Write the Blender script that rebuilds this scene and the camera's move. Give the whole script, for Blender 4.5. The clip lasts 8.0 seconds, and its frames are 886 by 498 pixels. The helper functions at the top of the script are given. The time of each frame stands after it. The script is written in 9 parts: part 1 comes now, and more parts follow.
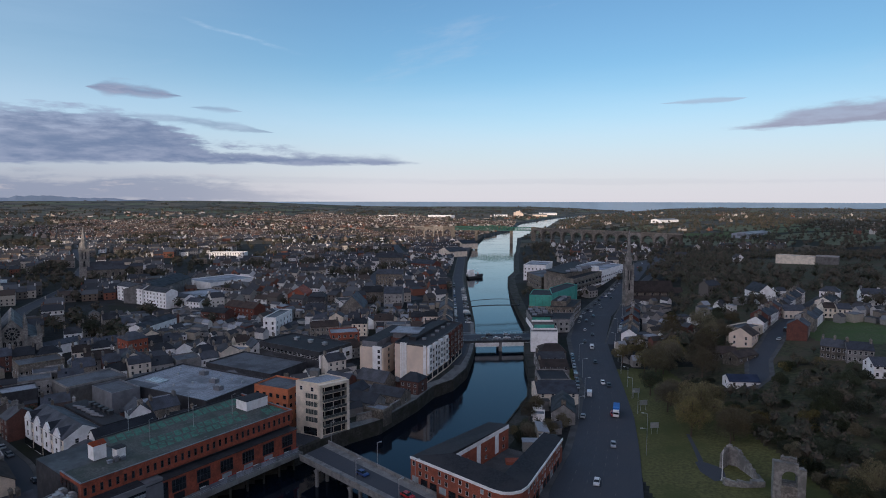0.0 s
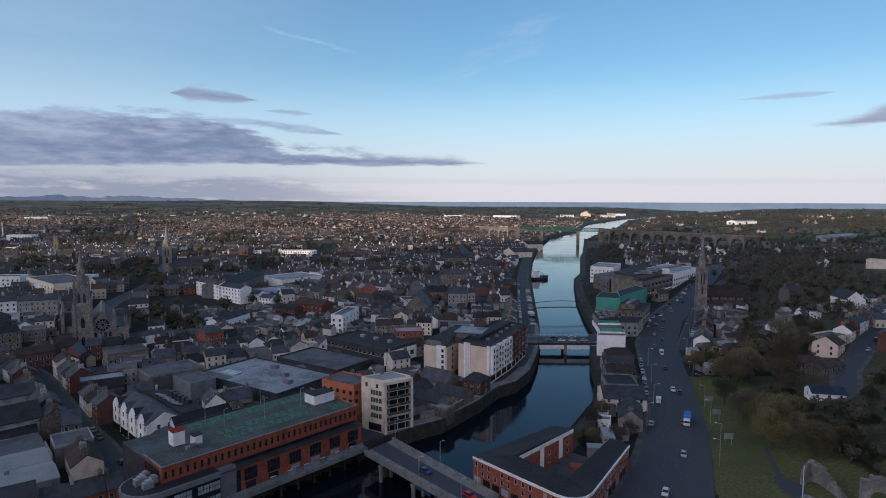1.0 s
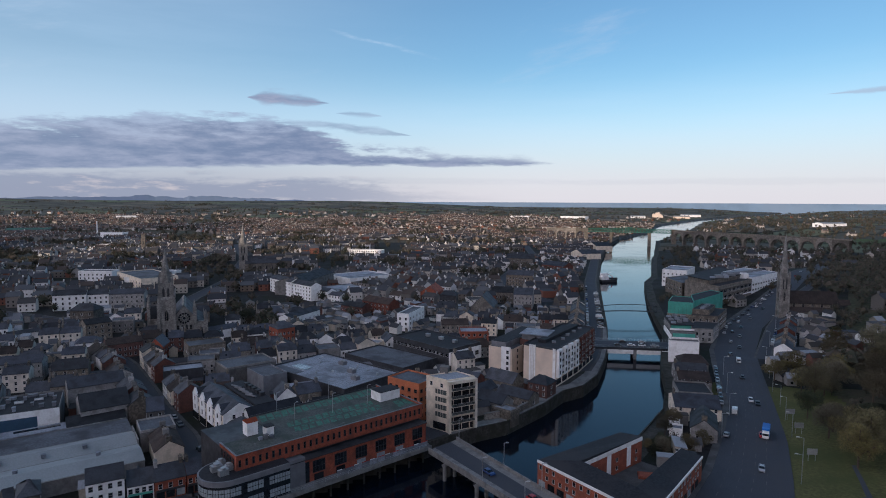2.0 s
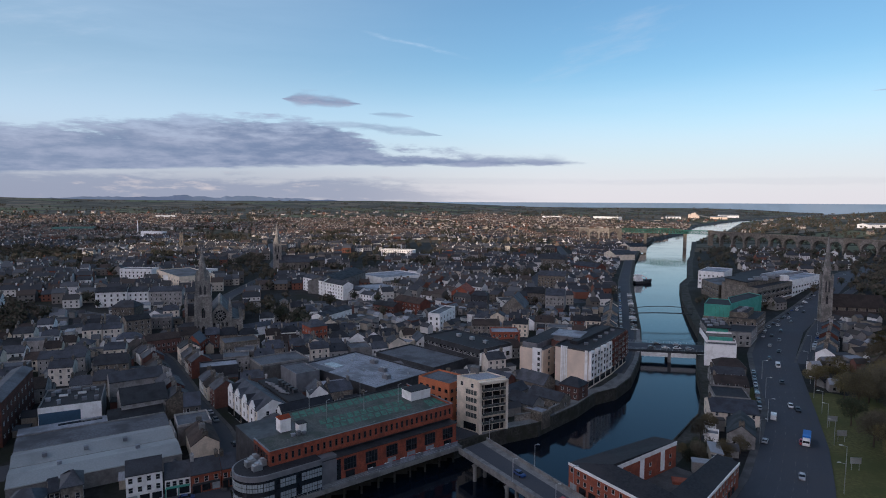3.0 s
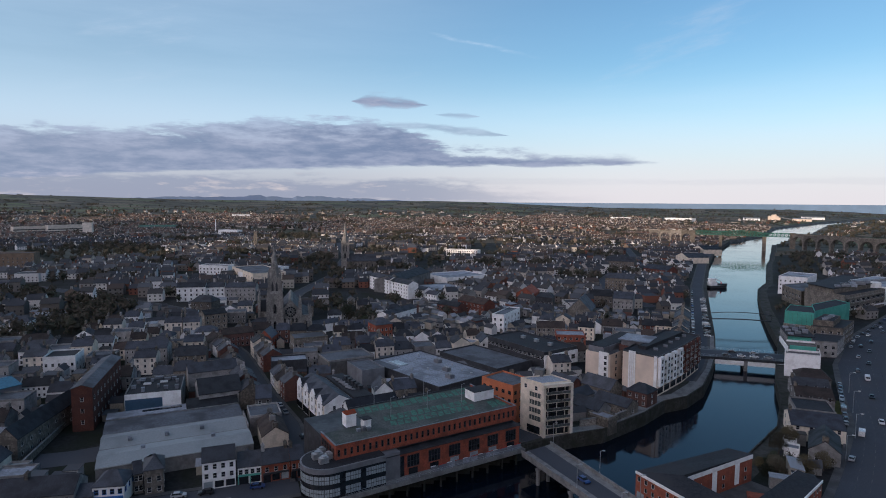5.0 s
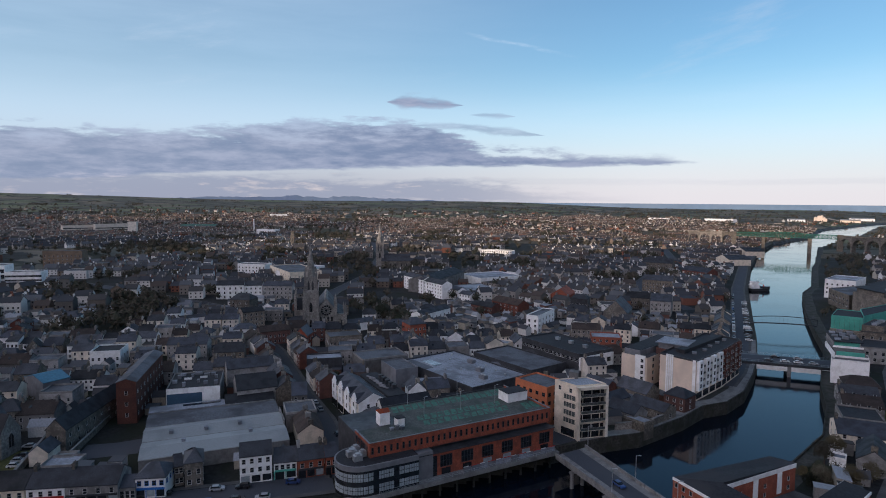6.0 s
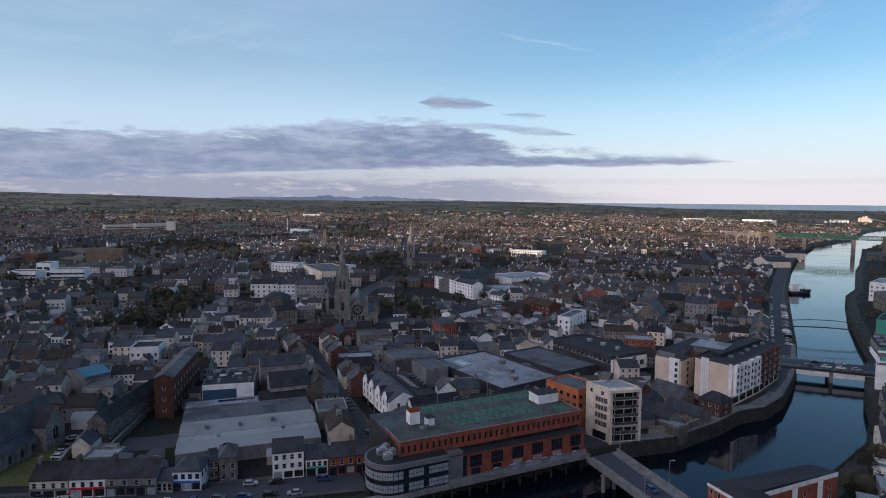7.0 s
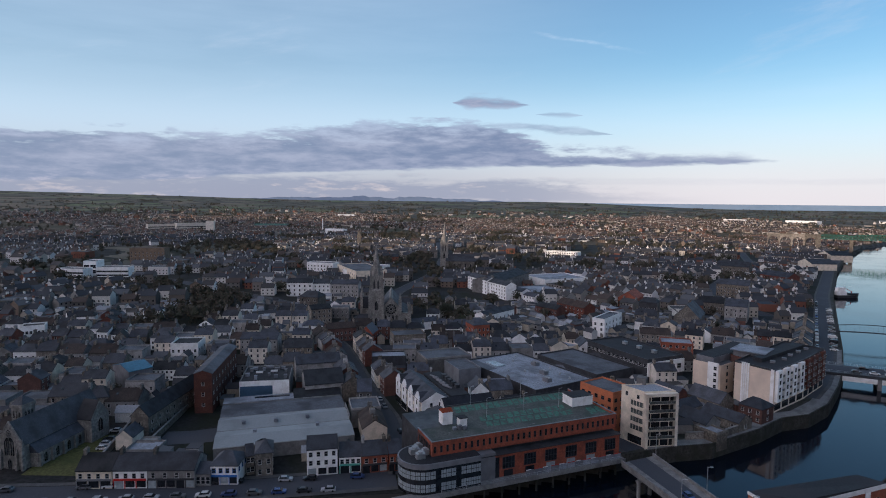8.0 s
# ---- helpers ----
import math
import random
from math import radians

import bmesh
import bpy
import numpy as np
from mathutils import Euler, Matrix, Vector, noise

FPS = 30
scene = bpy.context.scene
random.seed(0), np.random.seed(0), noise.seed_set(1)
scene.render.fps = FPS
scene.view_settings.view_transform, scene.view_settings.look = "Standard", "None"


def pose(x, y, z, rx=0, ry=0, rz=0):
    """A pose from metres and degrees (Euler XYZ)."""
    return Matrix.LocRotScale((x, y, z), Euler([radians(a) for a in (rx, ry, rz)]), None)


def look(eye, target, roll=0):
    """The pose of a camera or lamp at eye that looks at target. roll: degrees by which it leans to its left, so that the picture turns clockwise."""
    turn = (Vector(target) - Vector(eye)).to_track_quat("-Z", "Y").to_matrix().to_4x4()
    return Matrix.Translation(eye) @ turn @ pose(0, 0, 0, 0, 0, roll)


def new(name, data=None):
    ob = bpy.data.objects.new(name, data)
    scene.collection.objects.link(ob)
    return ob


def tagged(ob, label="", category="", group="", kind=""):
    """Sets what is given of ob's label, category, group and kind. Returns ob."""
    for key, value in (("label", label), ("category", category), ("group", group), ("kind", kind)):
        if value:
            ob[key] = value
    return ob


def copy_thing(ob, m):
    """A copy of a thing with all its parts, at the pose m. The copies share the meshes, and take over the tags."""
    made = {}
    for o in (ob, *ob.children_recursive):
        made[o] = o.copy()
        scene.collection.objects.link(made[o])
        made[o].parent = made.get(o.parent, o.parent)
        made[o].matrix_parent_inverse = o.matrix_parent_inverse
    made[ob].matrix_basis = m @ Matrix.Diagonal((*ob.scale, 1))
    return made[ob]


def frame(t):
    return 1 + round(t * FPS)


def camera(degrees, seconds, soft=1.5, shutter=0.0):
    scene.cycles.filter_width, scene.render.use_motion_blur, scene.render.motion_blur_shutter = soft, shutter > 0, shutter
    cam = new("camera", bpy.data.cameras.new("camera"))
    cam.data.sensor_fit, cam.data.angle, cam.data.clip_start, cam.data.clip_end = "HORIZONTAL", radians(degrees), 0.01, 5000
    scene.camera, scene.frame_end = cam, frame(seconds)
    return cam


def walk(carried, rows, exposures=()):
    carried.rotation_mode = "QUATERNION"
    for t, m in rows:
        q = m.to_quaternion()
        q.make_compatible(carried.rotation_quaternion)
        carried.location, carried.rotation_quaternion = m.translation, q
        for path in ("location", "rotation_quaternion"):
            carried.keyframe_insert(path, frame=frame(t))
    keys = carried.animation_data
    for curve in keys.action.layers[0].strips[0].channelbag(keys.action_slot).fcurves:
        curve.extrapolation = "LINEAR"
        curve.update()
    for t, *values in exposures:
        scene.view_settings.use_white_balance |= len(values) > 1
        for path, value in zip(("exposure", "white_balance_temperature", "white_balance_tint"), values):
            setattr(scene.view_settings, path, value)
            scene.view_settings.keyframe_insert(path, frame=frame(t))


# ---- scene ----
# ---------------------------------------------------------------- camera
EYE = 90.0                      # metres above the river
cam = camera(73.19, 8.0, soft=1.0)
TURN = [(0.0, 0.0, -4.80, 0.08), (0.5, 0.79, -4.81, 0.05), (0.7, 2.55, -4.80, 0.08), (1.0, 6.22, -4.79, 0.13), (1.2, 8.60, -4.785, 0.15), (1.5, 11.31, -4.78, 0.17),
        (2.0, 12.56, -4.77, 0.20), (3.5, 17.37, -4.77, 0.23), (4.0, 18.77, -4.75, 0.26), (4.5, 20.22, -4.76, 0.29),
        (6.0, 25.09, -4.77, 0.38), (6.5, 26.64, -4.77, 0.39), (7.0, 28.05, -4.78, 0.39), (7.5, 29.61, -4.78, 0.39),
        (8.0, 31.27, -4.77, 0.42)]


def aim(yaw, pitch, roll):
    y, p = radians(yaw), radians(pitch)
    ahead = Vector((-math.sin(y) * math.cos(p), math.cos(y) * math.cos(p), math.sin(p)))
    eye = Vector((0, 0, EYE))
    return look(eye, eye + ahead, roll)


walk(cam, [(t, aim(a, p, r)) for t, a, p, r in TURN], exposures=[(0.0, 0.33, 5960, 10), (1.0, 0.38, 5960, 10), (3.5, 0.46, 6050, 10), (8.0, 0.54, 6150, 11)])

# ---------------------------------------------------------------- light
SUN_EL, SUN_AZ = 7.6, 202.0     # low evening sun behind the camera; azimuth clockwise from +y
toward = Vector((math.sin(radians(SUN_AZ)) * math.cos(radians(SUN_EL)),
                 math.cos(radians(SUN_AZ)) * math.cos(radians(SUN_EL)), math.sin(radians(SUN_EL))))
sun_data = bpy.data.lights.new("sun", "SUN")
sun_data.energy, sun_data.angle, sun_data.color = 2.5, radians(0.6), (1.0, 0.76, 0.54)
sun = new("sun", sun_data)
sun.matrix_world = look((0, 0, 500), Vector((0, 0, 500)) - toward)

world = bpy.data.worlds.new("evening_sky")
scene.world = world
world.use_nodes = True


class Nodes:
    """Short-hand for building a node tree."""

    def __init__(self, tree):
        self.tree = tree
        tree.nodes.clear()

    def add(self, kind, **settings):
        n = self.tree.nodes.new(kind)
        for key, value in settings.items():
            if key == "operation":
                n.operation = value
            elif key == "blend":
                n.data_type, n.blend_type = "RGBA", value
            elif key == "feature":
                n.feature = value
        return n

    def link(self, a, b):
        self.tree.links.new(a, b)

    def put(self, socket, value):
        if hasattr(value, "node"):
            self.link(value, socket)
        else:
            socket.default_value = value

    def math(self, op, a, b=0.0, c=0.0):
        n = self.add("ShaderNodeMath", operation=op)
        for s, v in zip(n.inputs, (a, b, c)):
            self.put(s, v)
        return n.outputs[0]

    def mix(self, fac, a, b, blend="MIX"):
        n = self.add("ShaderNodeMix", blend=blend)
        self.put(n.inputs[0], fac)
        for s, v in ((n.inputs[6], a), (n.inputs[7], b)):
            self.put(s, v if hasattr(v, "node") else (*v[:3], 1.0))
        return n.outputs[2]

    def noise(self, vector, scale, detail=4.0, rough=0.55):
        n = self.add("ShaderNodeTexNoise")
        if vector is not None:
            self.link(vector, n.inputs["Vector"])
        n.inputs["Scale"].default_value, n.inputs["Detail"].default_value = scale, detail
        n.inputs["Roughness"].default_value = rough
        return n.outputs[0]

    def span(self, v, a, b, lo=0.0, hi=1.0, smooth=True):
        n = self.add("ShaderNodeMapRange")
        n.interpolation_type = "SMOOTHSTEP" if smooth else "LINEAR"
        for s, val in zip(n.inputs, (v, a, b, lo, hi)):
            self.put(s, val)
        return n.outputs[0]

    def xyz(self, x, y, z):
        n = self.add("ShaderNodeCombineXYZ")
        for s, v in zip(n.inputs, (x, y, z)):
            self.put(s, v)
        return n.outputs[0]


SKY_STRENGTH = 0.12
w = Nodes(world.node_tree)
sky = w.add("ShaderNodeTexSky")
sky.sky_type, sky.sun_disc = "NISHITA", False
sky.sun_elevation, sky.sun_rotation = radians(SUN_EL), radians(SUN_AZ)
sky.altitude, sky.air_density, sky.dust_density, sky.ozone_density = 100, 1.0, 0.2, 2.2
coords = w.add("ShaderNodeTexCoord").outputs["Generated"]
split = w.add("ShaderNodeSeparateXYZ")
w.link(coords, split.inputs[0])
dx, dy, dz = split.outputs
az = w.math("MULTIPLY", w.math("ARCTAN2", w.math("MULTIPLY", dx, -1.0), dy), 57.2958)
el = w.math("MULTIPLY", w.math("ARCSINE", dz), 57.2958)
# streaky evening clouds: long flat wisps, noise stretched along the horizon
puff = w.noise(w.xyz(w.math("MULTIPLY", az, 0.055), w.math("MULTIPLY", el, 0.42), 3.1), 1.0, 6.0, 0.6)
fine = w.noise(w.xyz(w.math("MULTIPLY", az, 0.16), w.math("MULTIPLY", el, 0.9), 7.7), 1.0, 5.0, 0.6)

tiny = w.noise(w.xyz(w.math("MULTIPLY", az, 0.55), w.math("MULTIPLY", el, 2.0), 2.2), 1.0, 5.0, 0.6)


def bank(az0, az1, az2, az3, mid0, mid1, thick, ragged):
    """A flat cloud bank between azimuths, its middle rising from mid0 to mid1 degrees."""
    along = w.math("MULTIPLY", w.span(az, az0, az1), w.span(az, az3, az2))
    mid = w.span(az, az0, az2, mid0, mid1, smooth=False)
    off = w.math("DIVIDE", w.math("ABSOLUTE", w.math("SUBTRACT", el, mid)), w.math("MAXIMUM", w.math("MULTIPLY", along, thick), 0.02))
    wav = w.math("ADD", w.math("MULTIPLY", w.math("SUBTRACT", puff, 0.5), ragged), w.math("MULTIPLY", w.math("SUBTRACT", fine, 0.5), ragged * 0.6))
    wav = w.math("ADD", wav, w.math("MULTIPLY", w.math("SUBTRACT", tiny, 0.5), ragged * 0.55))
    return w.math("MULTIPLY", w.span(w.math("ADD", w.math("SUBTRACT", 1.0, off), wav), 0.0, 0.85), w.span(along, 0.02, 0.15))


def wedge(bottom, top, soft_low, ragged):
    """A cloud sheet with a flat base and a puffy top."""
    rise = w.math("ADD", w.math("MULTIPLY", w.math("SUBTRACT", puff, 0.5), ragged), w.math("MULTIPLY", w.math("SUBTRACT", fine, 0.5), ragged * 1.0))
    rise = w.math("ADD", rise, w.math("MULTIPLY", w.math("SUBTRACT", tiny, 0.5), ragged * 0.55))
    rise = w.math("MULTIPLY", rise, w.span(az, 2.0, 24.0, 0.4, 1.0))
    low = w.math("ADD", w.math("SUBTRACT", el, bottom), w.math("ADD", w.math("MULTIPLY", w.math("SUBTRACT", fine, 0.5), soft_low * 3.5), w.math("MULTIPLY", w.math("SUBTRACT", puff, 0.5), soft_low * 4.0)))
    return w.math("MULTIPLY", w.span(low, 0.0, soft_low), w.span(w.math("SUBTRACT", w.math("ADD", top, rise), el), -0.1, 0.75))


def steps(start, *rises):
    """A value that eases up or down along the horizon: (from, to, by) for each step."""
    v = start
    for a, b, by in rises:
        v = w.math("ADD", v, w.span(az, a, b, 0.0, by))
    return v


main_bank = wedge(steps(3.2, (0, 30, -0.35), (26, 48, -0.5), (40, 64, -1.0)), steps(2.9, (-2, 7, 1.2), (7, 20, 0.8), (20, 28, 2.3), (34, 56, -1.6), (56, 72, -0.7)), 0.3, 3.6)
main_bank = w.math("MULTIPLY", main_bank, w.span(az, -4.0, 3.0))
low_bank = w.math("MULTIPLY", wedge(-0.6, steps(0.6, (8, 28, 1.6), (46, 60, -0.3)), 0.6, 2.6), w.span(az, 4.0, 26.0, 0.0, 0.9))
lens_cloud = bank(22.8, 25.6, 28.8, 30.8, 8.75, 9.0, 0.8, 1.9)
wisp = w.math("MULTIPLY", w.math("MAXIMUM", bank(15.0, 19.0, 24.0, 30.0, 5.9, 6.9, 0.45, 2.6), bank(18.0, 20.0, 21.0, 23.0, 7.7, 7.9, 0.4, 1.5)), 0.55)
right_bank = w.math("MULTIPLY", wedge(5.75, steps(5.6, (-21, -34, 2.2)), 0.3, 4.2), w.span(az, -20.0, -25.0))
right_top = w.math("MULTIPLY", bank(-27.0, -24.5, -23.0, -19.0, 8.5, 8.4, 0.35, 2.4), 0.55)
horizon_band = w.math("MULTIPLY", bank(-60.0, -20.0, 40.0, 90.0, 1.4, 1.8, 0.4, 2.0), 0.10)
cirrus = w.math("MULTIPLY", w.span(w.noise(w.xyz(w.math("MULTIPLY", az, 0.05), w.math("ADD", w.math("MULTIPLY", el, 0.25), w.math("MULTIPLY", az, 0.05)), 1.3), 1.0, 7.0, 0.65), 0.57, 0.75), 0.22)
cover = main_bank
for m in (lens_cloud, wisp, right_bank, right_top, horizon_band):
    cover = w.math("MAXIMUM", cover, m)
streak = w.math("ADD", w.math("MULTIPLY", fine, 0.7), w.math("MULTIPLY", tiny, 0.5))
lit = w.math("MAXIMUM", w.math("MULTIPLY", w.span(el, 2.6, 1.2), w.span(streak, 0.58, 0.80)), w.math("MULTIPLY", w.span(el, 4.0, 7.0), w.span(streak, 0.64, 0.92, 0.0, 0.55)))
lit = w.math("MAXIMUM", lit, w.math("MULTIPLY", w.span(az, -5.0, -20.0), 0.35))
cloud = w.mix(lit, w.mix(w.span(az, 10.0, 60.0), (0.118, 0.155, 0.250), (0.165, 0.205, 0.290)), (0.50, 0.43, 0.44))
cloud = w.mix(w.span(streak, 0.42, 0.78), cloud, w.mix(0.55, cloud, (0.36, 0.37, 0.45)))
# the upper parts of the banks are thinner and paler, in ragged layers
thin = w.span(w.math("ADD", w.math("MULTIPLY", w.math("SUBTRACT", el, steps(3.4, (34, 64, -1.3))), 0.24), w.math("MULTIPLY", w.math("SUBTRACT", w.math("ADD", w.math("MULTIPLY", fine, 0.6), w.math("MULTIPLY", tiny, 0.4)), 0.5), 3.0)), 0.50, 1.35)
thin = w.math("MULTIPLY", thin, w.math("MULTIPLY", w.span(el, 8.1, 7.3), w.span(az, -12.0, 2.0, 0.35, 1.0)))
cloud = w.mix(w.math("MULTIPLY", thin, 0.75), cloud, (0.27, 0.31, 0.42))
scaled = w.mix(1.0, cloud, (1 / SKY_STRENGTH, 1 / SKY_STRENGTH, 1 / SKY_STRENGTH), "MULTIPLY")
colour = w.mix(w.math("MULTIPLY", cirrus, w.span(el, 5.0, 14.0)), w.mix(1.0, sky.outputs[0], (0.90, 1.0, 1.05), "MULTIPLY"), (4.2, 4.3, 4.7))
colour = w.mix(w.math("MULTIPLY", w.span(az, 2.0, 50.0), w.span(puff, 0.2, 0.8, 0.26, 0.36)), colour, (4.5, 5.5, 6.5))
# the old vapour trail high over the river mouth
trail_mid = w.math("ADD", 13.1, w.math("MULTIPLY", w.math("SUBTRACT", az, 13.9), 0.217))
trail = w.span(w.math("ABSOLUTE", w.math("SUBTRACT", el, w.math("ADD", trail_mid, w.math("MULTIPLY", w.math("SUBTRACT", fine, 0.5), 0.8)))), 0.24, 0.02)
trail = w.math("MULTIPLY", w.math("MULTIPLY", trail, w.math("MULTIPLY", w.span(az, 12.5, 16.0), w.span(az, 24.0, 20.0))), w.span(tiny, 0.35, 0.65, 0.03, 0.20))
colour = w.mix(trail, colour, (5.6, 5.9, 6.4))
# unseen bright cloud over the western sky, added to light the walls facing the camera
west = w.math("ADD", w.math("MULTIPLY", dx, math.sin(radians(SUN_AZ))), w.math("MULTIPLY", dy, math.cos(radians(SUN_AZ))))
fill_veil = w.math("MULTIPLY", w.math("MULTIPLY", w.span(west, 0.0, 0.6), w.span(el, 66.0, 26.0)), w.span(w.noise(coords, 2.2, 5.0), 0.25, 0.6, 0.5, 0.98))
colour = w.mix(fill_veil, colour, (10.2, 9.0, 9.8))
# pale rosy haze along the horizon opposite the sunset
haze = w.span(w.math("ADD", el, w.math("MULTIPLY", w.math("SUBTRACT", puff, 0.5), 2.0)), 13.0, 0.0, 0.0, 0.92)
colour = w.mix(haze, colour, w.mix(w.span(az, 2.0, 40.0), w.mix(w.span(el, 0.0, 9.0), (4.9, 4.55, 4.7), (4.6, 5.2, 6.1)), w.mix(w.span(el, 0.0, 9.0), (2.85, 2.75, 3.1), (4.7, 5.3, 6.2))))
# low violet bank with rosy lit puffs under the main one
low_tone = w.mix(w.span(streak, 0.62, 0.82), (1.75, 1.95, 2.55), (4.0, 3.5, 3.5))
colour = w.mix(w.math("MULTIPLY", low_bank, 0.8), colour, low_tone)
colour = w.mix(w.math("MULTIPLY", cover, w.math("SUBTRACT", 0.95, w.math("MULTIPLY", thin, 0.28))), colour, scaled)
back = w.add("ShaderNodeBackground")
back.inputs[1].default_value = SKY_STRENGTH
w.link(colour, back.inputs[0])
w.link(back.outputs[0], w.add("ShaderNodeOutputWorld").inputs[0])

# ---------------------------------------------------------------- materials
def surface(name, colour, rough=0.8, grain=6.0, vary=0.25, blotch=0.12, second=None, bump=0.15, metal=0.0, each=0.0, spec=0.22):
    """A procedural surface: grain (per metre) and blotches vary the colour, a second colour mixes in as stains."""
    m = bpy.data.materials.new(name)
    m.use_nodes = True
    t = Nodes(m.node_tree)
    place = t.add("ShaderNodeNewGeometry").outputs["Position"]
    small, large = t.noise(place, grain, 4.0), t.noise(place, blotch, 5.0, 0.6)
    dark = tuple(c * (1 - vary) for c in colour)
    light = tuple(min(1.0, c * (1 + vary)) for c in colour)
    col = t.mix(t.span(small, 0.3, 0.7), dark, light)
    col = t.mix(t.span(large, 0.42, 0.66), col, second or tuple(c * 0.75 for c in colour))
    if each:
        dice = t.add("ShaderNodeObjectInfo").outputs["Random"]
        hsv = t.add("ShaderNodeHueSaturation")
        t.link(t.span(dice, 0, 1, 1 - each, 1 + each, False), hsv.inputs["Value"])
        t.link(t.span(t.math("FRACT", t.math("MULTIPLY", dice, 7.3)), 0, 1, 0.75, 1.2, False), hsv.inputs["Saturation"])
        t.link(col, hsv.inputs["Color"])
        col = hsv.outputs[0]
    b = t.add("ShaderNodeBsdfPrincipled")
    t.link(col, b.inputs["Base Color"])
    t.link(t.span(large, 0.3, 0.7, max(0.02, rough - 0.1), min(1, rough + 0.1)), b.inputs["Roughness"])
    b.inputs["Metallic"].default_value = metal
    b.inputs["Specular IOR Level"].default_value = spec
    if bump:
        h = t.add("ShaderNodeBump")
        h.inputs["Strength"].default_value, h.inputs["Distance"].default_value = bump, 0.05
        t.link(small, h.inputs["Height"])
        t.link(h.outputs[0], b.inputs["Normal"])
    t.link(b.outputs[0], t.add("ShaderNodeOutputMaterial").inputs[0])
    return m


def island_surface(name, colours, rough=0.85, grain=2.0):
    """For joined far things: every island draws one of the colours."""
    m = bpy.data.materials.new(name)
    m.use_nodes = True
    t = Nodes(m.node_tree)
    geo = t.add("ShaderNodeNewGeometry")
    ramp = t.add("ShaderNodeValToRGB")
    ramp.color_ramp.interpolation = "CONSTANT"
    for i, c in enumerate(colours):
        e = ramp.color_ramp.elements[i] if i < 2 else ramp.color_ramp.elements.new(i / len(colours))
        e.position, e.color = i / len(colours), (*c, 1)
    t.link(geo.outputs["Random Per Island"], ramp.inputs[0])
    n = t.noise(geo.outputs["Position"], grain, 4.0)
    col = t.mix(t.span(n, 0.3, 0.75, 0.0, 0.35), ramp.outputs[0], (0.05, 0.05, 0.05))
    b = t.add("ShaderNodeBsdfPrincipled")
    t.link(col, b.inputs["Base Color"])
    b.inputs["Roughness"].default_value = rough
    b.inputs["Specular IOR Level"].default_value = 0.3
    t.link(b.outputs[0], t.add("ShaderNodeOutputMaterial").inputs[0])
    return m


SLATE = surface("slate", (0.040, 0.044, 0.055), 0.70, 4.0, 0.3, 0.25, (0.028, 0.030, 0.036), each=0.65, spec=0.3)
SLATE_BROWN = surface("brown_tile", (0.047, 0.034, 0.029), 0.85, 3.0, 0.35, 0.25, (0.032, 0.027, 0.025), each=0.35, spec=0.25)
RED_TILE = surface("red_tile", (0.26, 0.075, 0.045), 0.8, 3.0, 0.3, 0.3, (0.16, 0.06, 0.045), each=0.15)
FELT = surface("roof_felt", (0.105, 0.115, 0.132), 0.85, 1.5, 0.2, 0.09, (0.062, 0.066, 0.074))
FELT_DARK = surface("dark_roof_felt", (0.021, 0.022, 0.026), 0.8, 1.5, 0.35, 0.12, (0.038, 0.038, 0.042))
FELT_PALE = surface("pale_roof_sheet", (0.25, 0.27, 0.31), 0.65, 1.6, 0.28, 0.10, (0.135, 0.145, 0.165))
SHEET = surface("grey_roof_sheeting", (0.245, 0.262, 0.268), 0.55, 2.5, 0.12, 0.05, (0.175, 0.19, 0.195))
GREEN_DECK = surface("green_deck_paint", (0.050, 0.150, 0.112), 0.8, 2.0, 0.25, 0.45, (0.062, 0.078, 0.068))
DECK = surface("car_deck", (0.078, 0.084, 0.078), 0.85, 1.5, 0.28, 0.16, (0.052, 0.066, 0.058))
WHITE = surface("white_render", (0.80, 0.80, 0.79), 0.85, 2.0, 0.05, 0.35, (0.66, 0.65, 0.63), each=0.07)
CREAM = surface("cream_render", (0.68, 0.60, 0.50), 0.85, 2.0, 0.08, 0.3, (0.50, 0.45, 0.37), each=0.12)
# buff render; warm evening light on the flats' gable is put into it
BUFF_WARM = surface("warm_buff_render", (0.66, 0.545, 0.44), 0.85, 1.2, 0.06, 0.15, (0.56, 0.465, 0.38))
GREY = surface("grey_render", (0.235, 0.23, 0.225), 0.88, 2.0, 0.15, 0.3, (0.15, 0.145, 0.14), each=0.5)
BARRACK_STONE = surface("brown_sandstone", (0.20, 0.148, 0.108), 0.9, 1.2, 0.3, 0.3, (0.15, 0.115, 0.088))
STONE = surface("rubble_stone", (0.170, 0.150, 0.126), 0.9, 1.6, 0.45, 0.3, (0.105, 0.094, 0.082), bump=0.5, each=0.35)
ASHLAR = surface("limestone", (0.225, 0.215, 0.200), 0.88, 1.2, 0.35, 0.22, (0.135, 0.130, 0.122), bump=0.4)
BRICK = surface("red_brick", (0.115, 0.050, 0.039), 0.88, 4.0, 0.3, 0.4, (0.085, 0.042, 0.036), each=0.3)
COURT_BRICK = surface("orange_red_brick", (0.27, 0.083, 0.050), 0.88, 4.0, 0.25, 0.4, (0.20, 0.066, 0.045))
ORANGE = surface("orange_render", (0.46, 0.15, 0.07), 0.85, 2.0, 0.12, 0.3, (0.38, 0.13, 0.07))
MARKET_RED = surface("terracotta_cladding", (0.285, 0.078, 0.046), 0.78, 2.0, 0.2, 0.4, (0.18, 0.058, 0.040))
CLADDING = surface("dark_cladding", (0.045, 0.047, 0.053), 0.5, 1.0, 0.2, 0.2)
GREY_CLAD = surface("grey_cladding", (0.17, 0.175, 0.19), 0.5, 0.6, 0.12, 0.2)
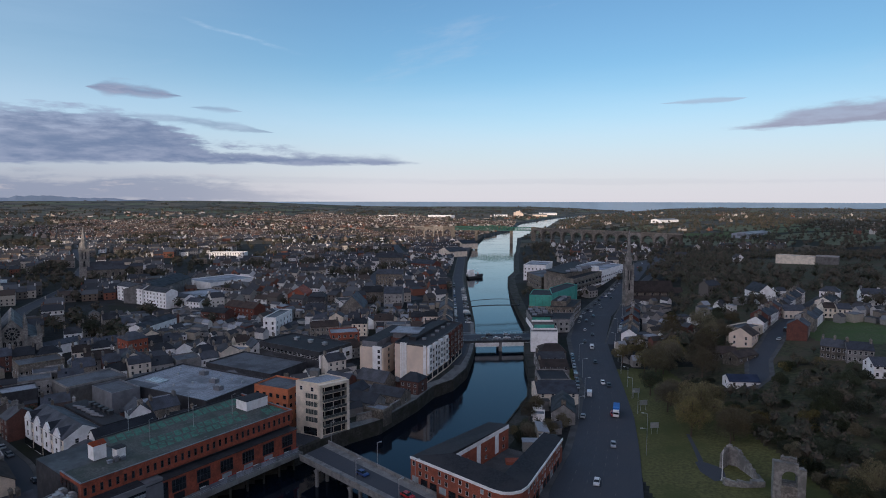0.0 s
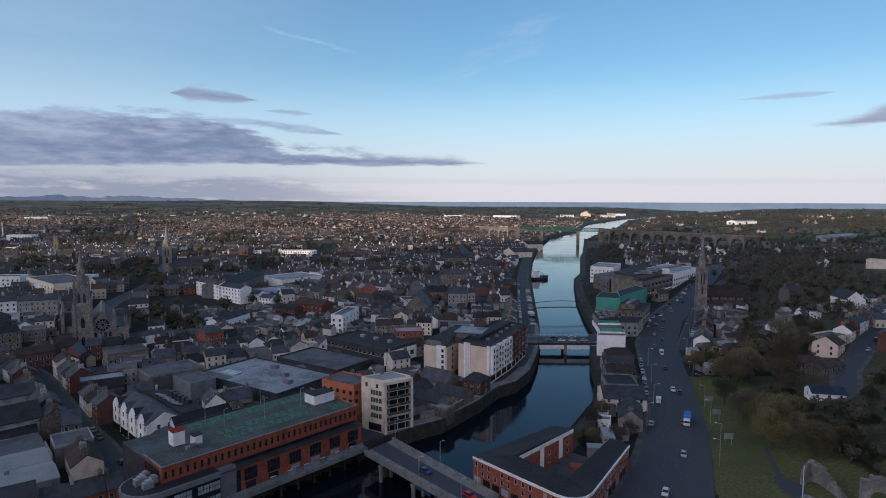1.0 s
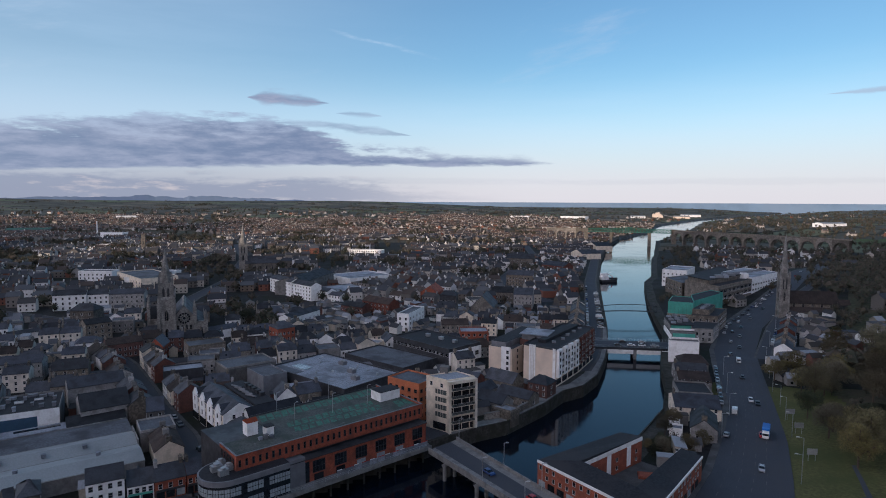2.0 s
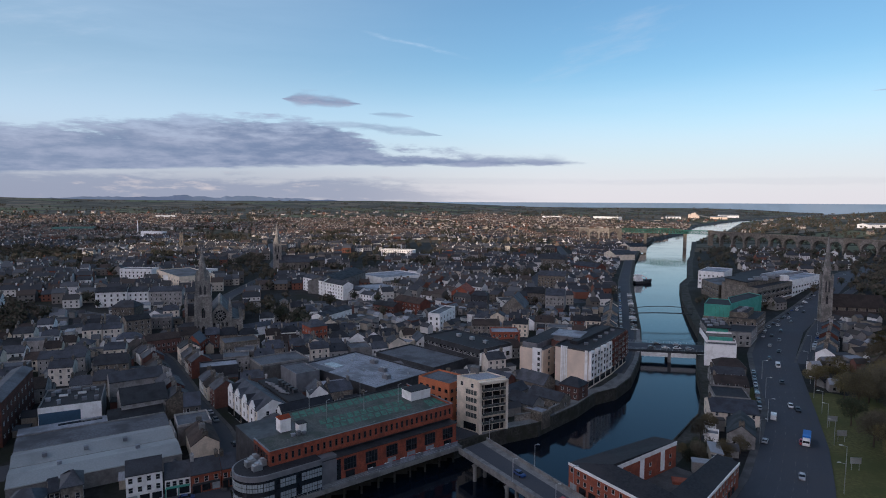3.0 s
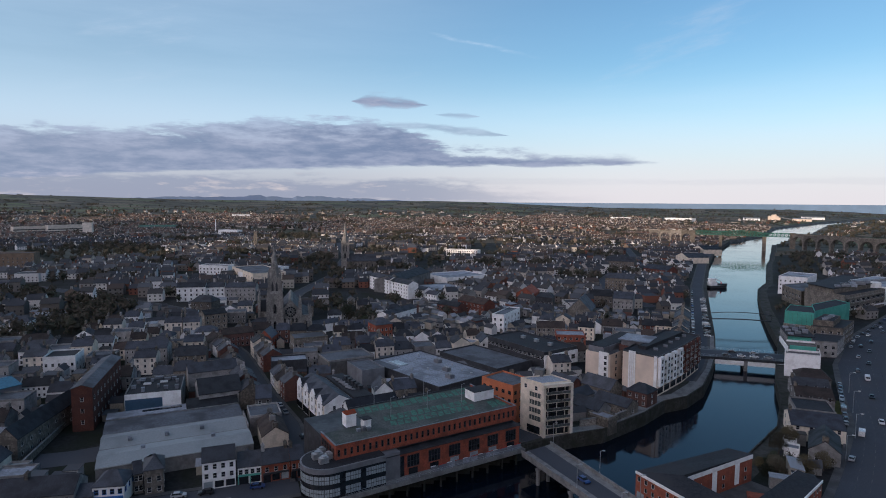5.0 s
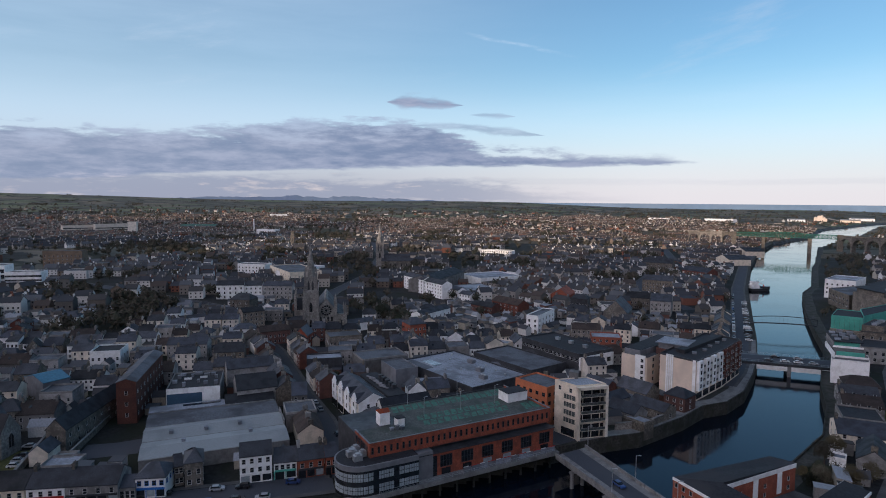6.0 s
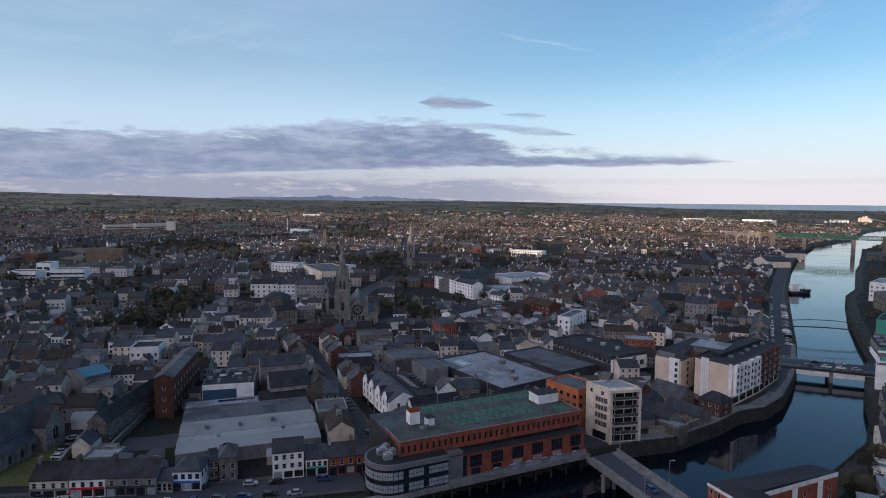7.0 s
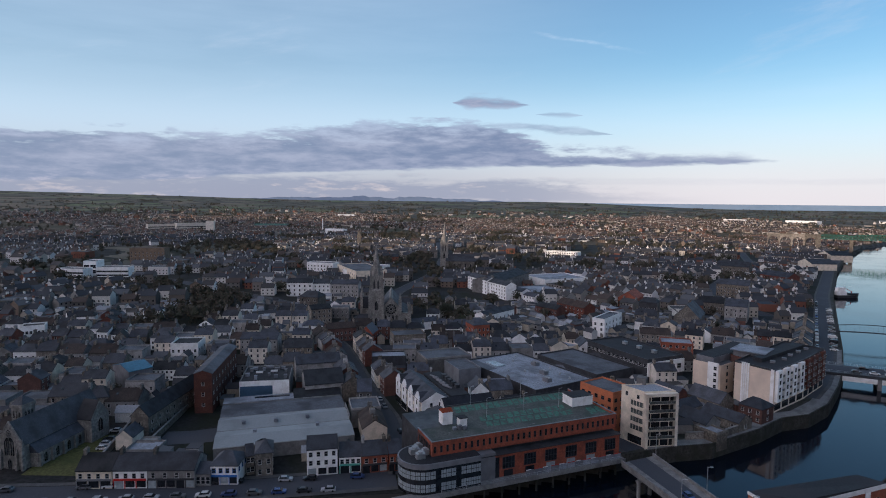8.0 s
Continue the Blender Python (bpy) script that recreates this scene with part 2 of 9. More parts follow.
TEAL = surface("teal_cladding", (0.085, 0.34, 0.275), 0.5, 1.0, 0.12, 0.12, (0.07, 0.29, 0.235))
NAVY_ROOF = surface("navy_slate", (0.022, 0.032, 0.065), 0.7, 2.0, 0.2, 0.2, spec=0.3)
BLUE_ROOF = surface("blue_sheet_roof", (0.05, 0.16, 0.24), 0.55, 1.0, 0.15, 0.1)
CONCRETE = surface("concrete", (0.20, 0.20, 0.198), 0.88, 2.5, 0.15, 0.25, (0.13, 0.13, 0.128))
ASPHALT = surface("asphalt", (0.049, 0.054, 0.066), 0.85, 5.0, 0.25, 0.08, (0.060, 0.064, 0.074))
PAVING = surface("paving", (0.085, 0.085, 0.086), 0.88, 3.0, 0.22, 0.2)
QUAY = surface("quay_stone", (0.045, 0.043, 0.038), 0.85, 1.2, 0.45, 0.3, (0.028, 0.031, 0.022), bump=0.5)
GLASS_DARK = surface("dark_glazing", (0.018, 0.021, 0.026), 0.12, 0.5, 0.2, 0.3, bump=0.0, spec=0.6)
GLASS_MID = surface("grey_glazing", (0.10, 0.115, 0.115), 0.15, 0.6, 0.3, 0.6, (0.045, 0.05, 0.05), bump=0.0, spec=0.6)
GLASS_PALE = surface("pale_glazing", (0.32, 0.36, 0.38), 0.25, 0.8, 0.2, 0.5, (0.22, 0.26, 0.28), bump=0.0, spec=0.6)
FRAME = surface("window_frame", (0.55, 0.55, 0.54), 0.6, 3.0, 0.1)
STEEL = surface("galvanised_steel", (0.42, 0.43, 0.44), 0.45, 4.0, 0.15, metal=0.6)
IRON_GREEN = surface("green_painted_iron", (0.035, 0.125, 0.095), 0.6, 1.0, 0.2, 0.1)
LINE_PAINT = surface("road_paint", (0.11, 0.11, 0.11), 0.8, 3.0, 0.3, 0.4, (0.06, 0.06, 0.065))
BARK = surface("bark", (0.085, 0.065, 0.05), 0.9, 6.0, 0.35)
LEAF_OLIVE = surface("olive_leaves", (0.125, 0.108, 0.048), 0.7, 1.2, 0.4, 0.5, (0.105, 0.085, 0.042), bump=0, each=0.3)
LEAF_DARK = surface("dark_leaves", (0.038, 0.045, 0.025), 0.7, 1.2, 0.4, 0.5, (0.032, 0.036, 0.019), bump=0, each=0.4)
TWIG_BROWN = surface("bare_twigs", (0.098, 0.084, 0.050), 0.85, 1.2, 0.35, 0.5, (0.080, 0.066, 0.042), bump=0, each=0.25)
TYRE = surface("tyre", (0.02, 0.02, 0.02), 0.9)
RED_PAINT = surface("red_paint", (0.45, 0.03, 0.025), 0.35)
BLUE_PAINT = surface("blue_paint", (0.03, 0.16, 0.50), 0.4)
LAMP_GLASS = surface("lamp_cover", (0.6, 0.6, 0.58), 0.3)
GRASS = surface("park_grass", (0.092, 0.090, 0.032), 0.95, 1.0, 0.3, 0.05, (0.066, 0.074, 0.025), bump=0.4)
# olive-brown verges; warmth of the sunlit plain is put into this colour
ESTATE_LAND = surface("gardens_and_verges", (0.085, 0.066, 0.042), 0.95, 0.3, 0.4, 0.02, (0.050, 0.052, 0.030), bump=0)
MEADOW = surface("meadow_grass", (0.064, 0.084, 0.032), 0.95, 1.0, 0.3, 0.05, (0.055, 0.090, 0.028), bump=0.4)
SCRUB = surface("rough_scrub", (0.044, 0.047, 0.023), 0.95, 0.5, 0.5, 0.06, (0.072, 0.060, 0.040), bump=0.8)
# yards near black: the shade between houses is put into the colour
YARD_SHADE = surface("shade_dark_yards", (0.017, 0.017, 0.018), 0.92, 0.6, 0.5, 0.035, (0.014, 0.018, 0.010), bump=0.3)
MUD = surface("river_mud", (0.045, 0.041, 0.032), 0.6, 1.0, 0.3, 0.1, (0.03, 0.03, 0.024))
# matte sea: reflected sky and distance haze are put into its blue
SEA_HAZE = surface("hazed_sea", (0.13, 0.20, 0.285), 0.7, 0.01, 0.1, 0.002, (0.155, 0.22, 0.30), bump=0)
# distance haze is put into the blue of the hills
HILL_HAZE = surface("hazed_hills", (0.130, 0.178, 0.255), 0.95, 0.01, 0.05, 0.002, (0.10, 0.14, 0.225), bump=0)


def field_material():
    m = bpy.data.materials.new("field_patchwork")
    m.use_nodes = True
    t = Nodes(m.node_tree)
    place = t.add("ShaderNodeNewGeometry").outputs["Position"]
    vor = t.add("ShaderNodeTexVoronoi")
    vor.inputs["Scale"].default_value = 0.0055
    t.link(place, vor.inputs["Vector"])
    ramp = t.add("ShaderNodeValToRGB")
    # greens greyed for distance: haze is partly put into the field colours
    for i, c in enumerate([(0.085, 0.088, 0.078), (0.125, 0.142, 0.092), (0.095, 0.098, 0.085), (0.150, 0.132, 0.108), (0.072, 0.076, 0.070), (0.110, 0.142, 0.082)]):
        e = ramp.color_ramp.elements[i] if i < 2 else ramp.color_ramp.elements.new(i / 6)
        e.position, e.color = i / 6, (*c, 1)
    ramp.color_ramp.interpolation = "CONSTANT"
    t.link(vor.outputs["Color"], ramp.inputs[0])
    edge = t.add("ShaderNodeTexVoronoi", feature="DISTANCE_TO_EDGE")
    edge.inputs["Scale"].default_value = 0.0055
    t.link(place, edge.inputs["Vector"])
    col = t.mix(t.span(t.noise(place, 0.05, 5.0), 0.35, 0.7, 0, 0.5), ramp.outputs[0], (0.05, 0.055, 0.03))
    col = t.mix(t.span(edge.outputs["Distance"], 0.03, 0.06), (0.024, 0.029, 0.022), col)
    b = t.add("ShaderNodeBsdfPrincipled")
    b.inputs["Roughness"].default_value = 0.95
    b.inputs["Specular IOR Level"].default_value = 0.15
    t.link(col, b.inputs["Base Color"])
    t.link(b.outputs[0], t.add("ShaderNodeOutputMaterial").inputs[0])
    return m


def water_material():
    m = bpy.data.materials.new("river_water")
    m.use_nodes = True
    t = Nodes(m.node_tree)
    place = t.add("ShaderNodeNewGeometry").outputs["Position"]
    b = t.add("ShaderNodeBsdfPrincipled")
    b.inputs["Base Color"].default_value = (0.002, 0.005, 0.011, 1)
    b.inputs["IOR"].default_value = 1.33
    b.inputs["Specular Tint"].default_value = (0.80, 0.93, 1.0, 1)
    t.link(t.span(t.noise(place, 0.02, 3.0), 0.35, 0.65, 0.04, 0.12), b.inputs["Roughness"])
    h = t.add("ShaderNodeBump")
    h.inputs["Strength"].default_value, h.inputs["Distance"].default_value = 0.16, 0.10
    t.link(t.noise(place, 0.35, 4.0), h.inputs["Height"])
    t.link(h.outputs[0], b.inputs["Normal"])
    t.link(b.outputs[0], t.add("ShaderNodeOutputMaterial").inputs[0])
    return m


FIELDS, WATER = field_material(), water_material()

# ---------------------------------------------------------------- the lie of the land
LEFT_BANK = [(-190, 60), (-95, 134), (-50, 194), (-41, 205), (-34, 213), (-24, 222), (-11, 246), (-4, 264), (5, 274), (12, 293),
             (17, 326), (20, 356), (22, 407), (23, 497), (25, 641), (37, 890), (58, 1138), (95, 1389), (199, 1711), (283, 2184),
             (534, 2832), (704, 3151), (1008, 3790), (1290, 4350), (1560, 4900)]
RIGHT_BANK = [(-130, -30), (-40, 80), (-6, 150), (4, 172), (22, 215), (36, 250), (42, 286), (44, 317), (49, 356), (57, 408),
              (58, 460), (61, 532), (70, 641), (83, 694), (106, 891), (120, 974), (164, 1313), (228, 1550), (311, 1808),
              (500, 2565), (644, 2880), (937, 3437), (1170, 3820), (1480, 4370), (1790, 4900)]


def along(line, y):
    """The x of a bank at y."""
    for (x0, y0), (x1, y1) in zip(line, line[1:]):
        if y <= y1:
            return x0 + (x1 - x0) * (y - y0) / (y1 - y0)
    return line[-1][0]


def ease(a, b, v):
    s = min(1.0, max(0.0, (v - a) / (b - a)))
    return s * s * (3 - 2 * s)


def skyline(az_deg):
    """Elevation in degrees of the land's far edge."""
    return -0.72 + 0.52 * ease(4, 22, az_deg) + 0.62 * ease(38, 72, az_deg)


def gz(x, y):
    """Height of the land, banks taken as level."""
    yy = max(y, -30)
    l, r = along(LEFT_BANK, yy), along(RIGHT_BANK, yy)
    rr, bearing = math.hypot(x, y), math.degrees(math.atan2(-x, y))
    z = 5.0
    if x < (l + r) / 2:
        d = l - x
        z += 8 * ease(60, 520, d)
    else:
        d = x - r
        valley = 1 - 0.9 * ease(620, 860, y) * (1 - ease(1350, 1700, y)) * (1 - ease(420, 650, d))
        z += 1.0 * ease(5, 30, d) + (13 * ease(62, 150, d) * ease(80, 260, y + 40) + 9 * ease(150, 500, d)) * valley
    if rr > 1100:
        end = EYE + 4800 * math.tan(radians(skyline(bearing)))
        s = min(1.0, (rr - 1100) / 3700) ** 1.5
        z = z + (end - z) * s * ease(40, 900, max(d, 0))
    return z


def ground_height(x, y):
    """Height of the ground sheet: the land, cut down in the river, and an unseen ridge added to shade the town."""
    if y < -150:
        # out-of-view ridge, raised to keep the low sun off the near town
        ridge = (232 + 100 * ease(-880, -560, x) + 56 * ease(-640, -460, x) + 110 * ease(-1050, -1700, x)) * ease(-200, -750, y) * (0.9 + 0.1 * math.sin(x * 0.006) + 0.04 * math.sin(x * 0.023))
        return 5 + ridge
    l, r = along(LEFT_BANK, max(y, -30)), along(RIGHT_BANK, max(y, -30))
    if l - 2.5 < x < r + 2.5:
        return -2.5
    z = gz(x, y)
    rr = math.hypot(x, y)
    if rr > 700:
        z += (noise.noise((x * 0.004, y * 0.004, 0.0)) * 2.5) * ease(700, 1500, rr) * ease(30, 200, max(l - x, x - r))
    return z


def in_river(x, y, margin=0.0):
    return along(LEFT_BANK, max(y, -30)) - margin < x < along(RIGHT_BANK, max(y, -30)) + margin


class Shape:
    """Collects faces for one mesh."""

    def __init__(self):
        self.v, self.f, self.m = [], [], []

    def face(self, pts, mat=0):
        n = len(self.v)
        self.v.extend(pts)
        self.f.append(tuple(range(n, n + len(pts))))
        self.m.append(mat)
        return self

    def solid(self, verts, faces, mat=0):
        n = len(self.v)
        self.v.extend(verts)
        for q in faces:
            self.f.append(tuple(n + i for i in q))
            self.m.append(mat)
        return self

    def box(self, x0, x1, y0, y1, z0, z1, mat=0):
        return self.solid([(x0, y0, z0), (x1, y0, z0), (x1, y1, z0), (x0, y1, z0), (x0, y0, z1), (x1, y0, z1), (x1, y1, z1), (x0, y1, z1)],
                          [(0, 3, 2, 1), (4, 5, 6, 7), (0, 1, 5, 4), (1, 2, 6, 5), (2, 3, 7, 6), (3, 0, 4, 7)], mat)

    def prism(self, outline, z0, z1, mat=0, top=None):
        """An upright prism over an anticlockwise outline; top: a second outline for a taper."""
        n = len(outline)
        verts = [(x, y, z0) for x, y in outline] + [(x, y, z1) for x, y in (top or outline)]
        faces = [tuple(range(n - 1, -1, -1)), tuple(range(n, 2 * n))]
        faces += [(i, (i + 1) % n, n + (i + 1) % n, n + i) for i in range(n)]
        return self.solid(verts, faces, mat)

    def cone(self, cx, cy, z0, z1, r0, r1=0.0, n=8, mat=0, turn=0.0):
        ring = lambda r: [(cx + r * math.cos(2 * math.pi * (i + turn) / n), cy + r * math.sin(2 * math.pi * (i + turn) / n)) for i in range(n)]
        if r1 > 0:
            return self.prism(ring(r0), z0, z1, mat, ring(r1))
        verts = [(x, y, z0) for x, y in ring(r0)] + [(cx, cy, z1)]
        return self.solid(verts, [tuple(range(n - 1, -1, -1))] + [(i, (i + 1) % n, n) for i in range(n)], mat)

    def gable(self, x0, x1, y0, y1, z0, z1, z2, mat=0):
        """A body with gable ends at x0 and x1."""
        ym = (y0 + y1) / 2
        return self.solid([(x0, y0, z0), (x1, y0, z0), (x1, y1, z0), (x0, y1, z0), (x0, y0, z1), (x1, y0, z1), (x1, y1, z1), (x0, y1, z1),
                           (x0, ym, z2), (x1, ym, z2)],
                          [(0, 3, 2, 1), (0, 1, 5, 4), (2, 3, 7, 6), (1, 2, 6, 9, 5), (3, 0, 4, 8, 7), (4, 5, 9, 8), (6, 7, 8, 9)], mat)

    def roof(self, x0, x1, y0, y1, z1, z2, hip=0.0, over=0.35, thick=0.22, mat=0):
        """Two roof slopes (hipped by hip metres) with thickness and overhang."""
        ym = (y0 + y1) / 2
        slope = (z2 - z1) / (ym - y0)
        ox = over if hip else over * 0.4
        e = [(x0 - ox, y0 - over), (x1 + ox, y0 - over), (x1 + ox, y1 + over), (x0 - ox, y1 + over)]
        ze = z1 - slope * over
        up = [(x, y, ze + thick) for x, y in e] + [(x0 + hip - (0 if hip else ox), ym, z2 + thick), (x1 - hip + (0 if hip else ox), ym, z2 + thick)]
        dn = [(x, y, z - thick) for x, y, z in up]
        slopes = [(0, 1, 5, 4), (2, 3, 4, 5), (6, 10, 11, 7), (8, 11, 10, 9), (0, 6, 7, 1), (2, 8, 9, 3)]
        if hip:
            ends = [(1, 2, 5), (3, 0, 4), (7, 11, 8), (9, 10, 6), (1, 7, 8, 2), (3, 9, 6, 0)]
        else:
            ends = [(1, 7, 11, 5), (5, 11, 8, 2), (0, 4, 10, 6), (4, 3, 9, 10)]
        return self.solid(up + dn, slopes + ends, mat)

    def beam(self, a, b, r, mat=0, n=4):
        """A bar from a to b."""
        a, b = Vector(a), Vector(b)
        ax = (b - a).normalized()
        s = ax.orthogonal().normalized()
        u = ax.cross(s)
        ring = [(s * math.cos(2 * math.pi * (i + 0.5) / n) + u * math.sin(2 * math.pi * (i + 0.5) / n)) * r for i in range(n)]
        verts = [tuple(a + q) for q in ring] + [tuple(b + q) for q in ring]
        return self.solid(verts, [tuple(range(n - 1, -1, -1)), tuple(range(n, 2 * n))] + [(i, (i + 1) % n, n + (i + 1) % n, n + i) for i in range(n)], mat)

    def tube(self, pts, r, n=6, mat=0):
        """A round bar bent along points, in one piece."""
        rings = []
        for i, p in enumerate(pts):
            ax = (pts[min(i + 1, len(pts) - 1)] - pts[max(i - 1, 0)]).normalized()
            s = ax.cross(Vector((0, 0, 1))).normalized()
            u = s.cross(ax)
            rings.append([tuple(p + (s * math.cos(2 * math.pi * k / n) + u * math.sin(2 * math.pi * k / n)) * r) for k in range(n)])
        faces = [tuple(range(n)), tuple(range(len(pts) * n - 1, (len(pts) - 1) * n - 1, -1))]
        faces += [(i * n + k, i * n + n + k, i * n + n + (k + 1) % n, i * n + (k + 1) % n) for i in range(len(pts) - 1) for k in range(n)]
        return self.solid([v for ring in rings for v in ring], faces, mat)

    def data(self, name, mats):
        me = bpy.data.meshes.new(name)
        me.from_pydata([tuple(p) for p in self.v], [], self.f)
        for m in mats:
            me.materials.append(m)
        if len(mats) > 1:
            me.polygons.foreach_set("material_index", self.m)
        me.update()
        return me


def part(name, shape, mats, parent, label="", at=None):
    """One mesh object under a thing."""
    data = shape if isinstance(shape, bpy.types.Mesh) else shape.data(name, mats if isinstance(mats, (list, tuple)) else [mats])
    ob = new(name, data)
    ob.parent = parent
    if at is not None:
        ob.matrix_basis = at
    return tagged(ob, label)


def thing(name, m, label, category, group="", kind=""):
    """An Empty at a thing's base."""
    ob = new(name)
    ob.empty_display_size = 0.5
    ob.matrix_basis = m
    return tagged(ob, label, category, group, kind)


def whole(name, shape, mats, label, category="", group="", kind=""):
    """A thing of one mesh."""
    ob = new(name, shape.data(name, mats if isinstance(mats, (list, tuple)) else [mats]))
    return tagged(ob, label, category, group, kind)


# ---------------------------------------------------------------- ground, water, distance
def zone(x, y, z, rr, bearing):
    """Which surface lies here: 0 yards, 1 grass, 2 scrub, 3 fields, 4 mud, 5 meadow, 6 estates."""
    if z < 1.5:
        return 4
    if y < -60:
        return 2
    d = x - along(RIGHT_BANK, max(y, -30))
    if d > 0 and y < 290:
        if 88 < x + 0.17 * (190 - y) and x > 60:
            return 2 if x > 104 + 0.05 * (y - 150) else 1
        if x > 60:
            return 1
    if 190 < x < 246 and 283 < y < 345 or (470 < x < 690 and 1240 < y < 1400):
        return 5
    if d > 0 and rr > 330 and bearing < -22 and rr < 900:
        return 2
    if rr > 2300 + 500 * noise.noise((bearing * 0.05, 0.3, 0)) or (d > 0 and rr > 1150):
        return 3
    if bearing > 47 and 690 < rr < 1050 and noise.noise((x * 0.006, y * 0.006, 5)) > -0.1:
        return 3
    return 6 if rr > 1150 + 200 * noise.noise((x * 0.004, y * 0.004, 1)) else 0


def build_ground():
    bearings = [-180 + 4 * i for i in range(33)] + [-48 + 0.3 * i for i in range(427)] + [80.1 + 4 * i for i in range(25)]
    radii = [30.0]
    while radii[-1] < 4780:
        radii.append(radii[-1] * 1.0125)
    radii[-1] = 4800.0
    nb = len(bearings)
    verts = [(0, 0, 5.0)]
    for r in radii:
        for b in bearings:
            x, y = -r * math.sin(radians(b)), r * math.cos(radians(b))
            verts.append((x, y, ground_height(x, y)))
    faces, mats = [], []
    for j in range(nb):
        faces.append((0, 1 + (j + 1) % nb, 1 + j))
        mats.append(0)
    for i in range(len(radii) - 1):
        for j in range(nb):
            a, b = 1 + i * nb + j, 1 + i * nb + (j + 1) % nb
            q = (a, b, b + nb, a + nb)
            faces.append(q)
            p, o = verts[a], verts[b + nb]
            x, y = (p[0] + o[0]) / 2, (p[1] + o[1]) / 2
            mats.append(zone(x, y, (p[2] + o[2]) / 2, math.hypot(x, y), math.degrees(math.atan2(-x, y))))
    s = Shape()
    s.v, s.f, s.m = verts, faces, mats
    ob = whole("ground", s, [YARD_SHADE, GRASS, SCRUB, FIELDS, MUD, MEADOW, ESTATE_LAND], "valley floor of yards, gardens, grass and far fields", "ground", kind="structure")
    ob.data.shade_smooth()


build_ground()
water = whole("water", Shape().face([(-700, -400, 0), (3200, -400, 0), (3200, 4840, 0), (-700, 4840, 0)]), WATER,
              "calm dark tidal river reflecting the evening sky", "river", kind="structure")
sea = Shape()
hills = Shape()
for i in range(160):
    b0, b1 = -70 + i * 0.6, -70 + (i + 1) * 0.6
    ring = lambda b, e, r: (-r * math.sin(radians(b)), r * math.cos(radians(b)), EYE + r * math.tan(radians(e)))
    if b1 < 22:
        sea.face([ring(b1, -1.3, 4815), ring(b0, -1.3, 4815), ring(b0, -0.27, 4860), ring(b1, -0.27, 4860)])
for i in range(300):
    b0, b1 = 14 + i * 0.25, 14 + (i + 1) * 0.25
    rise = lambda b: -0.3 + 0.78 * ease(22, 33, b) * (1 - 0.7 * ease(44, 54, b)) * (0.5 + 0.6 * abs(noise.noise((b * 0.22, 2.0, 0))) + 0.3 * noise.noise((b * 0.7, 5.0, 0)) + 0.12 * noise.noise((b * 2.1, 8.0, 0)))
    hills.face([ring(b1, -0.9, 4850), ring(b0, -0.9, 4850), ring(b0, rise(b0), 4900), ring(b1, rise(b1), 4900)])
whole("sea_backdrop", sea, SEA_HAZE, "open sea along the horizon", "sea", kind="structure")
whole("hills_backdrop", hills, HILL_HAZE, "mountains far beyond the plain, painted blue for haze", "hills", kind="structure")

# ---------------------------------------------------------------- buildings
taken = []          # ground plans already built on


def claim(x, y, w, d, deg):
    taken.append((x, y, w / 2, d / 2, math.cos(radians(deg)), math.sin(radians(deg))))


def is_free(x, y, pad):
    for cx, cy, hw, hd, c, s in taken:
        ux, uy = x - cx, y - cy
        if abs(ux) > hw + hd + pad or abs(uy) > hw + hd + pad:
            continue
        if abs(ux * c + uy * s) < hw + pad and abs(-ux * s + uy * c) < hd + pad:
            return False
    return True


window_meshes = {}


def window_mesh(w, h, glass, frame_mat):
    """A framed window that looks along -y, its middle at the origin: pane set behind a proud frame with a sill."""
    key = (round(w, 2), round(h, 2), glass.name, frame_mat.name)
    if key not in window_meshes:
        s = Shape()
        f = 0.07
        s.box(-w / 2, w / 2, -0.01, 0.05, -h / 2, h / 2, 0)
        s.box(-w / 2 - f, -w / 2 + 0.02, -0.06, 0.05, -h / 2, h / 2 + f, 1).box(w / 2 - 0.02, w / 2 + f, -0.06, 0.05, -h / 2, h / 2 + f, 1)
        s.box(-w / 2 - f, w / 2 + f, -0.12, 0.05, -h / 2 - f, -h / 2 + 0.02, 1)
        if h > 1.2:
            s.box(-w / 2, w / 2, -0.035, 0.02, -0.03, 0.03, 1)
        window_meshes[key] = s.data("window", [glass, frame_mat])
    return window_meshes[key]


def windows_on(parent, side, w, d, z0, floors, storey, cols, size, glass=None, frame_mat=None, skip=0.0, name="window", inset=0.0):
    """Rows of windows on one side (f, b, l, r) of a w x d body."""
    me = window_mesh(size[0], size[1], glass or GLASS_DARK, frame_mat or FRAME)
    length = w if side in "fb" else d
    for k in range(floors):
        for i in range(cols):
            if skip and random.random() < skip:
                continue
            u = -length / 2 + length * (i + 0.5) / cols
            z = z0 + storey * k
            m = {"f": pose(u, -d / 2 + inset, z), "b": pose(u, d / 2 - inset, z, 0, 0, 180),
                 "l": pose(-w / 2 + inset, u, z, 0, 0, -90), "r": pose(w / 2 - inset, u, z, 0, 0, 90)}[side]
            part(name, me, None, parent, at=m)


def chimney(parent, x, y, z0, z1, mat, along_y=True):
    s = Shape()
    a, b = (0.45, 0.9) if along_y else (0.9, 0.45)
    s.box(x - a, x + a, y - b, y + b, z0, z1).box(x - a - 0.08, x + a + 0.08, y - b - 0.08, y + b + 0.08, z1 - 0.25, z1 - 0.1)
    for k in (-0.5, 0.5):
        s.cone(x + (0 if along_y else k), y + (k if along_y else 0), z1, z1 + 0.45, 0.17, 0.13, 6)
    part("chimney", s, mat, parent)


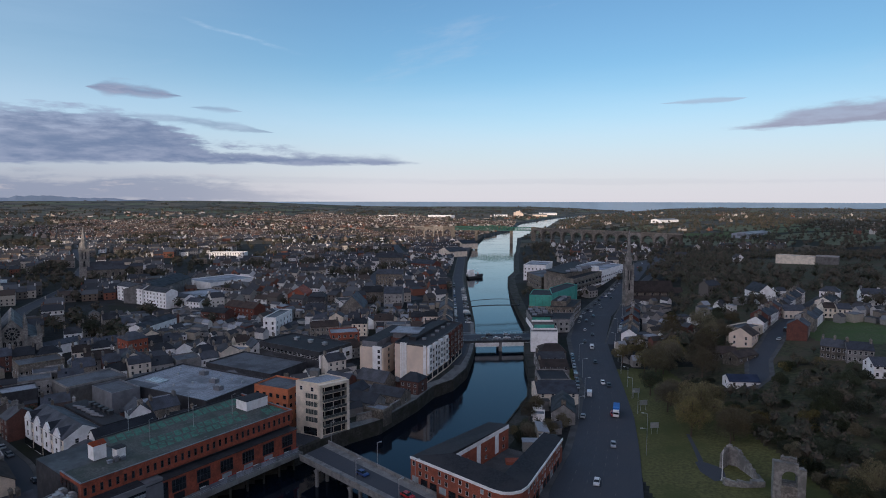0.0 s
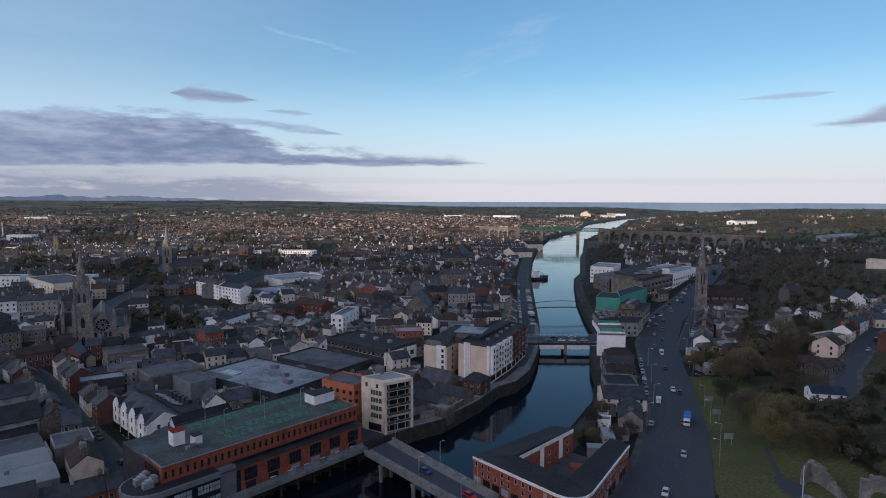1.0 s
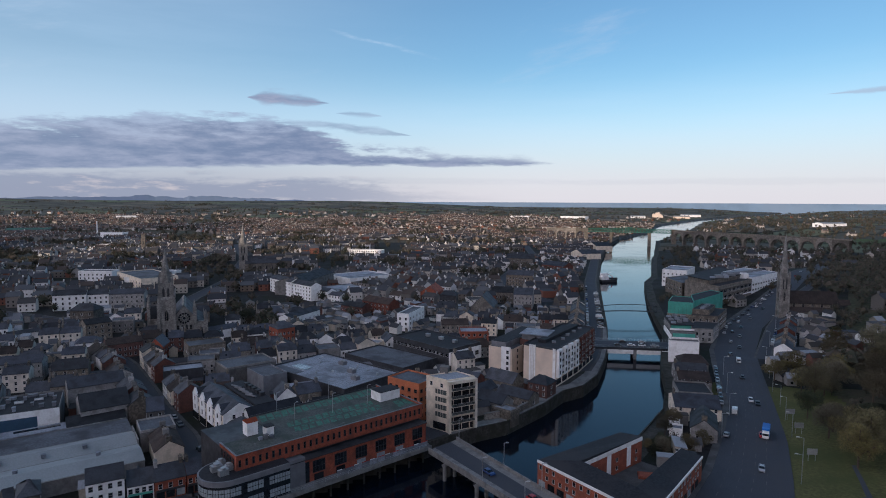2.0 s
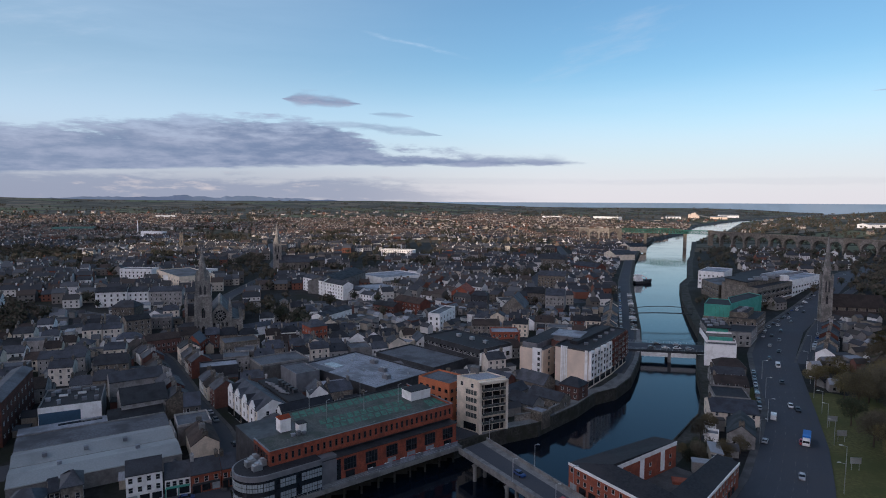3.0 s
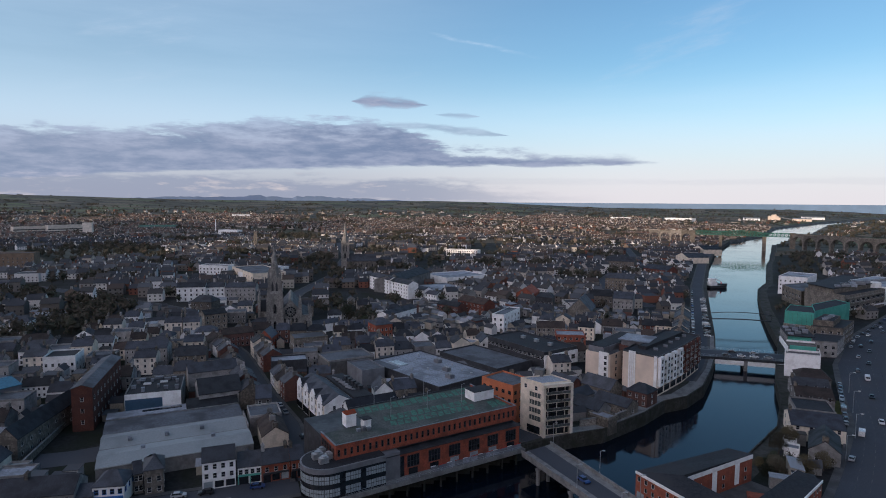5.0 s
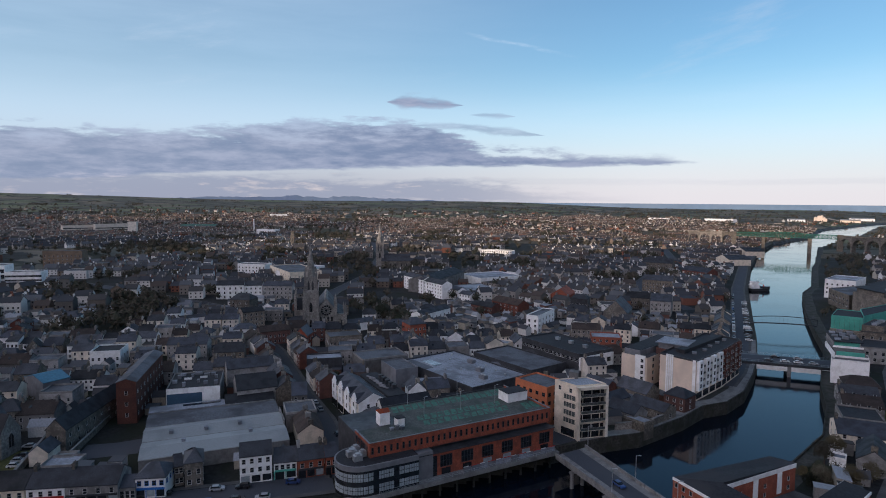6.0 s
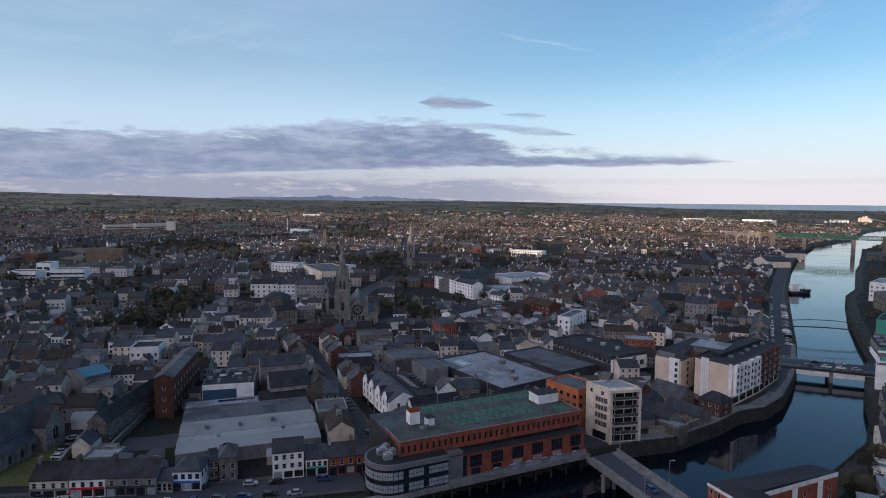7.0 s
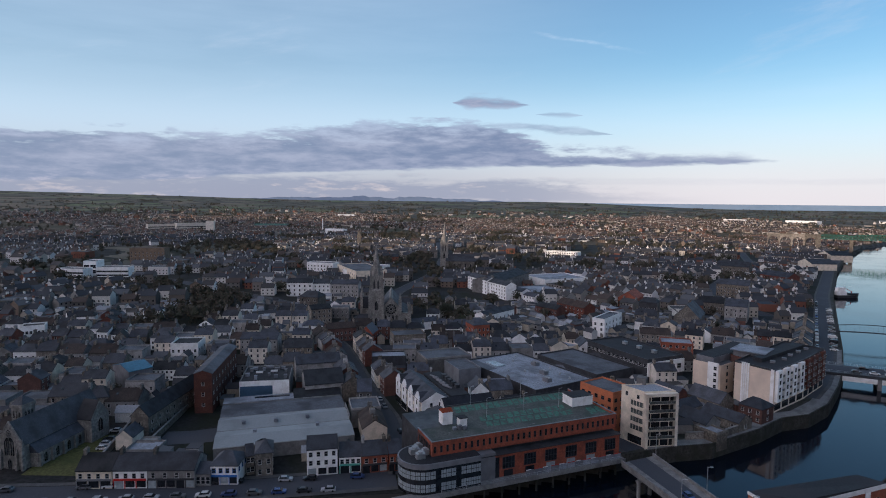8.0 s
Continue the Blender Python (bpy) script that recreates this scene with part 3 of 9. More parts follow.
def body(name, x, y, w, d, deg, h, label, category="building", roof="flat", rise=0.0, wall=WHITE, top=FELT, hip=0.0,
         floors=2, cols=(4, 2), size=(1.0, 1.4), storey=3.0, first=1.6, glass=None, frame_mat=None, chimneys=0, parapet=0.6, base=None, skip=0.0, group="", sides="flr", shop=None):
    """A building on its own: wall, roof, windows one by one, chimneys."""
    claim(x, y, w, d, deg)
    zb = gz(x, y) if base is None else base
    e = thing(name, pose(x, y, zb, 0, 0, deg), label, category, group)
    hw, hd = w / 2, d / 2
    s = Shape()
    if roof == "flat":
        s.box(-hw, hw, -hd, hd, -3, h - 0.3)
        part("wall", s, wall, e)
        r = Shape().box(-hw + 0.3, hw - 0.3, -hd + 0.3, hd - 0.3, h - 0.3, h - 0.05, 0)
        part("roof", r, top, e)
        p = Shape()
        for a in ((-hw, hw, -hd, -hd + 0.3), (-hw, hw, hd - 0.3, hd), (-hw, -hw + 0.3, -hd + 0.3, hd - 0.3), (hw - 0.3, hw, -hd + 0.3, hd - 0.3)):
            p.box(*a, h - 0.3, h - 0.05 + parapet)
        part("parapet", p, wall, e)
    else:
        if hip:
            s.box(-hw, hw, -hd, hd, -3, h)
        else:
            s.gable(-hw, hw, -hd, hd, -3, h, h + rise)
        part("wall", s, wall, e)
        part("roof", Shape().roof(-hw, hw, -hd, hd, h, h + rise, hip), top, e)
        for i in range(chimneys):
            cx = -hw + 0.6 + (w - 1.2) * (i / (chimneys - 1) if chimneys > 1 else 0)
            chimney(e, cx, 0.0, h + rise - 0.9, h + rise + 1.5, random.choice((STONE, GREY, STONE)))
    if shop:
        # shop front: painted fascia, stall riser and plate glass
        part("shop_fascia", Shape().box(-hw + 0.2, hw - 0.2, -hd - 0.25, -hd - 0.01, 2.5, 3.1), shop, e)
        n = max(2, int(w / 2.6))
        for i in range(n):
            u = -hw + w * (i + 0.5) / n
            part("shop_window", Shape().box(u - w / n * 0.4, u + w / n * 0.4, -hd - 0.1, -hd - 0.01, 0.5 if i % 3 else 0.05, 2.45), GLASS_PALE if (i * 5 + int(w)) % 4 == 1 else GLASS_DARK, e)
            part("pilaster", Shape().box(u - w / n * 0.5, u - w / n * 0.42, -hd - 0.18, -hd - 0.01, 0, 2.5), shop, e)
        first, floors = first + storey, floors - 1
    if floors:
        for side in (sides if math.hypot(x, y) < 430 else "f"):
            c = cols[0] if side in "fb" else cols[1]
            if c:
                windows_on(e, side, w, d, first, floors, storey, c, size, glass, frame_mat, skip)
    return e


def roof_box(e, x, y, w, d, z, h, mat=GREY_CLAD, name="plant_unit"):
    s = Shape().box(x - w / 2, x + w / 2, y - d / 2, y + d / 2, z, z + h)
    s.box(x - w / 2 - 0.1, x + w / 2 + 0.1, y - d / 2 - 0.1, y + d / 2 + 0.1, z + h - 0.15, z + h + 0.05)
    return part(name, s, mat, e)


# plain large blocks first
store = body("supermarket", -105.3, 246.3, 52, 32, -27.2, 8, "wide low store with pale grey flat roof", wall=CLADDING, top=FELT_PALE, floors=0)
for ux, uy in ((-4, 9), (9, 3), (18, -3)):
    roof_box(store, ux, uy, 3.4, 2.4, 8.0, 1.5, GREY_CLAD)
    for k in (-1, 0, 1):
        part("fan", Shape().cone(ux + k, uy, 9.5, 10.0, 0.4, 0.4, 8), STEEL, store)
part("skylight", Shape().box(-19, -10, -9, -4, 7.95, 8.35), GLASS_PALE, store, "pale skylight strip")
seams = Shape()
for k in range(23):
    seams.box(-24.5 + k * 2.2, -24.44 + k * 2.2, -15.4, 15.4, 7.952, 7.965)
for v in (-7.5, 0.5, 8.5):
    seams.box(-25.6, 25.6, v, v + 0.08, 7.953, 7.966)
tagged(part("roof_seam", seams, FELT, store, "dark seams of the roof sheets"), kind="stuff")
part("patched_roof", Shape().box(-25, -8, -15.4, -10, 7.955, 8.02), FELT, store, "darker patched corner of the roof")
for ux, uy in ((-20, 10), (-14, 4), (-2, -8), (4, 11), (13, 9), (20, 8), (2, -2)):
    part("roof_vent", Shape().cone(ux, uy, 7.95, 8.7, 0.45, 0.3, 8).cone(ux, uy, 8.7, 8.95, 0.6, 0.2, 8), STEEL, store)

# ---------------------------------------------------------------- landmark buildings near the river
def block(name, pts, h, label, category="building", wall=WHITE, top=FELT, base=5.0, parapet=0.5, edges=(), fascia=None):
    """A flat-roofed building over any outline (anticlockwise, world metres). edges: (edge, floors, columns, size, storey, first, glass)."""
    cx, cy = sum(p[0] for p in pts) / len(pts), sum(p[1] for p in pts) / len(pts)
    rad = max(math.hypot(p[0] - cx, p[1] - cy) for p in pts)
    claim(cx, cy, rad * 1.45, rad * 1.45, 0)
    e = thing(name, pose(cx, cy, base), label, category)
    o = [(x - cx, y - cy) for x, y in pts]
    n = len(o)
    part("wall", Shape().prism(o, -6, h), wall, e)
    inner = []
    for i in range(n):
        x, y = o[i]
        k = 1 - 0.35 / math.hypot(x, y)
        inner.append((x * k, y * k))
    part("roof", Shape().prism(inner, h + 0.002, h + 0.12), top, e)
    p = Shape()
    for i in range(n):
        a, b, c, d = o[i], o[(i + 1) % n], inner[(i + 1) % n], inner[i]
        p.prism([a, b, c, d], h + 0.002, h + parapet)
    part("parapet", p, fascia or wall, e)
    for i, floors, cols, size, storey, first, glass in edges:
        (x0, y0), (x1, y1) = o[i], o[(i + 1) % n]
        turn = math.degrees(math.atan2(y1 - y0, x1 - x0))
        me = window_mesh(size[0], size[1], glass or GLASS_DARK, FRAME)
        for k in range(floors):
            for j in range(cols):
                s = (j + 0.5) / cols
                part("window", me, None, e, at=pose(x0 + (x1 - x0) * s, y0 + (y1 - y0) * s, first + storey * k, 0, 0, turn))
    return e


def lamp_post(e, x, y, z, h):
    s = Shape().beam((x, y, z), (x, y, z + h), 0.09, 0, 6)
    s.beam((x, y, z + h), (x + 0.9, y, z + h + 0.1), 0.05).box(x + 0.7, x + 1.3, y - 0.12, y + 0.12, z + h + 0.05, z + h + 0.2)
    part("lamp_post", s, STEEL, e)


def market_hall():
    """The long terracotta market with a car deck on its roof, over the river wall."""
    claim(-77, 174.9, 84, 44, 53.4)
    e = thing("market_hall", pose(-77, 174.9, 5, 0, 0, 53.4), "long terracotta-clad market hall with green roof car deck", "building")
    part("wall", Shape().box(-33, 33.4, -5.6, 21, -5, 12.6), CLADDING, e)
    up = Shape().box(-33, 33.4, -7.3, -7.0, 8.9, 13.6).box(-33, -32.7, -7.0, 5, 8.9, 13.6).box(33.1, 33.4, -7, 21, 8.9, 13.6).box(-33, 33.4, -7.0, -5.6, 8.6, 8.9)
    part("back_parapet", Shape().box(-17, 33.1, 20.7, 21, 12.6, 13.3), CLADDING, e)
    for a in ((-33.1, 33.5, -7.4, -6.9), (33.0, 33.5, -6.9, 21.0), (-33.1, -32.6, -6.9, 5.0)):
        part("coping", Shape().box(*a, 13.6, 13.72), GREY_CLAD, e)
    part("upper_wall", up, MARKET_RED, e, "terracotta band with slot windows")
    slot = window_mesh(0.62, 1.9, GLASS_DARK, CLADDING)
    for i in range(33):
        part("slot_window", slot, None, e, at=pose(-32 + i * 2.0, -7.3, 11.2))
    for i in range(5):
        part("slot_window", slot, None, e, at=pose(-33, -5.5 + i * 2.2, 11.2, 0, 0, -90))
    part("roof_deck", Shape().box(-32.7, 33.1, -7.0, 5, 12.6, 12.9).box(-17, 33.1, 5, 20.7, 12.6, 12.9), DECK, e, "worn asphalt car deck")
    for x0, x1, y0, y1 in ((-12, 21, -0.6, 3.6), (-16.5, 29, 14.2, 19.8), (-12, 21, 4.4, 8.6), (26, 32.8, -3.0, 3.0)):
        part("painted_bay", Shape().face([(x0, y0, 12.904), (x1, y0, 12.904), (x1 + 1.5, y1, 12.904), (x0 + 1.5, y1, 12.904)]), GREEN_DECK, e, "faded green painted row of parking bays")
        g = Shape()
        n = int((x1 - x0) / 2.5)
        for i in range(n + 1):
            a = x0 + (x1 - x0) * i / n
            g.face([(a, y0, 12.909), (a + 0.5, y0, 12.909), (a + 2.0, y1, 12.909), (a + 1.5, y1, 12.909)])
        tagged(part("bay_line", g, DECK, e, "worn grey strips between parking bays"), kind="stuff")
    for ax, ay, al in ((3, -3.6, 14), (-20, -4.4, -8), (14, -2.6, 10), (-25, -1.5, 70), (6, 11.4, 8)):
        s = Shape().box(-1.6, 0.6, -0.14, 0.14, 12.906, 12.912).solid([(0.6, -0.5, 12.912), (1.6, 0, 12.912), (0.6, 0.5, 12.912)], [(0, 1, 2)])
        part("direction_arrow", s, LINE_PAINT, e, "worn white arrow", at=pose(ax, ay, 0, 0, 0, al))
    # lower storey: shop front in bays
    low = Shape().box(-13, 33.4, -9.2, -5.6, 0, 6.9).box(-13.2, 33.6, -9.5, -5.6, 6.9, 7.25)
    part("lower_wall", low, MARKET_RED, e, "terracotta river front")
    part("ledge", Shape().box(-34, 33.6, -9.7, -5.6, 7.26, 7.5), CLADDING, e)
    for i in range(6):
        x = -8.4 + i * 7.6
        s = Shape().box(x - 2.1, x + 2.1, -9.28, -9.2, 2.6, 6.3)
        pane = part("shop_window", s, GLASS_DARK, e)
        for k in range(5):
            part("mullion", Shape().box(x - 2.1 + k * 1.05 - 0.05, x - 2.1 + k * 1.05 + 0.05, -9.36, -9.28, 2.6, 6.3), CLADDING, pane)
        for k in range(3):
            part("transom", Shape().box(x - 2.1, x + 2.1, -9.40, -9.37, 2.6 + k * 1.8, 2.7 + k * 1.8), CLADDING, pane)
        s = Shape().box(x - 1.6, x + 1.6, -9.26, -9.2, 0.1, 2.1)
        part("shop_front", s, GLASS_PALE if 1 < i < 5 else GLASS_DARK, e)
    part("side_panel", Shape().box(-19, -13, -9.4, -5.6, 0, 8.3), GREY_CLAD, e, "plain grey metal panels")
    part("dark_bay", Shape().box(-13, -11.6, -9.35, -9.2, 0, 6.5), GLASS_DARK, e)
    # glazed drum at the end
    ring = [(-35 + 7.2 * math.cos(radians(a)), -4.5 + 7.2 * math.sin(radians(a))) for a in range(90, 271, 12)]
    foot = ring + [(-19, -11.7), (-19, 2.7)]
    part("drum_core", Shape().prism(foot, 0, 7.7), GLASS_DARK, e, "dark glass wall of the round end")
    grow = lambda k: [(-35 + (x + 35) * k if x < -20 else x, -4.5 + (y + 4.5) * k) for x, y in foot]
    part("drum_ledge", Shape().prism(grow(1.03), 7.7, 9.2), GREY_CLAD, e, "grey metal fascia")
    part("drum_roof", Shape().prism(grow(0.96), 9.2, 9.26), FELT_DARK, e)
    for z0, z1 in ((0.9, 3.1), (4.6, 6.9)):
        for i in range(len(foot) - 2):
            (x0, y0), (x1, y1) = foot[i], foot[i + 1]
            runs = 1 if i < len(ring) - 1 else 10
            for k in range(runs):
                if runs > 1 and k in (1, 5):
                    continue
                a, b = (k + 0.06) / runs, (k + 0.94) / runs
                p0, p1 = (x0 + (x1 - x0) * a, y0 + (y1 - y0) * a), (x0 + (x1 - x0) * b, y0 + (y1 - y0) * b)
                ny, nx = -(p1[0] - p0[0]), (p1[1] - p0[1])
                l = math.hypot(nx, ny)
                nx, ny = nx / l * 0.07, ny / l * 0.07
                s = Shape()
                for u, v in ((0, 0.46), (0.54, 1.0)):
                    for q in (0, 0.53):
                        c0 = (p0[0] + (p1[0] - p0[0]) * q, p0[1] + (p1[1] - p0[1]) * q)
                        c1 = (p0[0] + (p1[0] - p0[0]) * (q + 0.47), p0[1] + (p1[1] - p0[1]) * (q + 0.47))
                        zz0, zz1 = z0 + (z1 - z0) * u, z0 + (z1 - z0) * v
                        s.prism([c0, (c0[0] + nx, c0[1] + ny), (c1[0] + nx, c1[1] + ny), c1][::-1], zz0, zz1)
                part("pale_pane", s, GLASS_PALE, e)
    for x, y, r in ((-36.5, -7, 1.3), (-37, -3.2, 1.5), (-35, -1, 1.2), (-34.3, -5, 1.1)):
        s = Shape().box(x - r, x + r, y - r * 0.7, y + r * 0.7, 9.26, 10.9).cone(x, y, 10.9, 11.4, r * 0.6, r * 0.6, 10)
        part("cooling_unit", s, STEEL, e)
    roof_box(e, 28.5, 8, 8.5, 6, 12.9, 3.2, WHITE, "stair_house")
    roof_box(e, -18.5, 3.6, 2.4, 2.8, 12.9, 2.6, WHITE, "lift_house")
    part("flat_cap", Shape().box(-20, -17, 2.0, 5.2, 15.56, 15.7), FELT_DARK, e)
    part("stair_cap", Shape().box(24.1, 32.9, 4.9, 11.1, 16.16, 16.3), FELT_DARK, e)
    for k in range(3):
        roof_box(e, -22.2 + 1.6 * k, 1.0 - 0.3 * k, 1.1, 0.9, 12.9, 0.8 + 0.5 * (k % 2), GREY_CLAD if k % 2 else FELT_PALE)
    roof_box(e, -22.6, 7.4, 3.4, 3.4, 12.9, 4.0, WHITE, "stair_house")
    part("red_cap", Shape().gable(-24.4, -20.8, 5.6, 9.2, 16.9, 17.0, 17.9), RED_TILE, e)
    for x, y in ((-8, 7), (6, 7), (20, 7), (-8, 20), (12, 20)):
        lamp_post(e, x, y, 12.9, 6.5)
    # works barrier along the walk: pale mesh panels under a red and white rail
    for i in range(12):
        x = -3.5 + i * 3.0
        part("barrier_panel", Shape().box(x, x + 2.8, -11.6, -11.5, 0.2, 1.9), FELT_PALE if i % 3 else GREY_CLAD, e, "pale barrier panel")
        part("barrier_rail", Shape().box(x, x + (2.8 if i % 2 else 1.8), -11.68, -11.6, 1.9, 2.1), RED_PAINT if i % 2 else WHITE, e, "red and white barrier rail")
    # river walk on piles
    s = Shape().box(-46, 33.4, -12.6, -9.2, -0.9, 0.14).box(-66, -33, -22, -12.6, -0.9, 0.14)
    s.box(-46, 33.4, -12.75, -12.6, -1.0, 0.3)
    part("river_walk", s, CONCRETE, e, "concrete walkway on piles")
    for i in range(11):
        part("support_column", Shape().cone(-30 + i * 6, -12.0, -8, -0.9, 0.35, 0.35, 8), QUAY, e)
    for i in range(16):
        x = -32 + i * 4.0
        s = Shape().beam((x, -12.5, 0.3), (x, -12.5, 1.3), 0.05).beam((x, -12.5, 1.3), (x + 4, -12.5, 1.3), 0.04).beam((x, -12.5, 0.8), (x + 4, -12.5, 0.8), 0.03)
        part("railing", s, STEEL, e)


def balcony(e, m, width, depth=1.5):
    s = Shape().box(-width / 2, width / 2, -depth, 0, -0.15, 0.0, 0)
    s.box(-width / 2, width / 2, -depth, -depth + 0.04, 0.08, 0.95, 1)
    for k in range(7):
        x = -width / 2 + width * k / 6
        s.box(x - 0.03, x + 0.03, -depth, -depth + 0.05, 0, 1.05, 2)
    s.box(-width / 2, width / 2, -depth - 0.02, -depth + 0.06, 1.02, 1.1, 2)
    part("balcony", s, [CREAM, GLASS_MID, STEEL], e, at=m)


def quay_flats():
    """The cream corner block by the bridge, with the orange wing behind it."""
    pts = [(-53.2, 211.0), (-44.4, 206.8), (-35.4, 214.2), (-43.4, 219.2)]
    e = block("apartment_block", pts, 19.2, "cream six-storey corner apartment block with glazed balconies", wall=CREAM, top=FELT_PALE, edges=[(0, 1, 2, (1.1, 1.4), 3, 17.2, None)])
    cx, cy = sum(p[0] for p in pts) / 4, sum(p[1] for p in pts) / 4
    o = [(x - cx, y - cy) for x, y in pts]
    turn = math.degrees(math.atan2(o[2][1] - o[1][1], o[2][0] - o[1][0]))
    mx, my = (o[1][0] + o[2][0]) / 2, (o[1][1] + o[2][1]) / 2
    L = math.hypot(o[2][0] - o[1][0], o[2][1] - o[1][1])
    front = pose(mx, my, 0, 0, 0, turn)
    s = Shape().box(-L / 2 + 1.2, L / 2 - 0.6, -0.05, 0.3, 0.4, 5.3).box(-L / 2 + 1.2, L / 2 - 0.6, -0.05, 0.3, 6.4, 18.2)
    part("glazed_front", s, GLASS_DARK, e, at=front)
    for u in (-L / 2 + 0.5, L / 2 - 0.3):
        part("corner_column", Shape().box(u - 0.5, u + 0.5, -1.7, 0.3, 0, 19.2), CREAM, e, at=front)
    part("top_beam", Shape().box(-L / 2, L / 2, -1.7, 0.3, 18.2, 19.25), CREAM, e, at=front)
    for k in range(4):
        balcony(e, front @ pose(0.3, -0.05, 6.6 + 3.0 * k), L - 2.2)
    balcony(e, front @ pose(0.3, -0.05, 3.4), L - 2.2)
    for k in range(6):
        z = 0.6 + 3.05 * k
        for u in (-0.28, 0.02, 0.3):
            part("frame_post", Shape().box(u * L - 0.12, u * L + 0.12, -0.2, 0.0, z, z + 2.6), CREAM, e, at=front)
    tl = math.degrees(math.atan2(o[1][1] - o[0][1], o[1][0] - o[0][0]))
    side = pose((o[0][0] + o[1][0]) / 2, (o[0][1] + o[1][1]) / 2, 0, 0, 0, tl)
    for k in range(4):
        s = Shape().box(-0.6, 4.7, -0.12, 0.1, 5.3 + 2.85 * k, 7.0 + 2.85 * k, 0)
        for u in (-0.5, 0.6, 1.9, 3.1, 4.6):
            s.box(u - 0.05, u + 0.05, -0.18, -0.1, 5.3 + 2.85 * k, 7.0 + 2.85 * k, 1)
        part("window_band", s, [GLASS_MID, CREAM], e, at=side)
    part("ground_glazing", Shape().box(-1.5, 4.3, -0.1, 0.1, 0.5, 3.2), GLASS_DARK, e, at=side)
    roof_box(e, -3.5, 4.5, 3.2, 3.0, 19.3, 2.4, GREY, "lift_house")
    body("apartment_block", -61.5, 223.0, 16, 12.5, -25.1, 14.6, "orange-rendered four-storey apartment wing with flat roof", wall=ORANGE, top=FELT, floors=4, cols=(5, 4), size=(1.3, 1.3), storey=3.2, first=2.4, frame_mat=CLADDING, base=5)


def bend_flats():
    """The long flats that follow the river's bend."""
    pts = [(-22.7, 277.0), (-7.5, 269.3), (2.6, 295.7), (10.3, 322.6), (-6.1, 330.0)]
    e = block("apartment_block", pts, 16.6, "long cream and white riverside apartment block with plain buff gable", wall=BUFF_WARM, top=FELT_DARK, base=5.4, parapet=0.8, fascia=CLADDING)
    cx, cy = sum(p[0] for p in pts) / 5, sum(p[1] for p in pts) / 5
    for u in (-1.4, -0.5, 0.4, 1.3):
        part("ribbed_strip", Shape().box(-0.32, 0.32, -0.35, 0.2, 0, 17.5), WHITE, e, "white upright rib", at=pose(-18.4 + u * 0.89 - cx, 274.9 - u * 0.45 - cy, 0, 0, 0, -27))
    part("corner_strip", Shape().box(-0.7, 0.7, -0.3, 0.2, 3.6, 17.3), WHITE, e, at=pose(-8.3 - cx, 269.8 - cy, 0, 0, 0, -27))
    part("roof_step", Shape().prism([(-16.5 - cx, 284 - cy), (-13.0 - cx, 282 - cy), (2.5 - cx, 322 - cy), (-2.5 - cx, 324 - cy)], 16.6, 18.3), FELT_DARK, e, "raised dark roof strip")
    for ux, uy in ((-9, 284), (-5, 292), (-3, 301), (0, 310), (3, 318), (-12, 290)):
        roof_box(e, ux - cx, uy - cy, 1.8, 1.4, 16.7, 0.9, GREY_CLAD)
    for a, b, n, colour, lbl in ((pts[1], pts[2], 4, WHITE, "white rendered bay"), (pts[2], pts[3], 4, BRICK, "brick-red bay")):
        turn = math.degrees(math.atan2(b[1] - a[1], b[0] - a[0]))
        L = math.hypot(b[0] - a[0], b[1] - a[1])
        for i in range(n):
            f = (i + 0.5) / n
            m = pose(a[0] + (b[0] - a[0]) * f - cx, a[1] + (b[1] - a[1]) * f - cy, 0, 0, 0, turn)
            wd = L / n
            bay = part("bay", Shape().box(-wd * 0.5 + 0.4, wd * 0.12, -1.3, 0.1, 4.2, 16.9), colour, e, lbl, at=m)
            for k in range(4):
                part("window", window_mesh(1.5, 1.7, GLASS_DARK, FRAME), None, bay, at=pose(-wd * 0.19, -1.3, 6.2 + 2.9 * k))
                balcony(e, m @ pose(wd * 0.31, 0, 5.0 + 2.9 * k), wd * 0.34, 1.1)
                part("glazed_door", Shape().box(wd * 0.16, wd * 0.46, -0.06, 0.1, 5.0 + 2.9 * k, 7.2 + 2.9 * k), GLASS_DARK, e, at=m)
            part("shop_front", Shape().box(-wd * 0.4, wd * 0.4, -0.08, 0.1, 0.4, 3.0), GLASS_DARK, e, at=m)
    # wing behind with the curved brick link
    w2 = block("apartment_block", [(-40.5, 286.0), (-28.6, 281.0), (-20.0, 303.0), (-16.0, 322.0), (-27.0, 327.0)], 12.6,
               "buff apartment wing with grey attic storey", wall=BUFF_WARM, top=FELT, base=5.4, edges=[(1, 4, 2, (1.4, 1.6), 3.0, 2.4, None)])
    part("attic", Shape().prism([(-13.0, -16.5), (-5.5, -19.8), (2.5, 0.0), (6.5, 17.0), (-1.5, 20.5)], 12.7, 15.4), GREY_CLAD, w2, "grey clad attic storey")
    part("attic_roof", Shape().prism([(-12.6, -16.2), (-5.6, -19.2), (2.2, 0.2), (6.2, 16.6), (-1.5, 20.0)], 15.404, 15.55), FELT_DARK, w2)
    stair = part("stair_strip", Shape().box(-2.6, 2.2, -0.45, 0.4, 0, 13.8), WHITE, w2, "white stair bay", at=pose(-31.4 + 26.4, 282.1 - 303.8, 0, 0, 0, -22.8))
    for k in range(4):
        part("window", window_mesh(1.3, 1.5, GLASS_DARK, FRAME), None, stair, at=pose(0.9, -0.45, 3.4 + 2.7 * k))
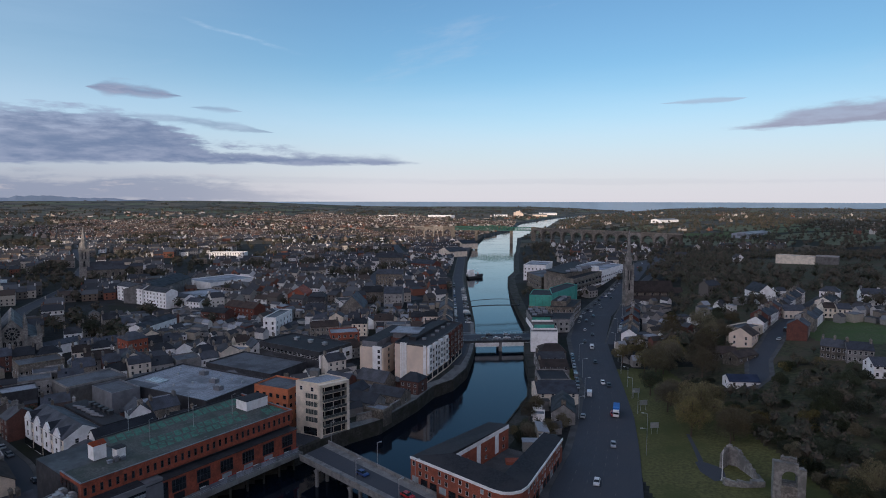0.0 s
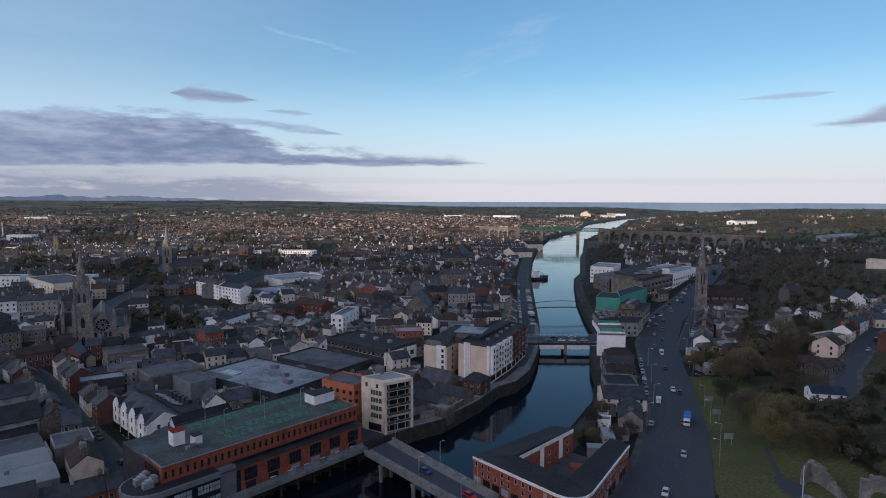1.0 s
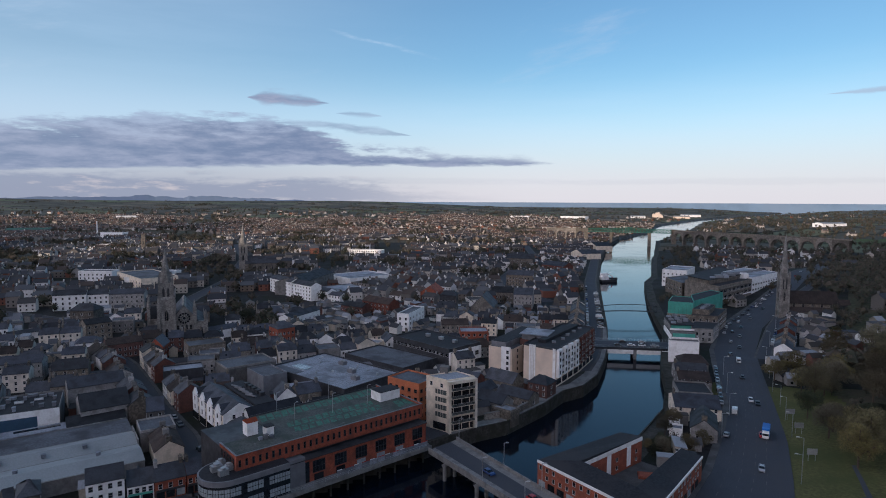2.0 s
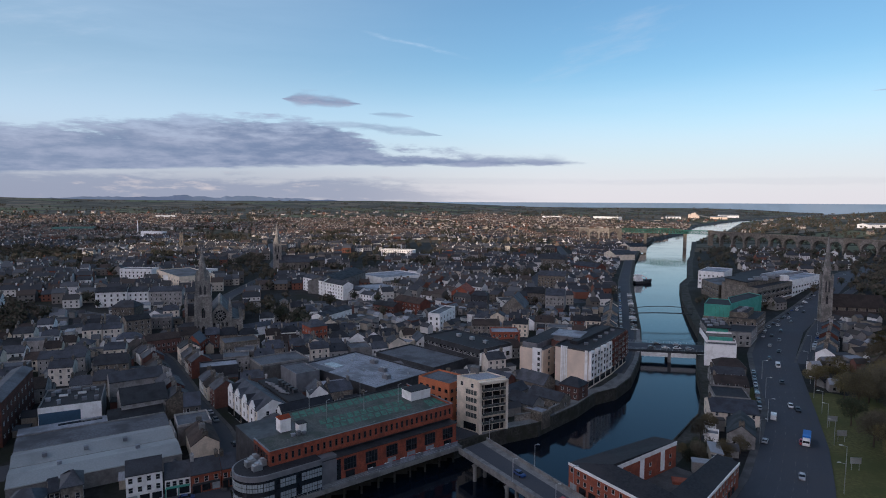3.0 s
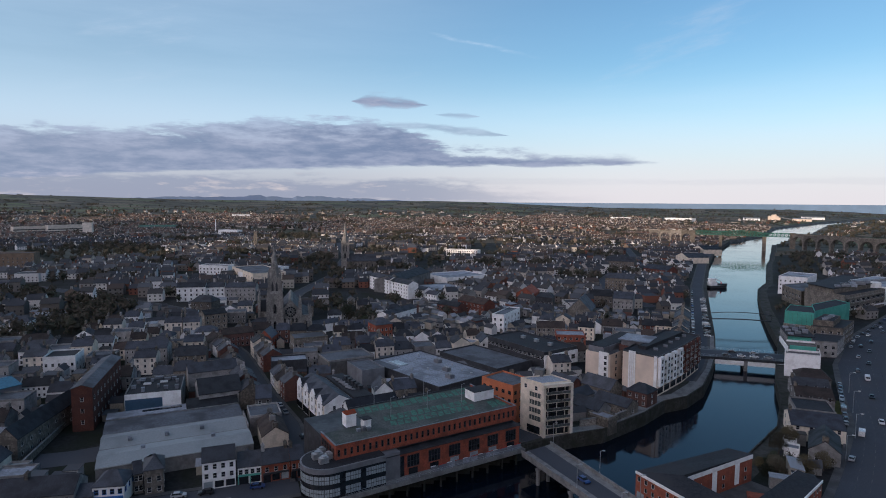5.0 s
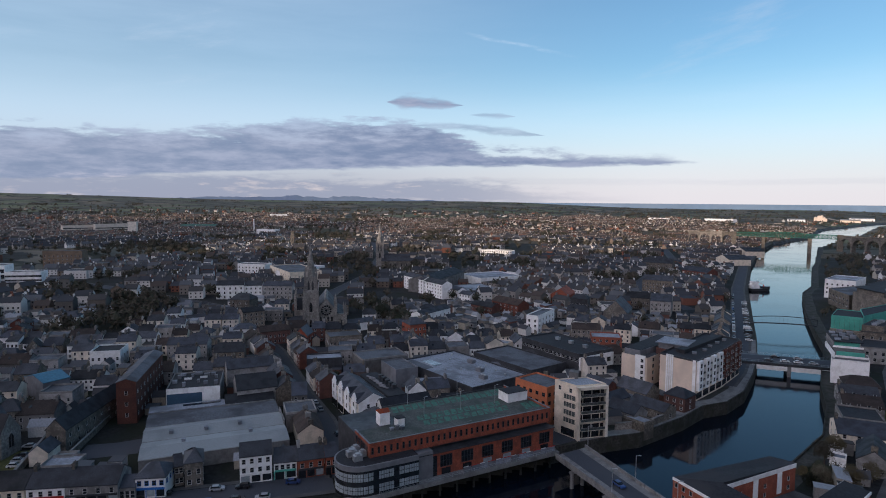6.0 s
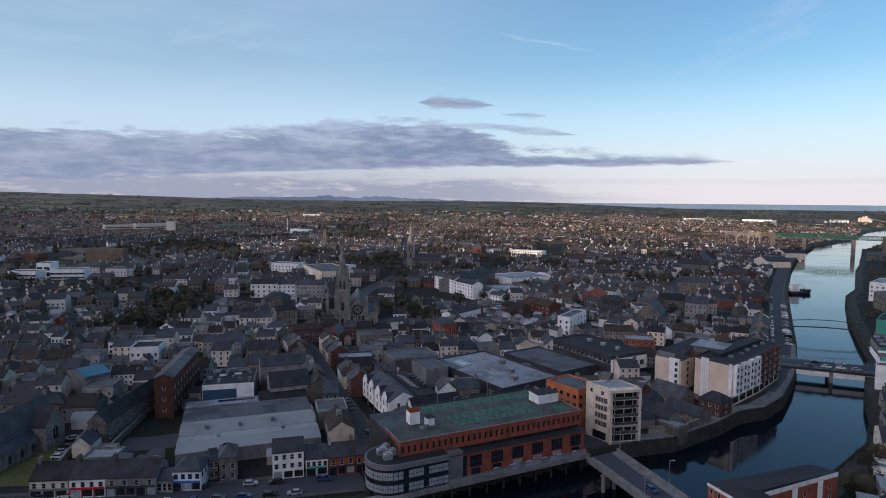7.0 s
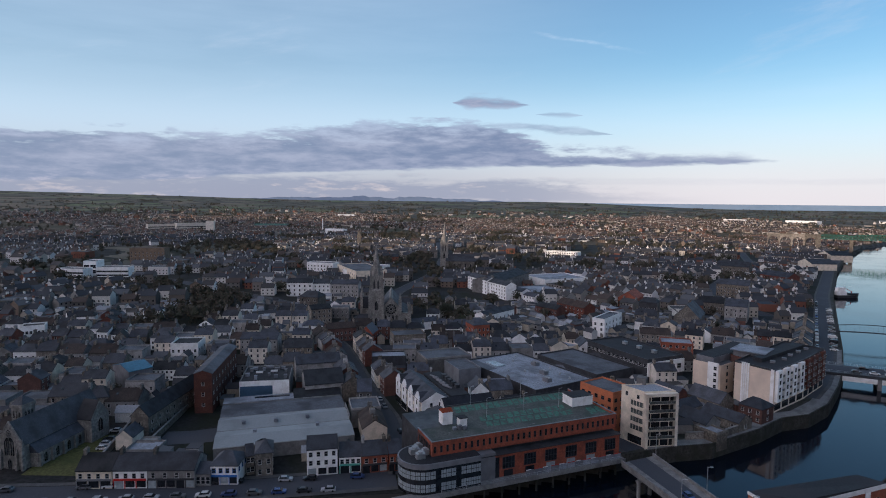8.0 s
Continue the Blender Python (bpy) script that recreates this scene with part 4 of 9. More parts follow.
    link = block("apartment_link", [(-26, 293), (-14, 284), (-8, 300), (-18, 312)], 15.4, "brick-red link with overhanging pale roof", wall=BRICK, top=FELT_DARK, base=5.4, edges=[(0, 3, 4, (0.8, 1.3), 3, 5.0, None)])
    part("penthouse", Shape().box(-7.5, 4.5, -5.5, 7.0, 15.5, 18.2), GREY_CLAD, link, "grey penthouse", at=pose(0, 0, 0, 0, 0, -12))
    part("canopy_roof", Shape().box(-8.6, 5.8, -6.8, 7.8, 18.2, 18.6), FELT_PALE, link, "pale overhanging roof", at=pose(0, 0, 0, 0, 0, -12))


def court_offices():
    """The red-brick horseshoe by the bridge, its roof sloping in to a yard."""
    base = 6.0
    outer = [(-9.5, 171.7), (13.4, 151.2), (15.6, 149.9), (18.0, 149.8), (20.6, 150.8), (22.6, 153.2), (38.3, 185.4), (32.8, 188.1), (16.9, 157.4), (2.9, 170.2), (22.1, 194.9), (15.8, 199.0)]
    claim(14, 174, 42, 44, -41)
    cx, cy = 14.0, 172.0
    e = thing("office_building", pose(cx, cy, base), "red-brick horseshoe office building with dark sloping roof and yard", "building")
    o = [(x - cx, y - cy) for x, y in outer]
    part("wall", Shape().prism(o, -6, 7.6), COURT_BRICK, e)
    # roof slopes from a white fascia up to the yard side
    lift = [7.75, 7.75, 7.75, 7.75, 7.75, 7.75, 7.75, 8.6, 9.4, 9.4, 8.6, 7.75]
    s = Shape()
    top = [(x, y, z) for (x, y), z in zip(o, lift)]
    for q in ((0, 1, 2, 8, 9), (2, 3, 4, 5, 8), (5, 6, 7, 8), (0, 9, 10, 11)):
        s.face([top[i] for i in q])
        s.face([(top[i][0], top[i][1], top[i][2] - 0.3) for i in q][::-1])
    for i in range(12):
        a, b = top[i], top[(i + 1) % 12]
        s.face([(a[0], a[1], 7.4), (b[0], b[1], 7.4), b, a])
    part("roof", s, FELT_DARK, e, "dark felt mono-pitch roof")
    for i in (0, 1, 2, 3, 4, 5):
        (x0, y0), (x1, y1) = o[i], o[i + 1]
        L = math.hypot(x1 - x0, y1 - y0)
        m = pose((x0 + x1) / 2, (y0 + y1) / 2, 0, 0, 0, math.degrees(math.atan2(y1 - y0, x1 - x0)))
        part("fascia", Shape().box(-L / 2, L / 2, -0.25, -0.01, 7.1, 7.85), WHITE, e, "white fascia", at=m)
        n = max(1, int(L / 2.4)) if L > 5 else 0
        for k in range(2):
            for j in range(n):
                if (j * 7 + k * 3 + i) % 6 == 0:
                    continue
                part("window", window_mesh(0.9, 1.2, GLASS_PALE if (j * 5 + k) % 7 == 2 else GLASS_DARK, FRAME), None, e,
                     at=m @ pose(-L / 2 + L * (j + 0.5) / n, 0, 3.6 + 2.3 * k))
        if L > 5:
            for j in range(int(L / 3.6)):
                part("shop_front", Shape().box(-1.3, 1.3, -0.08, 0.05, 0.2, 2.2), GLASS_DARK if j % 3 else GLASS_PALE, e, at=m @ pose(-L / 2 + 1.9 + j * 3.6, 0, 0))
    for i in (9, 7):
        (x0, y0), (x1, y1) = o[i], o[i + 1]
        L = math.hypot(x1 - x0, y1 - y0)
        m = pose((x0 + x1) / 2, (y0 + y1) / 2, 0, 0, 0, math.degrees(math.atan2(y1 - y0, x1 - x0)))
        part("fascia", Shape().box(-L / 2, L / 2, -0.2, -0.01, 7.3, 8.5), WHITE, e, at=m)
        for j in range(3):
            part("white_panel", Shape().box(-1.0, 1.0, -0.16, -0.01, 1.0, 7.3), WHITE, e, at=m @ pose(-L / 2 + L * (j + 0.3) / 3, 0, 0))
            for k in range(2):
                part("window", window_mesh(0.9, 1.1, GLASS_DARK, FRAME), None, e, at=m @ pose(-L / 2 + L * (j + 0.7) / 3, 0, 2 + 2.6 * k))
    yard = whole("courtyard", Shape().face([(16.9, 158, 6.25), (33, 188, 6.25), (22, 195, 6.25), (3, 170.5, 6.25)]), PAVING, "paved office yard with planters", "paving", kind="structure")
    for x, y in ((17, 171), (23, 184)):
        whole("planter", Shape().box(x - 3, x + 3, y - 2, y + 2, 6.2, 6.9).box(x - 2.7, x + 2.7, y - 1.7, y + 1.7, 6.9, 7.05), [COURT_BRICK], "low red-brick planter in the yard", "planter")


def gabled_hotel():
    """White street front with pointed gables, dark slate behind."""
    claim(-123, 200, 38, 24, -37.5)
    e = thing("hotel", pose(-125.8, 198.8, 5, 0, 0, -37.5), "cream-white hotel with a row of pointed gables and slate roof", "building")
    hw, hd = 16.4, 9.8
    part("wall", Shape().box(-hw, hw, -hd, hd, -3, 9.6), CREAM, e)
    r = Shape().roof(-hw, hw, -hd, hd - 8, 9.6, 12.6, 0.0, 0.3)
    part("roof", r, SLATE, e)
    part("flat_roof", Shape().box(-hw + 0.3, hw - 0.3, 2.2, hd, 9.6, 10.6), FELT_DARK, e)
    part("gable_wall", Shape().gable(hw - 0.2, hw + 0.15, -hd, hd - 8, 0, 9.6, 12.8), WHITE, e)
    for i in range(4):
        x = -13 + i * 8.2
        g = Shape().solid([(x - 2.7, -hd - 0.3, 0), (x + 2.7, -hd - 0.3, 0), (x + 2.7, -hd - 0.3, 9.8), (x, -hd - 0.3, 12.4), (x - 2.7, -hd - 0.3, 9.8),
                           (x - 2.7, -hd + 0.3, 0), (x + 2.7, -hd + 0.3, 0), (x + 2.7, -hd + 0.3, 9.8), (x, -hd + 0.3, 12.4), (x - 2.7, -hd + 0.3, 9.8)],
                          [(0, 1, 2, 3, 4), (9, 8, 7, 6, 5), (0, 5, 6, 1), (1, 6, 7, 2), (2, 7, 8, 3), (3, 8, 9, 4), (4, 9, 5, 0)])
        part("gable", g, WHITE, e, "pointed white gable")
        d = Shape().solid([(x - 2.9, -hd, 9.7), (x + 2.9, -hd, 9.7), (x, -hd, 12.2), (x, -5.0, 12.1)], [(0, 2, 3), (1, 3, 2)])
        part("gable_roof", d, SLATE, e)
        for k in range(2):
            part("window", window_mesh(1.1, 1.6, GLASS_DARK, FRAME), None, e, at=pose(x, -hd - 0.3, 5.0 + 3.2 * k))
        for u in (-3.2, 3.2):
            for k in range(2):
                if abs(x + u) < hw - 1:
                    part("window", window_mesh(0.9, 1.5, GLASS_DARK, FRAME), None, e, at=pose(x + u, -hd, 5.0 + 3.0 * k))
        part("shop_front", Shape().box(x - 3.3, x + 3.3, -hd - 0.36, -hd, 0.3, 3.0), GLASS_DARK, e)
    for k in (-6, -2.5):
        part("window", window_mesh(1.0, 1.4, GLASS_DARK, FRAME), None, e, at=pose(hw + 0.15, k, 8.2, 0, 0, 90))
    for i in range(5):
        x = -11 + i * 3.6
        part("roof_duct", Shape().beam((x, 3.5, 11.0), (x + 5, 5.5, 11.0), 0.32, 0, 8), GREY_CLAD, e)
        roof_box(e, x + 4, 8.2, 1.8, 1.6, 10.6, 1.4, CLADDING)
    # lower white house at the corner, hipped
    body("corner_house", -112.8, 183.2, 8.5, 8.5, -37.5, 6.2, "white corner building with hipped slate roof", roof="hip", rise=2.4, hip=3.4, wall=WHITE, top=SLATE, floors=2, cols=(3, 3), base=5, storey=2.9)
    body("shop_house", -106.5, 193.5, 20, 7, 52, 8, "white shop building with long slate roof", roof="gable", rise=3.0, wall=WHITE, top=SLATE, floors=0, base=5)


def bank_yards():
    """The low slate stores and walled yards on the bank between the two blocks of flats."""
    for name, x, y, w, d, deg, h, rise, wall, label in (
            ("store_house", -31.0, 236.0, 13, 8, -28, 4.2, 2.8, GREY, "low grey store with slate roof by the river"),
            ("store_house", -22.5, 246.5, 16, 8, -28, 3.6, 2.4, STONE, "low stone store with dark slate roof"),
            ("store_house", -37.5, 247.0, 12, 7, 62, 4.5, 2.6, GREY, "grey shed with long slate roof"),
            ("store_house", -30.0, 262.0, 15, 9, -28, 5.0, 3.6, STONE, "steep slate-roofed stone store"),
            ("store_house", -46.0, 262.0, 13, 8, -28, 4.6, 2.8, BRICK, "brown brick store with slate roof"),
            ("river_house", -13.0, 258.5, 9, 9, -24, 6.0, 2.6, BRICK, "brown brick house with hipped roof on the bank"),
            ("store_house", -50.0, 243.0, 12, 8, 62, 5.0, 2.6, GREY, "low slate-roofed yard building")):
        body(name, x, y, w, d, deg, h, label, "building", roof="gable" if name == "store_house" else "hip", hip=0.0 if name == "store_house" else 3.0, rise=rise, wall=wall, top=SLATE, floors=1 if h < 5.5 else 2, cols=(3, 1), first=1.6, storey=2.6, base=5)
    body("flat_store", -25.5, 228.5, 9, 6, -28, 3.4, "flat pale-roofed yard store", wall=STONE, top=FELT_PALE, floors=0, base=5)
    for (xa, ya), (xb, yb) in (((-33, 222), (-22, 231)), ((-22, 231), (-14, 247))):
        e = thing("yard_wall", pose((xa + xb) / 2, (ya + yb) / 2, 5, 0, 0, math.degrees(math.atan2(yb - ya, xb - xa))), "old stone yard wall above the river", "wall")
        L = math.dist((xa, ya), (xb, yb))
        part("wall", Shape().box(-L / 2, L / 2, -0.3, 0.3, -3, 2.6), STONE, e)
        part("coping", Shape().box(-L / 2, L / 2, -0.4, 0.4, 2.6, 2.8), CONCRETE, e)


market_hall()
bank_yards()
quay_flats()
bend_flats()
court_offices()
gabled_hotel()


def store_shed():
    """The broad grey store with two shallow roof bays."""
    claim(-158.8, 151.1, 47, 44, 47.3)
    claim(-177.0, 167.9, 47, 12, 47.3)
    e = thing("retail_shed", pose(-158.8, 151.1, 5, 0, 0, 47.3), "broad grey metal-roofed retail shed", "warehouse")
    hw, hd = 22.6, 21.0
    part("wall", Shape().box(-hw, hw, -hd, hd, -2, 4.6), CONCRETE, e)
    part("back_wall", Shape().box(-hw, hw, hd, 28.0, -2, 5.0), CONCRETE, e)
    part("back_roof", Shape().box(-hw - 0.1, 4.0, hd + 0.3, 28.1, 5.0, 5.25), FELT_PALE, e, "flat pale roof strip behind the shed bays")
    part("back_lean_to", Shape().solid([(4.1, hd + 0.3, 4.9), (hw + 0.2, hd + 0.3, 4.9), (hw + 0.2, 28.2, 7.0), (4.1, 28.2, 7.0), (4.1, 28.2, 4.9), (hw + 0.2, 28.2, 4.9)], [(0, 1, 2, 3), (0, 3, 4), (1, 5, 2), (2, 5, 4, 3), (0, 4, 5, 1)]), SLATE, e, "dark slate lean-to roof")
    part("roof_light", Shape().box(-11, 2.5, 24.5, 26.0, 5.25, 5.5), GLASS_DARK, e)
    for y0, y1, z in ((-hd, -6.5, 5.6), (-6.5, 7, 5.9), (7, hd, 5.2)):
        s = Shape().roof(-hw, hw, y0, y1, 4.5, z, 0.0, 0.25, 0.2)
        part("roof", s, SHEET if z > 5.3 else FELT, e)
        part("gutter", Shape().box(-hw, hw, y0 - 0.35, y0 + 0.35, 4.45, 4.75), CONCRETE, e)
        n = 44
        rib = Shape()
        for i in range(n):
            x = -hw + 2 * hw * (i + 0.5) / n
            ym = (y0 + y1) / 2
            rib.solid([(x - 0.06, y0, 4.74), (x + 0.06, y0, 4.74), (x + 0.06, ym, z + 0.27), (x - 0.06, ym, z + 0.27)], [(0, 1, 2, 3)])
        tagged(part("standing_seam", rib, SHEET if z > 5.3 else FELT, e), kind="stuff")
    for x, y in ((-14, -3), (-3, -3.5), (8, -2.5), (11, -11), (-10, -12)):
        roof_box(e, x, y, 1.2, 1.2, 5.5, 1.0, FELT_PALE, "roof_vent")
    part("fire_wall", Shape().box(hw, hw + 0.4, -7, 7.5, -1, 6.4), CONCRETE, e)


store_shed()

# ---------------------------------------------------------------- bridges, quays, viaduct
def quay(name, line, y0, y1, side, width, label):
    """A solid stone quay along a bank; side +1 if the land lies at greater x."""
    pts = [(x, y) for x, y in line if y0 <= y <= y1]
    fine = []
    for (xa, ya), (xb, yb) in zip(pts, pts[1:]):
        n = max(1, int(math.hypot(xb - xa, yb - ya) / 8))
        fine += [(xa + (xb - xa) * i / n, ya + (yb - ya) * i / n) for i in range(n)]
    fine.append(pts[-1])
    e = thing(name, pose(0, 0, 0), label, "quay", kind="structure")
    wall, cope = Shape(), Shape()
    inner = []
    for i, (x, y) in enumerate(fine):
        xa, ya = fine[max(0, i - 1)]
        xb, yb = fine[min(len(fine) - 1, i + 1)]
        l = math.hypot(xb - xa, yb - ya)
        nx, ny = (yb - ya) / l * side, -(xb - xa) / l * side
        inner.append((nx, ny))
    for i in range(len(fine) - 1):
        (x0, y0_), (x1, y1_) = fine[i], fine[i + 1]
        a, b = inner[i], inner[i + 1]
        quad = [(x0, y0_), (x1, y1_), (x1 + b[0] * width, y1_ + b[1] * width), (x0 + a[0] * width, y0_ + a[1] * width)]
        if side < 0:
            quad = quad[::-1]
        za, zb = 5.03, 5.03
        wall.prism(quad[::-1] if side > 0 else quad[::-1], -3, za)
        para = [(x0, y0_), (x1, y1_), (x1 + b[0] * 0.5, y1_ + b[1] * 0.5), (x0 + a[0] * 0.5, y0_ + a[1] * 0.5)]
        cope.prism(para[::-1], za, za + 0.55)
    part("wall", wall, QUAY, e)
    part("parapet", cope, QUAY, e)


quay("quay_north", LEFT_BANK, 190, 1500, -1, 14.0, "stone quay wall with low parapet along the river")
prom = [p for p in LEFT_BANK if 205 <= p[1] <= 420]
walkway = Shape()
for (xa, ya), (xb, yb) in zip(prom, prom[1:]):
    walkway.face([(xa - 0.7, ya + 0.3, 5.10), (xb - 0.7, yb + 0.3, 5.10), (xb - 6.6, yb + 2.2, 5.10), (xa - 6.6, ya + 2.2, 5.10)])
whole("promenade", walkway, CONCRETE, "pale paved riverside promenade", "pavement", kind="structure")
quay("quay_south", RIGHT_BANK, 150, 1400, 1, 8.0, "weedy stone river wall behind the yards")


def near_bridge():
    """The concrete road bridge below the camera."""
    a0, a1, b0, b1 = (-46.3, 186.7), (-8.0, 151.8), (-39.0, 197.6), (-1.6, 161.2)
    e = thing("road_bridge", pose(0, 0, 0), "concrete three-span road bridge with parapets", "bridge")
    s = Shape().prism([a0, a1, b1, b0], 5.6, 6.7)
    part("deck", s, CONCRETE, e)
    part("carriageway", Shape().prism([(a0[0] + 1.6, a0[1] + 2.6), (a1[0] + 1.5, a1[1] + 2.3), (b1[0] - 1.5, b1[1] - 2.3), (b0[0] - 1.6, b0[1] - 2.6)], 6.704, 6.75), ASPHALT, e)
    for p, q in ((a0, a1), (b0, b1)):
        dxx, dyy = q[0] - p[0], q[1] - p[1]
        l = math.hypot(dxx, dyy)
        for k in range(12):
            f0, f1 = k / 12, (k + 0.93) / 12
            nx, ny = -dyy / l * 0.2, dxx / l * 0.2
            s = Shape().prism([(p[0] + dxx * f0 - nx, p[1] + dyy * f0 - ny), (p[0] + dxx * f1 - nx, p[1] + dyy * f1 - ny), (p[0] + dxx * f1 + nx, p[1] + dyy * f1 + ny), (p[0] + dxx * f0 + nx, p[1] + dyy * f0 + ny)], 6.705, 7.75)
            part("parapet", s, CONCRETE, e)
    for f in (0.18, 0.5, 0.82):
        x0, y0 = a0[0] + (a1[0] - a0[0]) * f, a0[1] + (a1[1] - a0[1]) * f
        x1, y1 = b0[0] + (b1[0] - b0[0]) * f, b0[1] + (b1[1] - b0[1]) * f
        part("crosshead", Shape().beam((x0 - 0.4, y0 - 0.6, 5.1), (x1, y1, 5.1), 0.75), CONCRETE, e)
        for g in (0.0, 0.35, 0.7, 1.0):
            part("column", Shape().cone(x0 + (x1 - x0) * g, y0 + (y1 - y0) * g, -4, 5.0, 0.6, 0.6, 10), CONCRETE, e)
    for f, p, q in ((0.03, b0, b1), (0.5, b0, b1), (0.83, b0, b1), (0.55, a0, a1), (0.9, a0, a1)):
        lamp = whole("street_lamp", Shape().beam((p[0] + (q[0] - p[0]) * f, p[1] + (q[1] - p[1]) * f, 6.7), (p[0] + (q[0] - p[0]) * f, p[1] + (q[1] - p[1]) * f, 14.7), 0.1, 0, 6)
                     .beam((p[0] + (q[0] - p[0]) * f, p[1] + (q[1] - p[1]) * f, 14.6), (p[0] + (q[0] - p[0]) * f + 0.9, p[1] + (q[1] - p[1]) * f, 14.9), 0.07)
                     .box(p[0] + (q[0] - p[0]) * f + 0.6, p[0] + (q[0] - p[0]) * f + 1.4, p[1] + (q[1] - p[1]) * f - 0.2, p[1] + (q[1] - p[1]) * f + 0.2, 14.8, 15.0), STEEL,
                     "tall steel street lamp beside the road", "street lamp", "street lamps")


def town_bridge():
    """The older road bridge upstream, two low spans."""
    e = thing("road_bridge", pose(0, 0, 0), "low pale two-span road bridge between quays", "bridge")
    a0, a1, b0, b1 = (12, 345.5), (56, 349.5), (12, 363), (56, 367)
    part("deck", Shape().prism([a0, a1, b1, b0], 5.3, 6.6), CLADDING, e)
    for x0, x1 in ((17.0, 33.4), (35.0, 53.0)):
        part("fascia_beam", Shape().prism([(x0, 345.4 + (x0 - 12) / 11), (x1, 345.4 + (x1 - 12) / 11), (x1, 345.9 + (x1 - 12) / 11), (x0, 345.9 + (x0 - 12) / 11)], 2.9, 5.25), WHITE, e, "pale fascia beam")
    part("carriageway", Shape().prism([(12, 348), (56, 352), (56, 364.5), (12, 360.5)], 6.604, 6.65), ASPHALT, e)
    for p, q in ((a0, a1), (b0, b1)):
        for k in range(14):
            x, y = p[0] + (q[0] - p[0]) * (k + 0.5) / 14, p[1] + (q[1] - p[1]) * (k + 0.5) / 14
            part("railing", Shape().beam((x, y, 6.6), (x, y, 7.8), 0.06).beam((x - 1.6, y - 0.14, 7.7), (x + 1.6, y + 0.14, 7.7), 0.05).beam((x - 1.6, y - 0.14, 7.15), (x + 1.6, y + 0.14, 7.15), 0.04), STEEL, e)
    part("pier", Shape().prism([(33.2, 347.2), (35, 347.4), (35, 365), (33.2, 364.8)], -4, 5.3), CONCRETE, e)


def foot_bridge():
    """The slim arched footbridge: two tubes and a bowed deck."""
    e = thing("footbridge", pose(0, 0, 0), "slender arched steel footbridge over the river", "bridge")
    p, q = Vector((20, 455, 6.2)), Vector((60, 462, 6.2))
    for lift, sag, name, r in ((0.9, 0.6, "deck", 0.42), (5.0, 1.4, "arch", 0.26)):
        s = Shape()
        n = 16
        pts = [p.lerp(q, i / n) + Vector((0, 0, lift + sag * (1 - (2 * i / n - 1) ** 2))) for i in range(n + 1)]
        s.tube(pts, r)
        part(name, s, CLADDING, e)
    for i in range(0, 17):
        a = p.lerp(q, i / 16)
        bow = 1 - (2 * i / 16 - 1) ** 2
        part("hanger", Shape().beam(a + Vector((0, 0, 0.9 + 0.6 * bow)), a + Vector((0, 0, 5.0 + 1.4 * bow)), 0.16 if i in (0, 16) else 0.04), CLADDING, e)


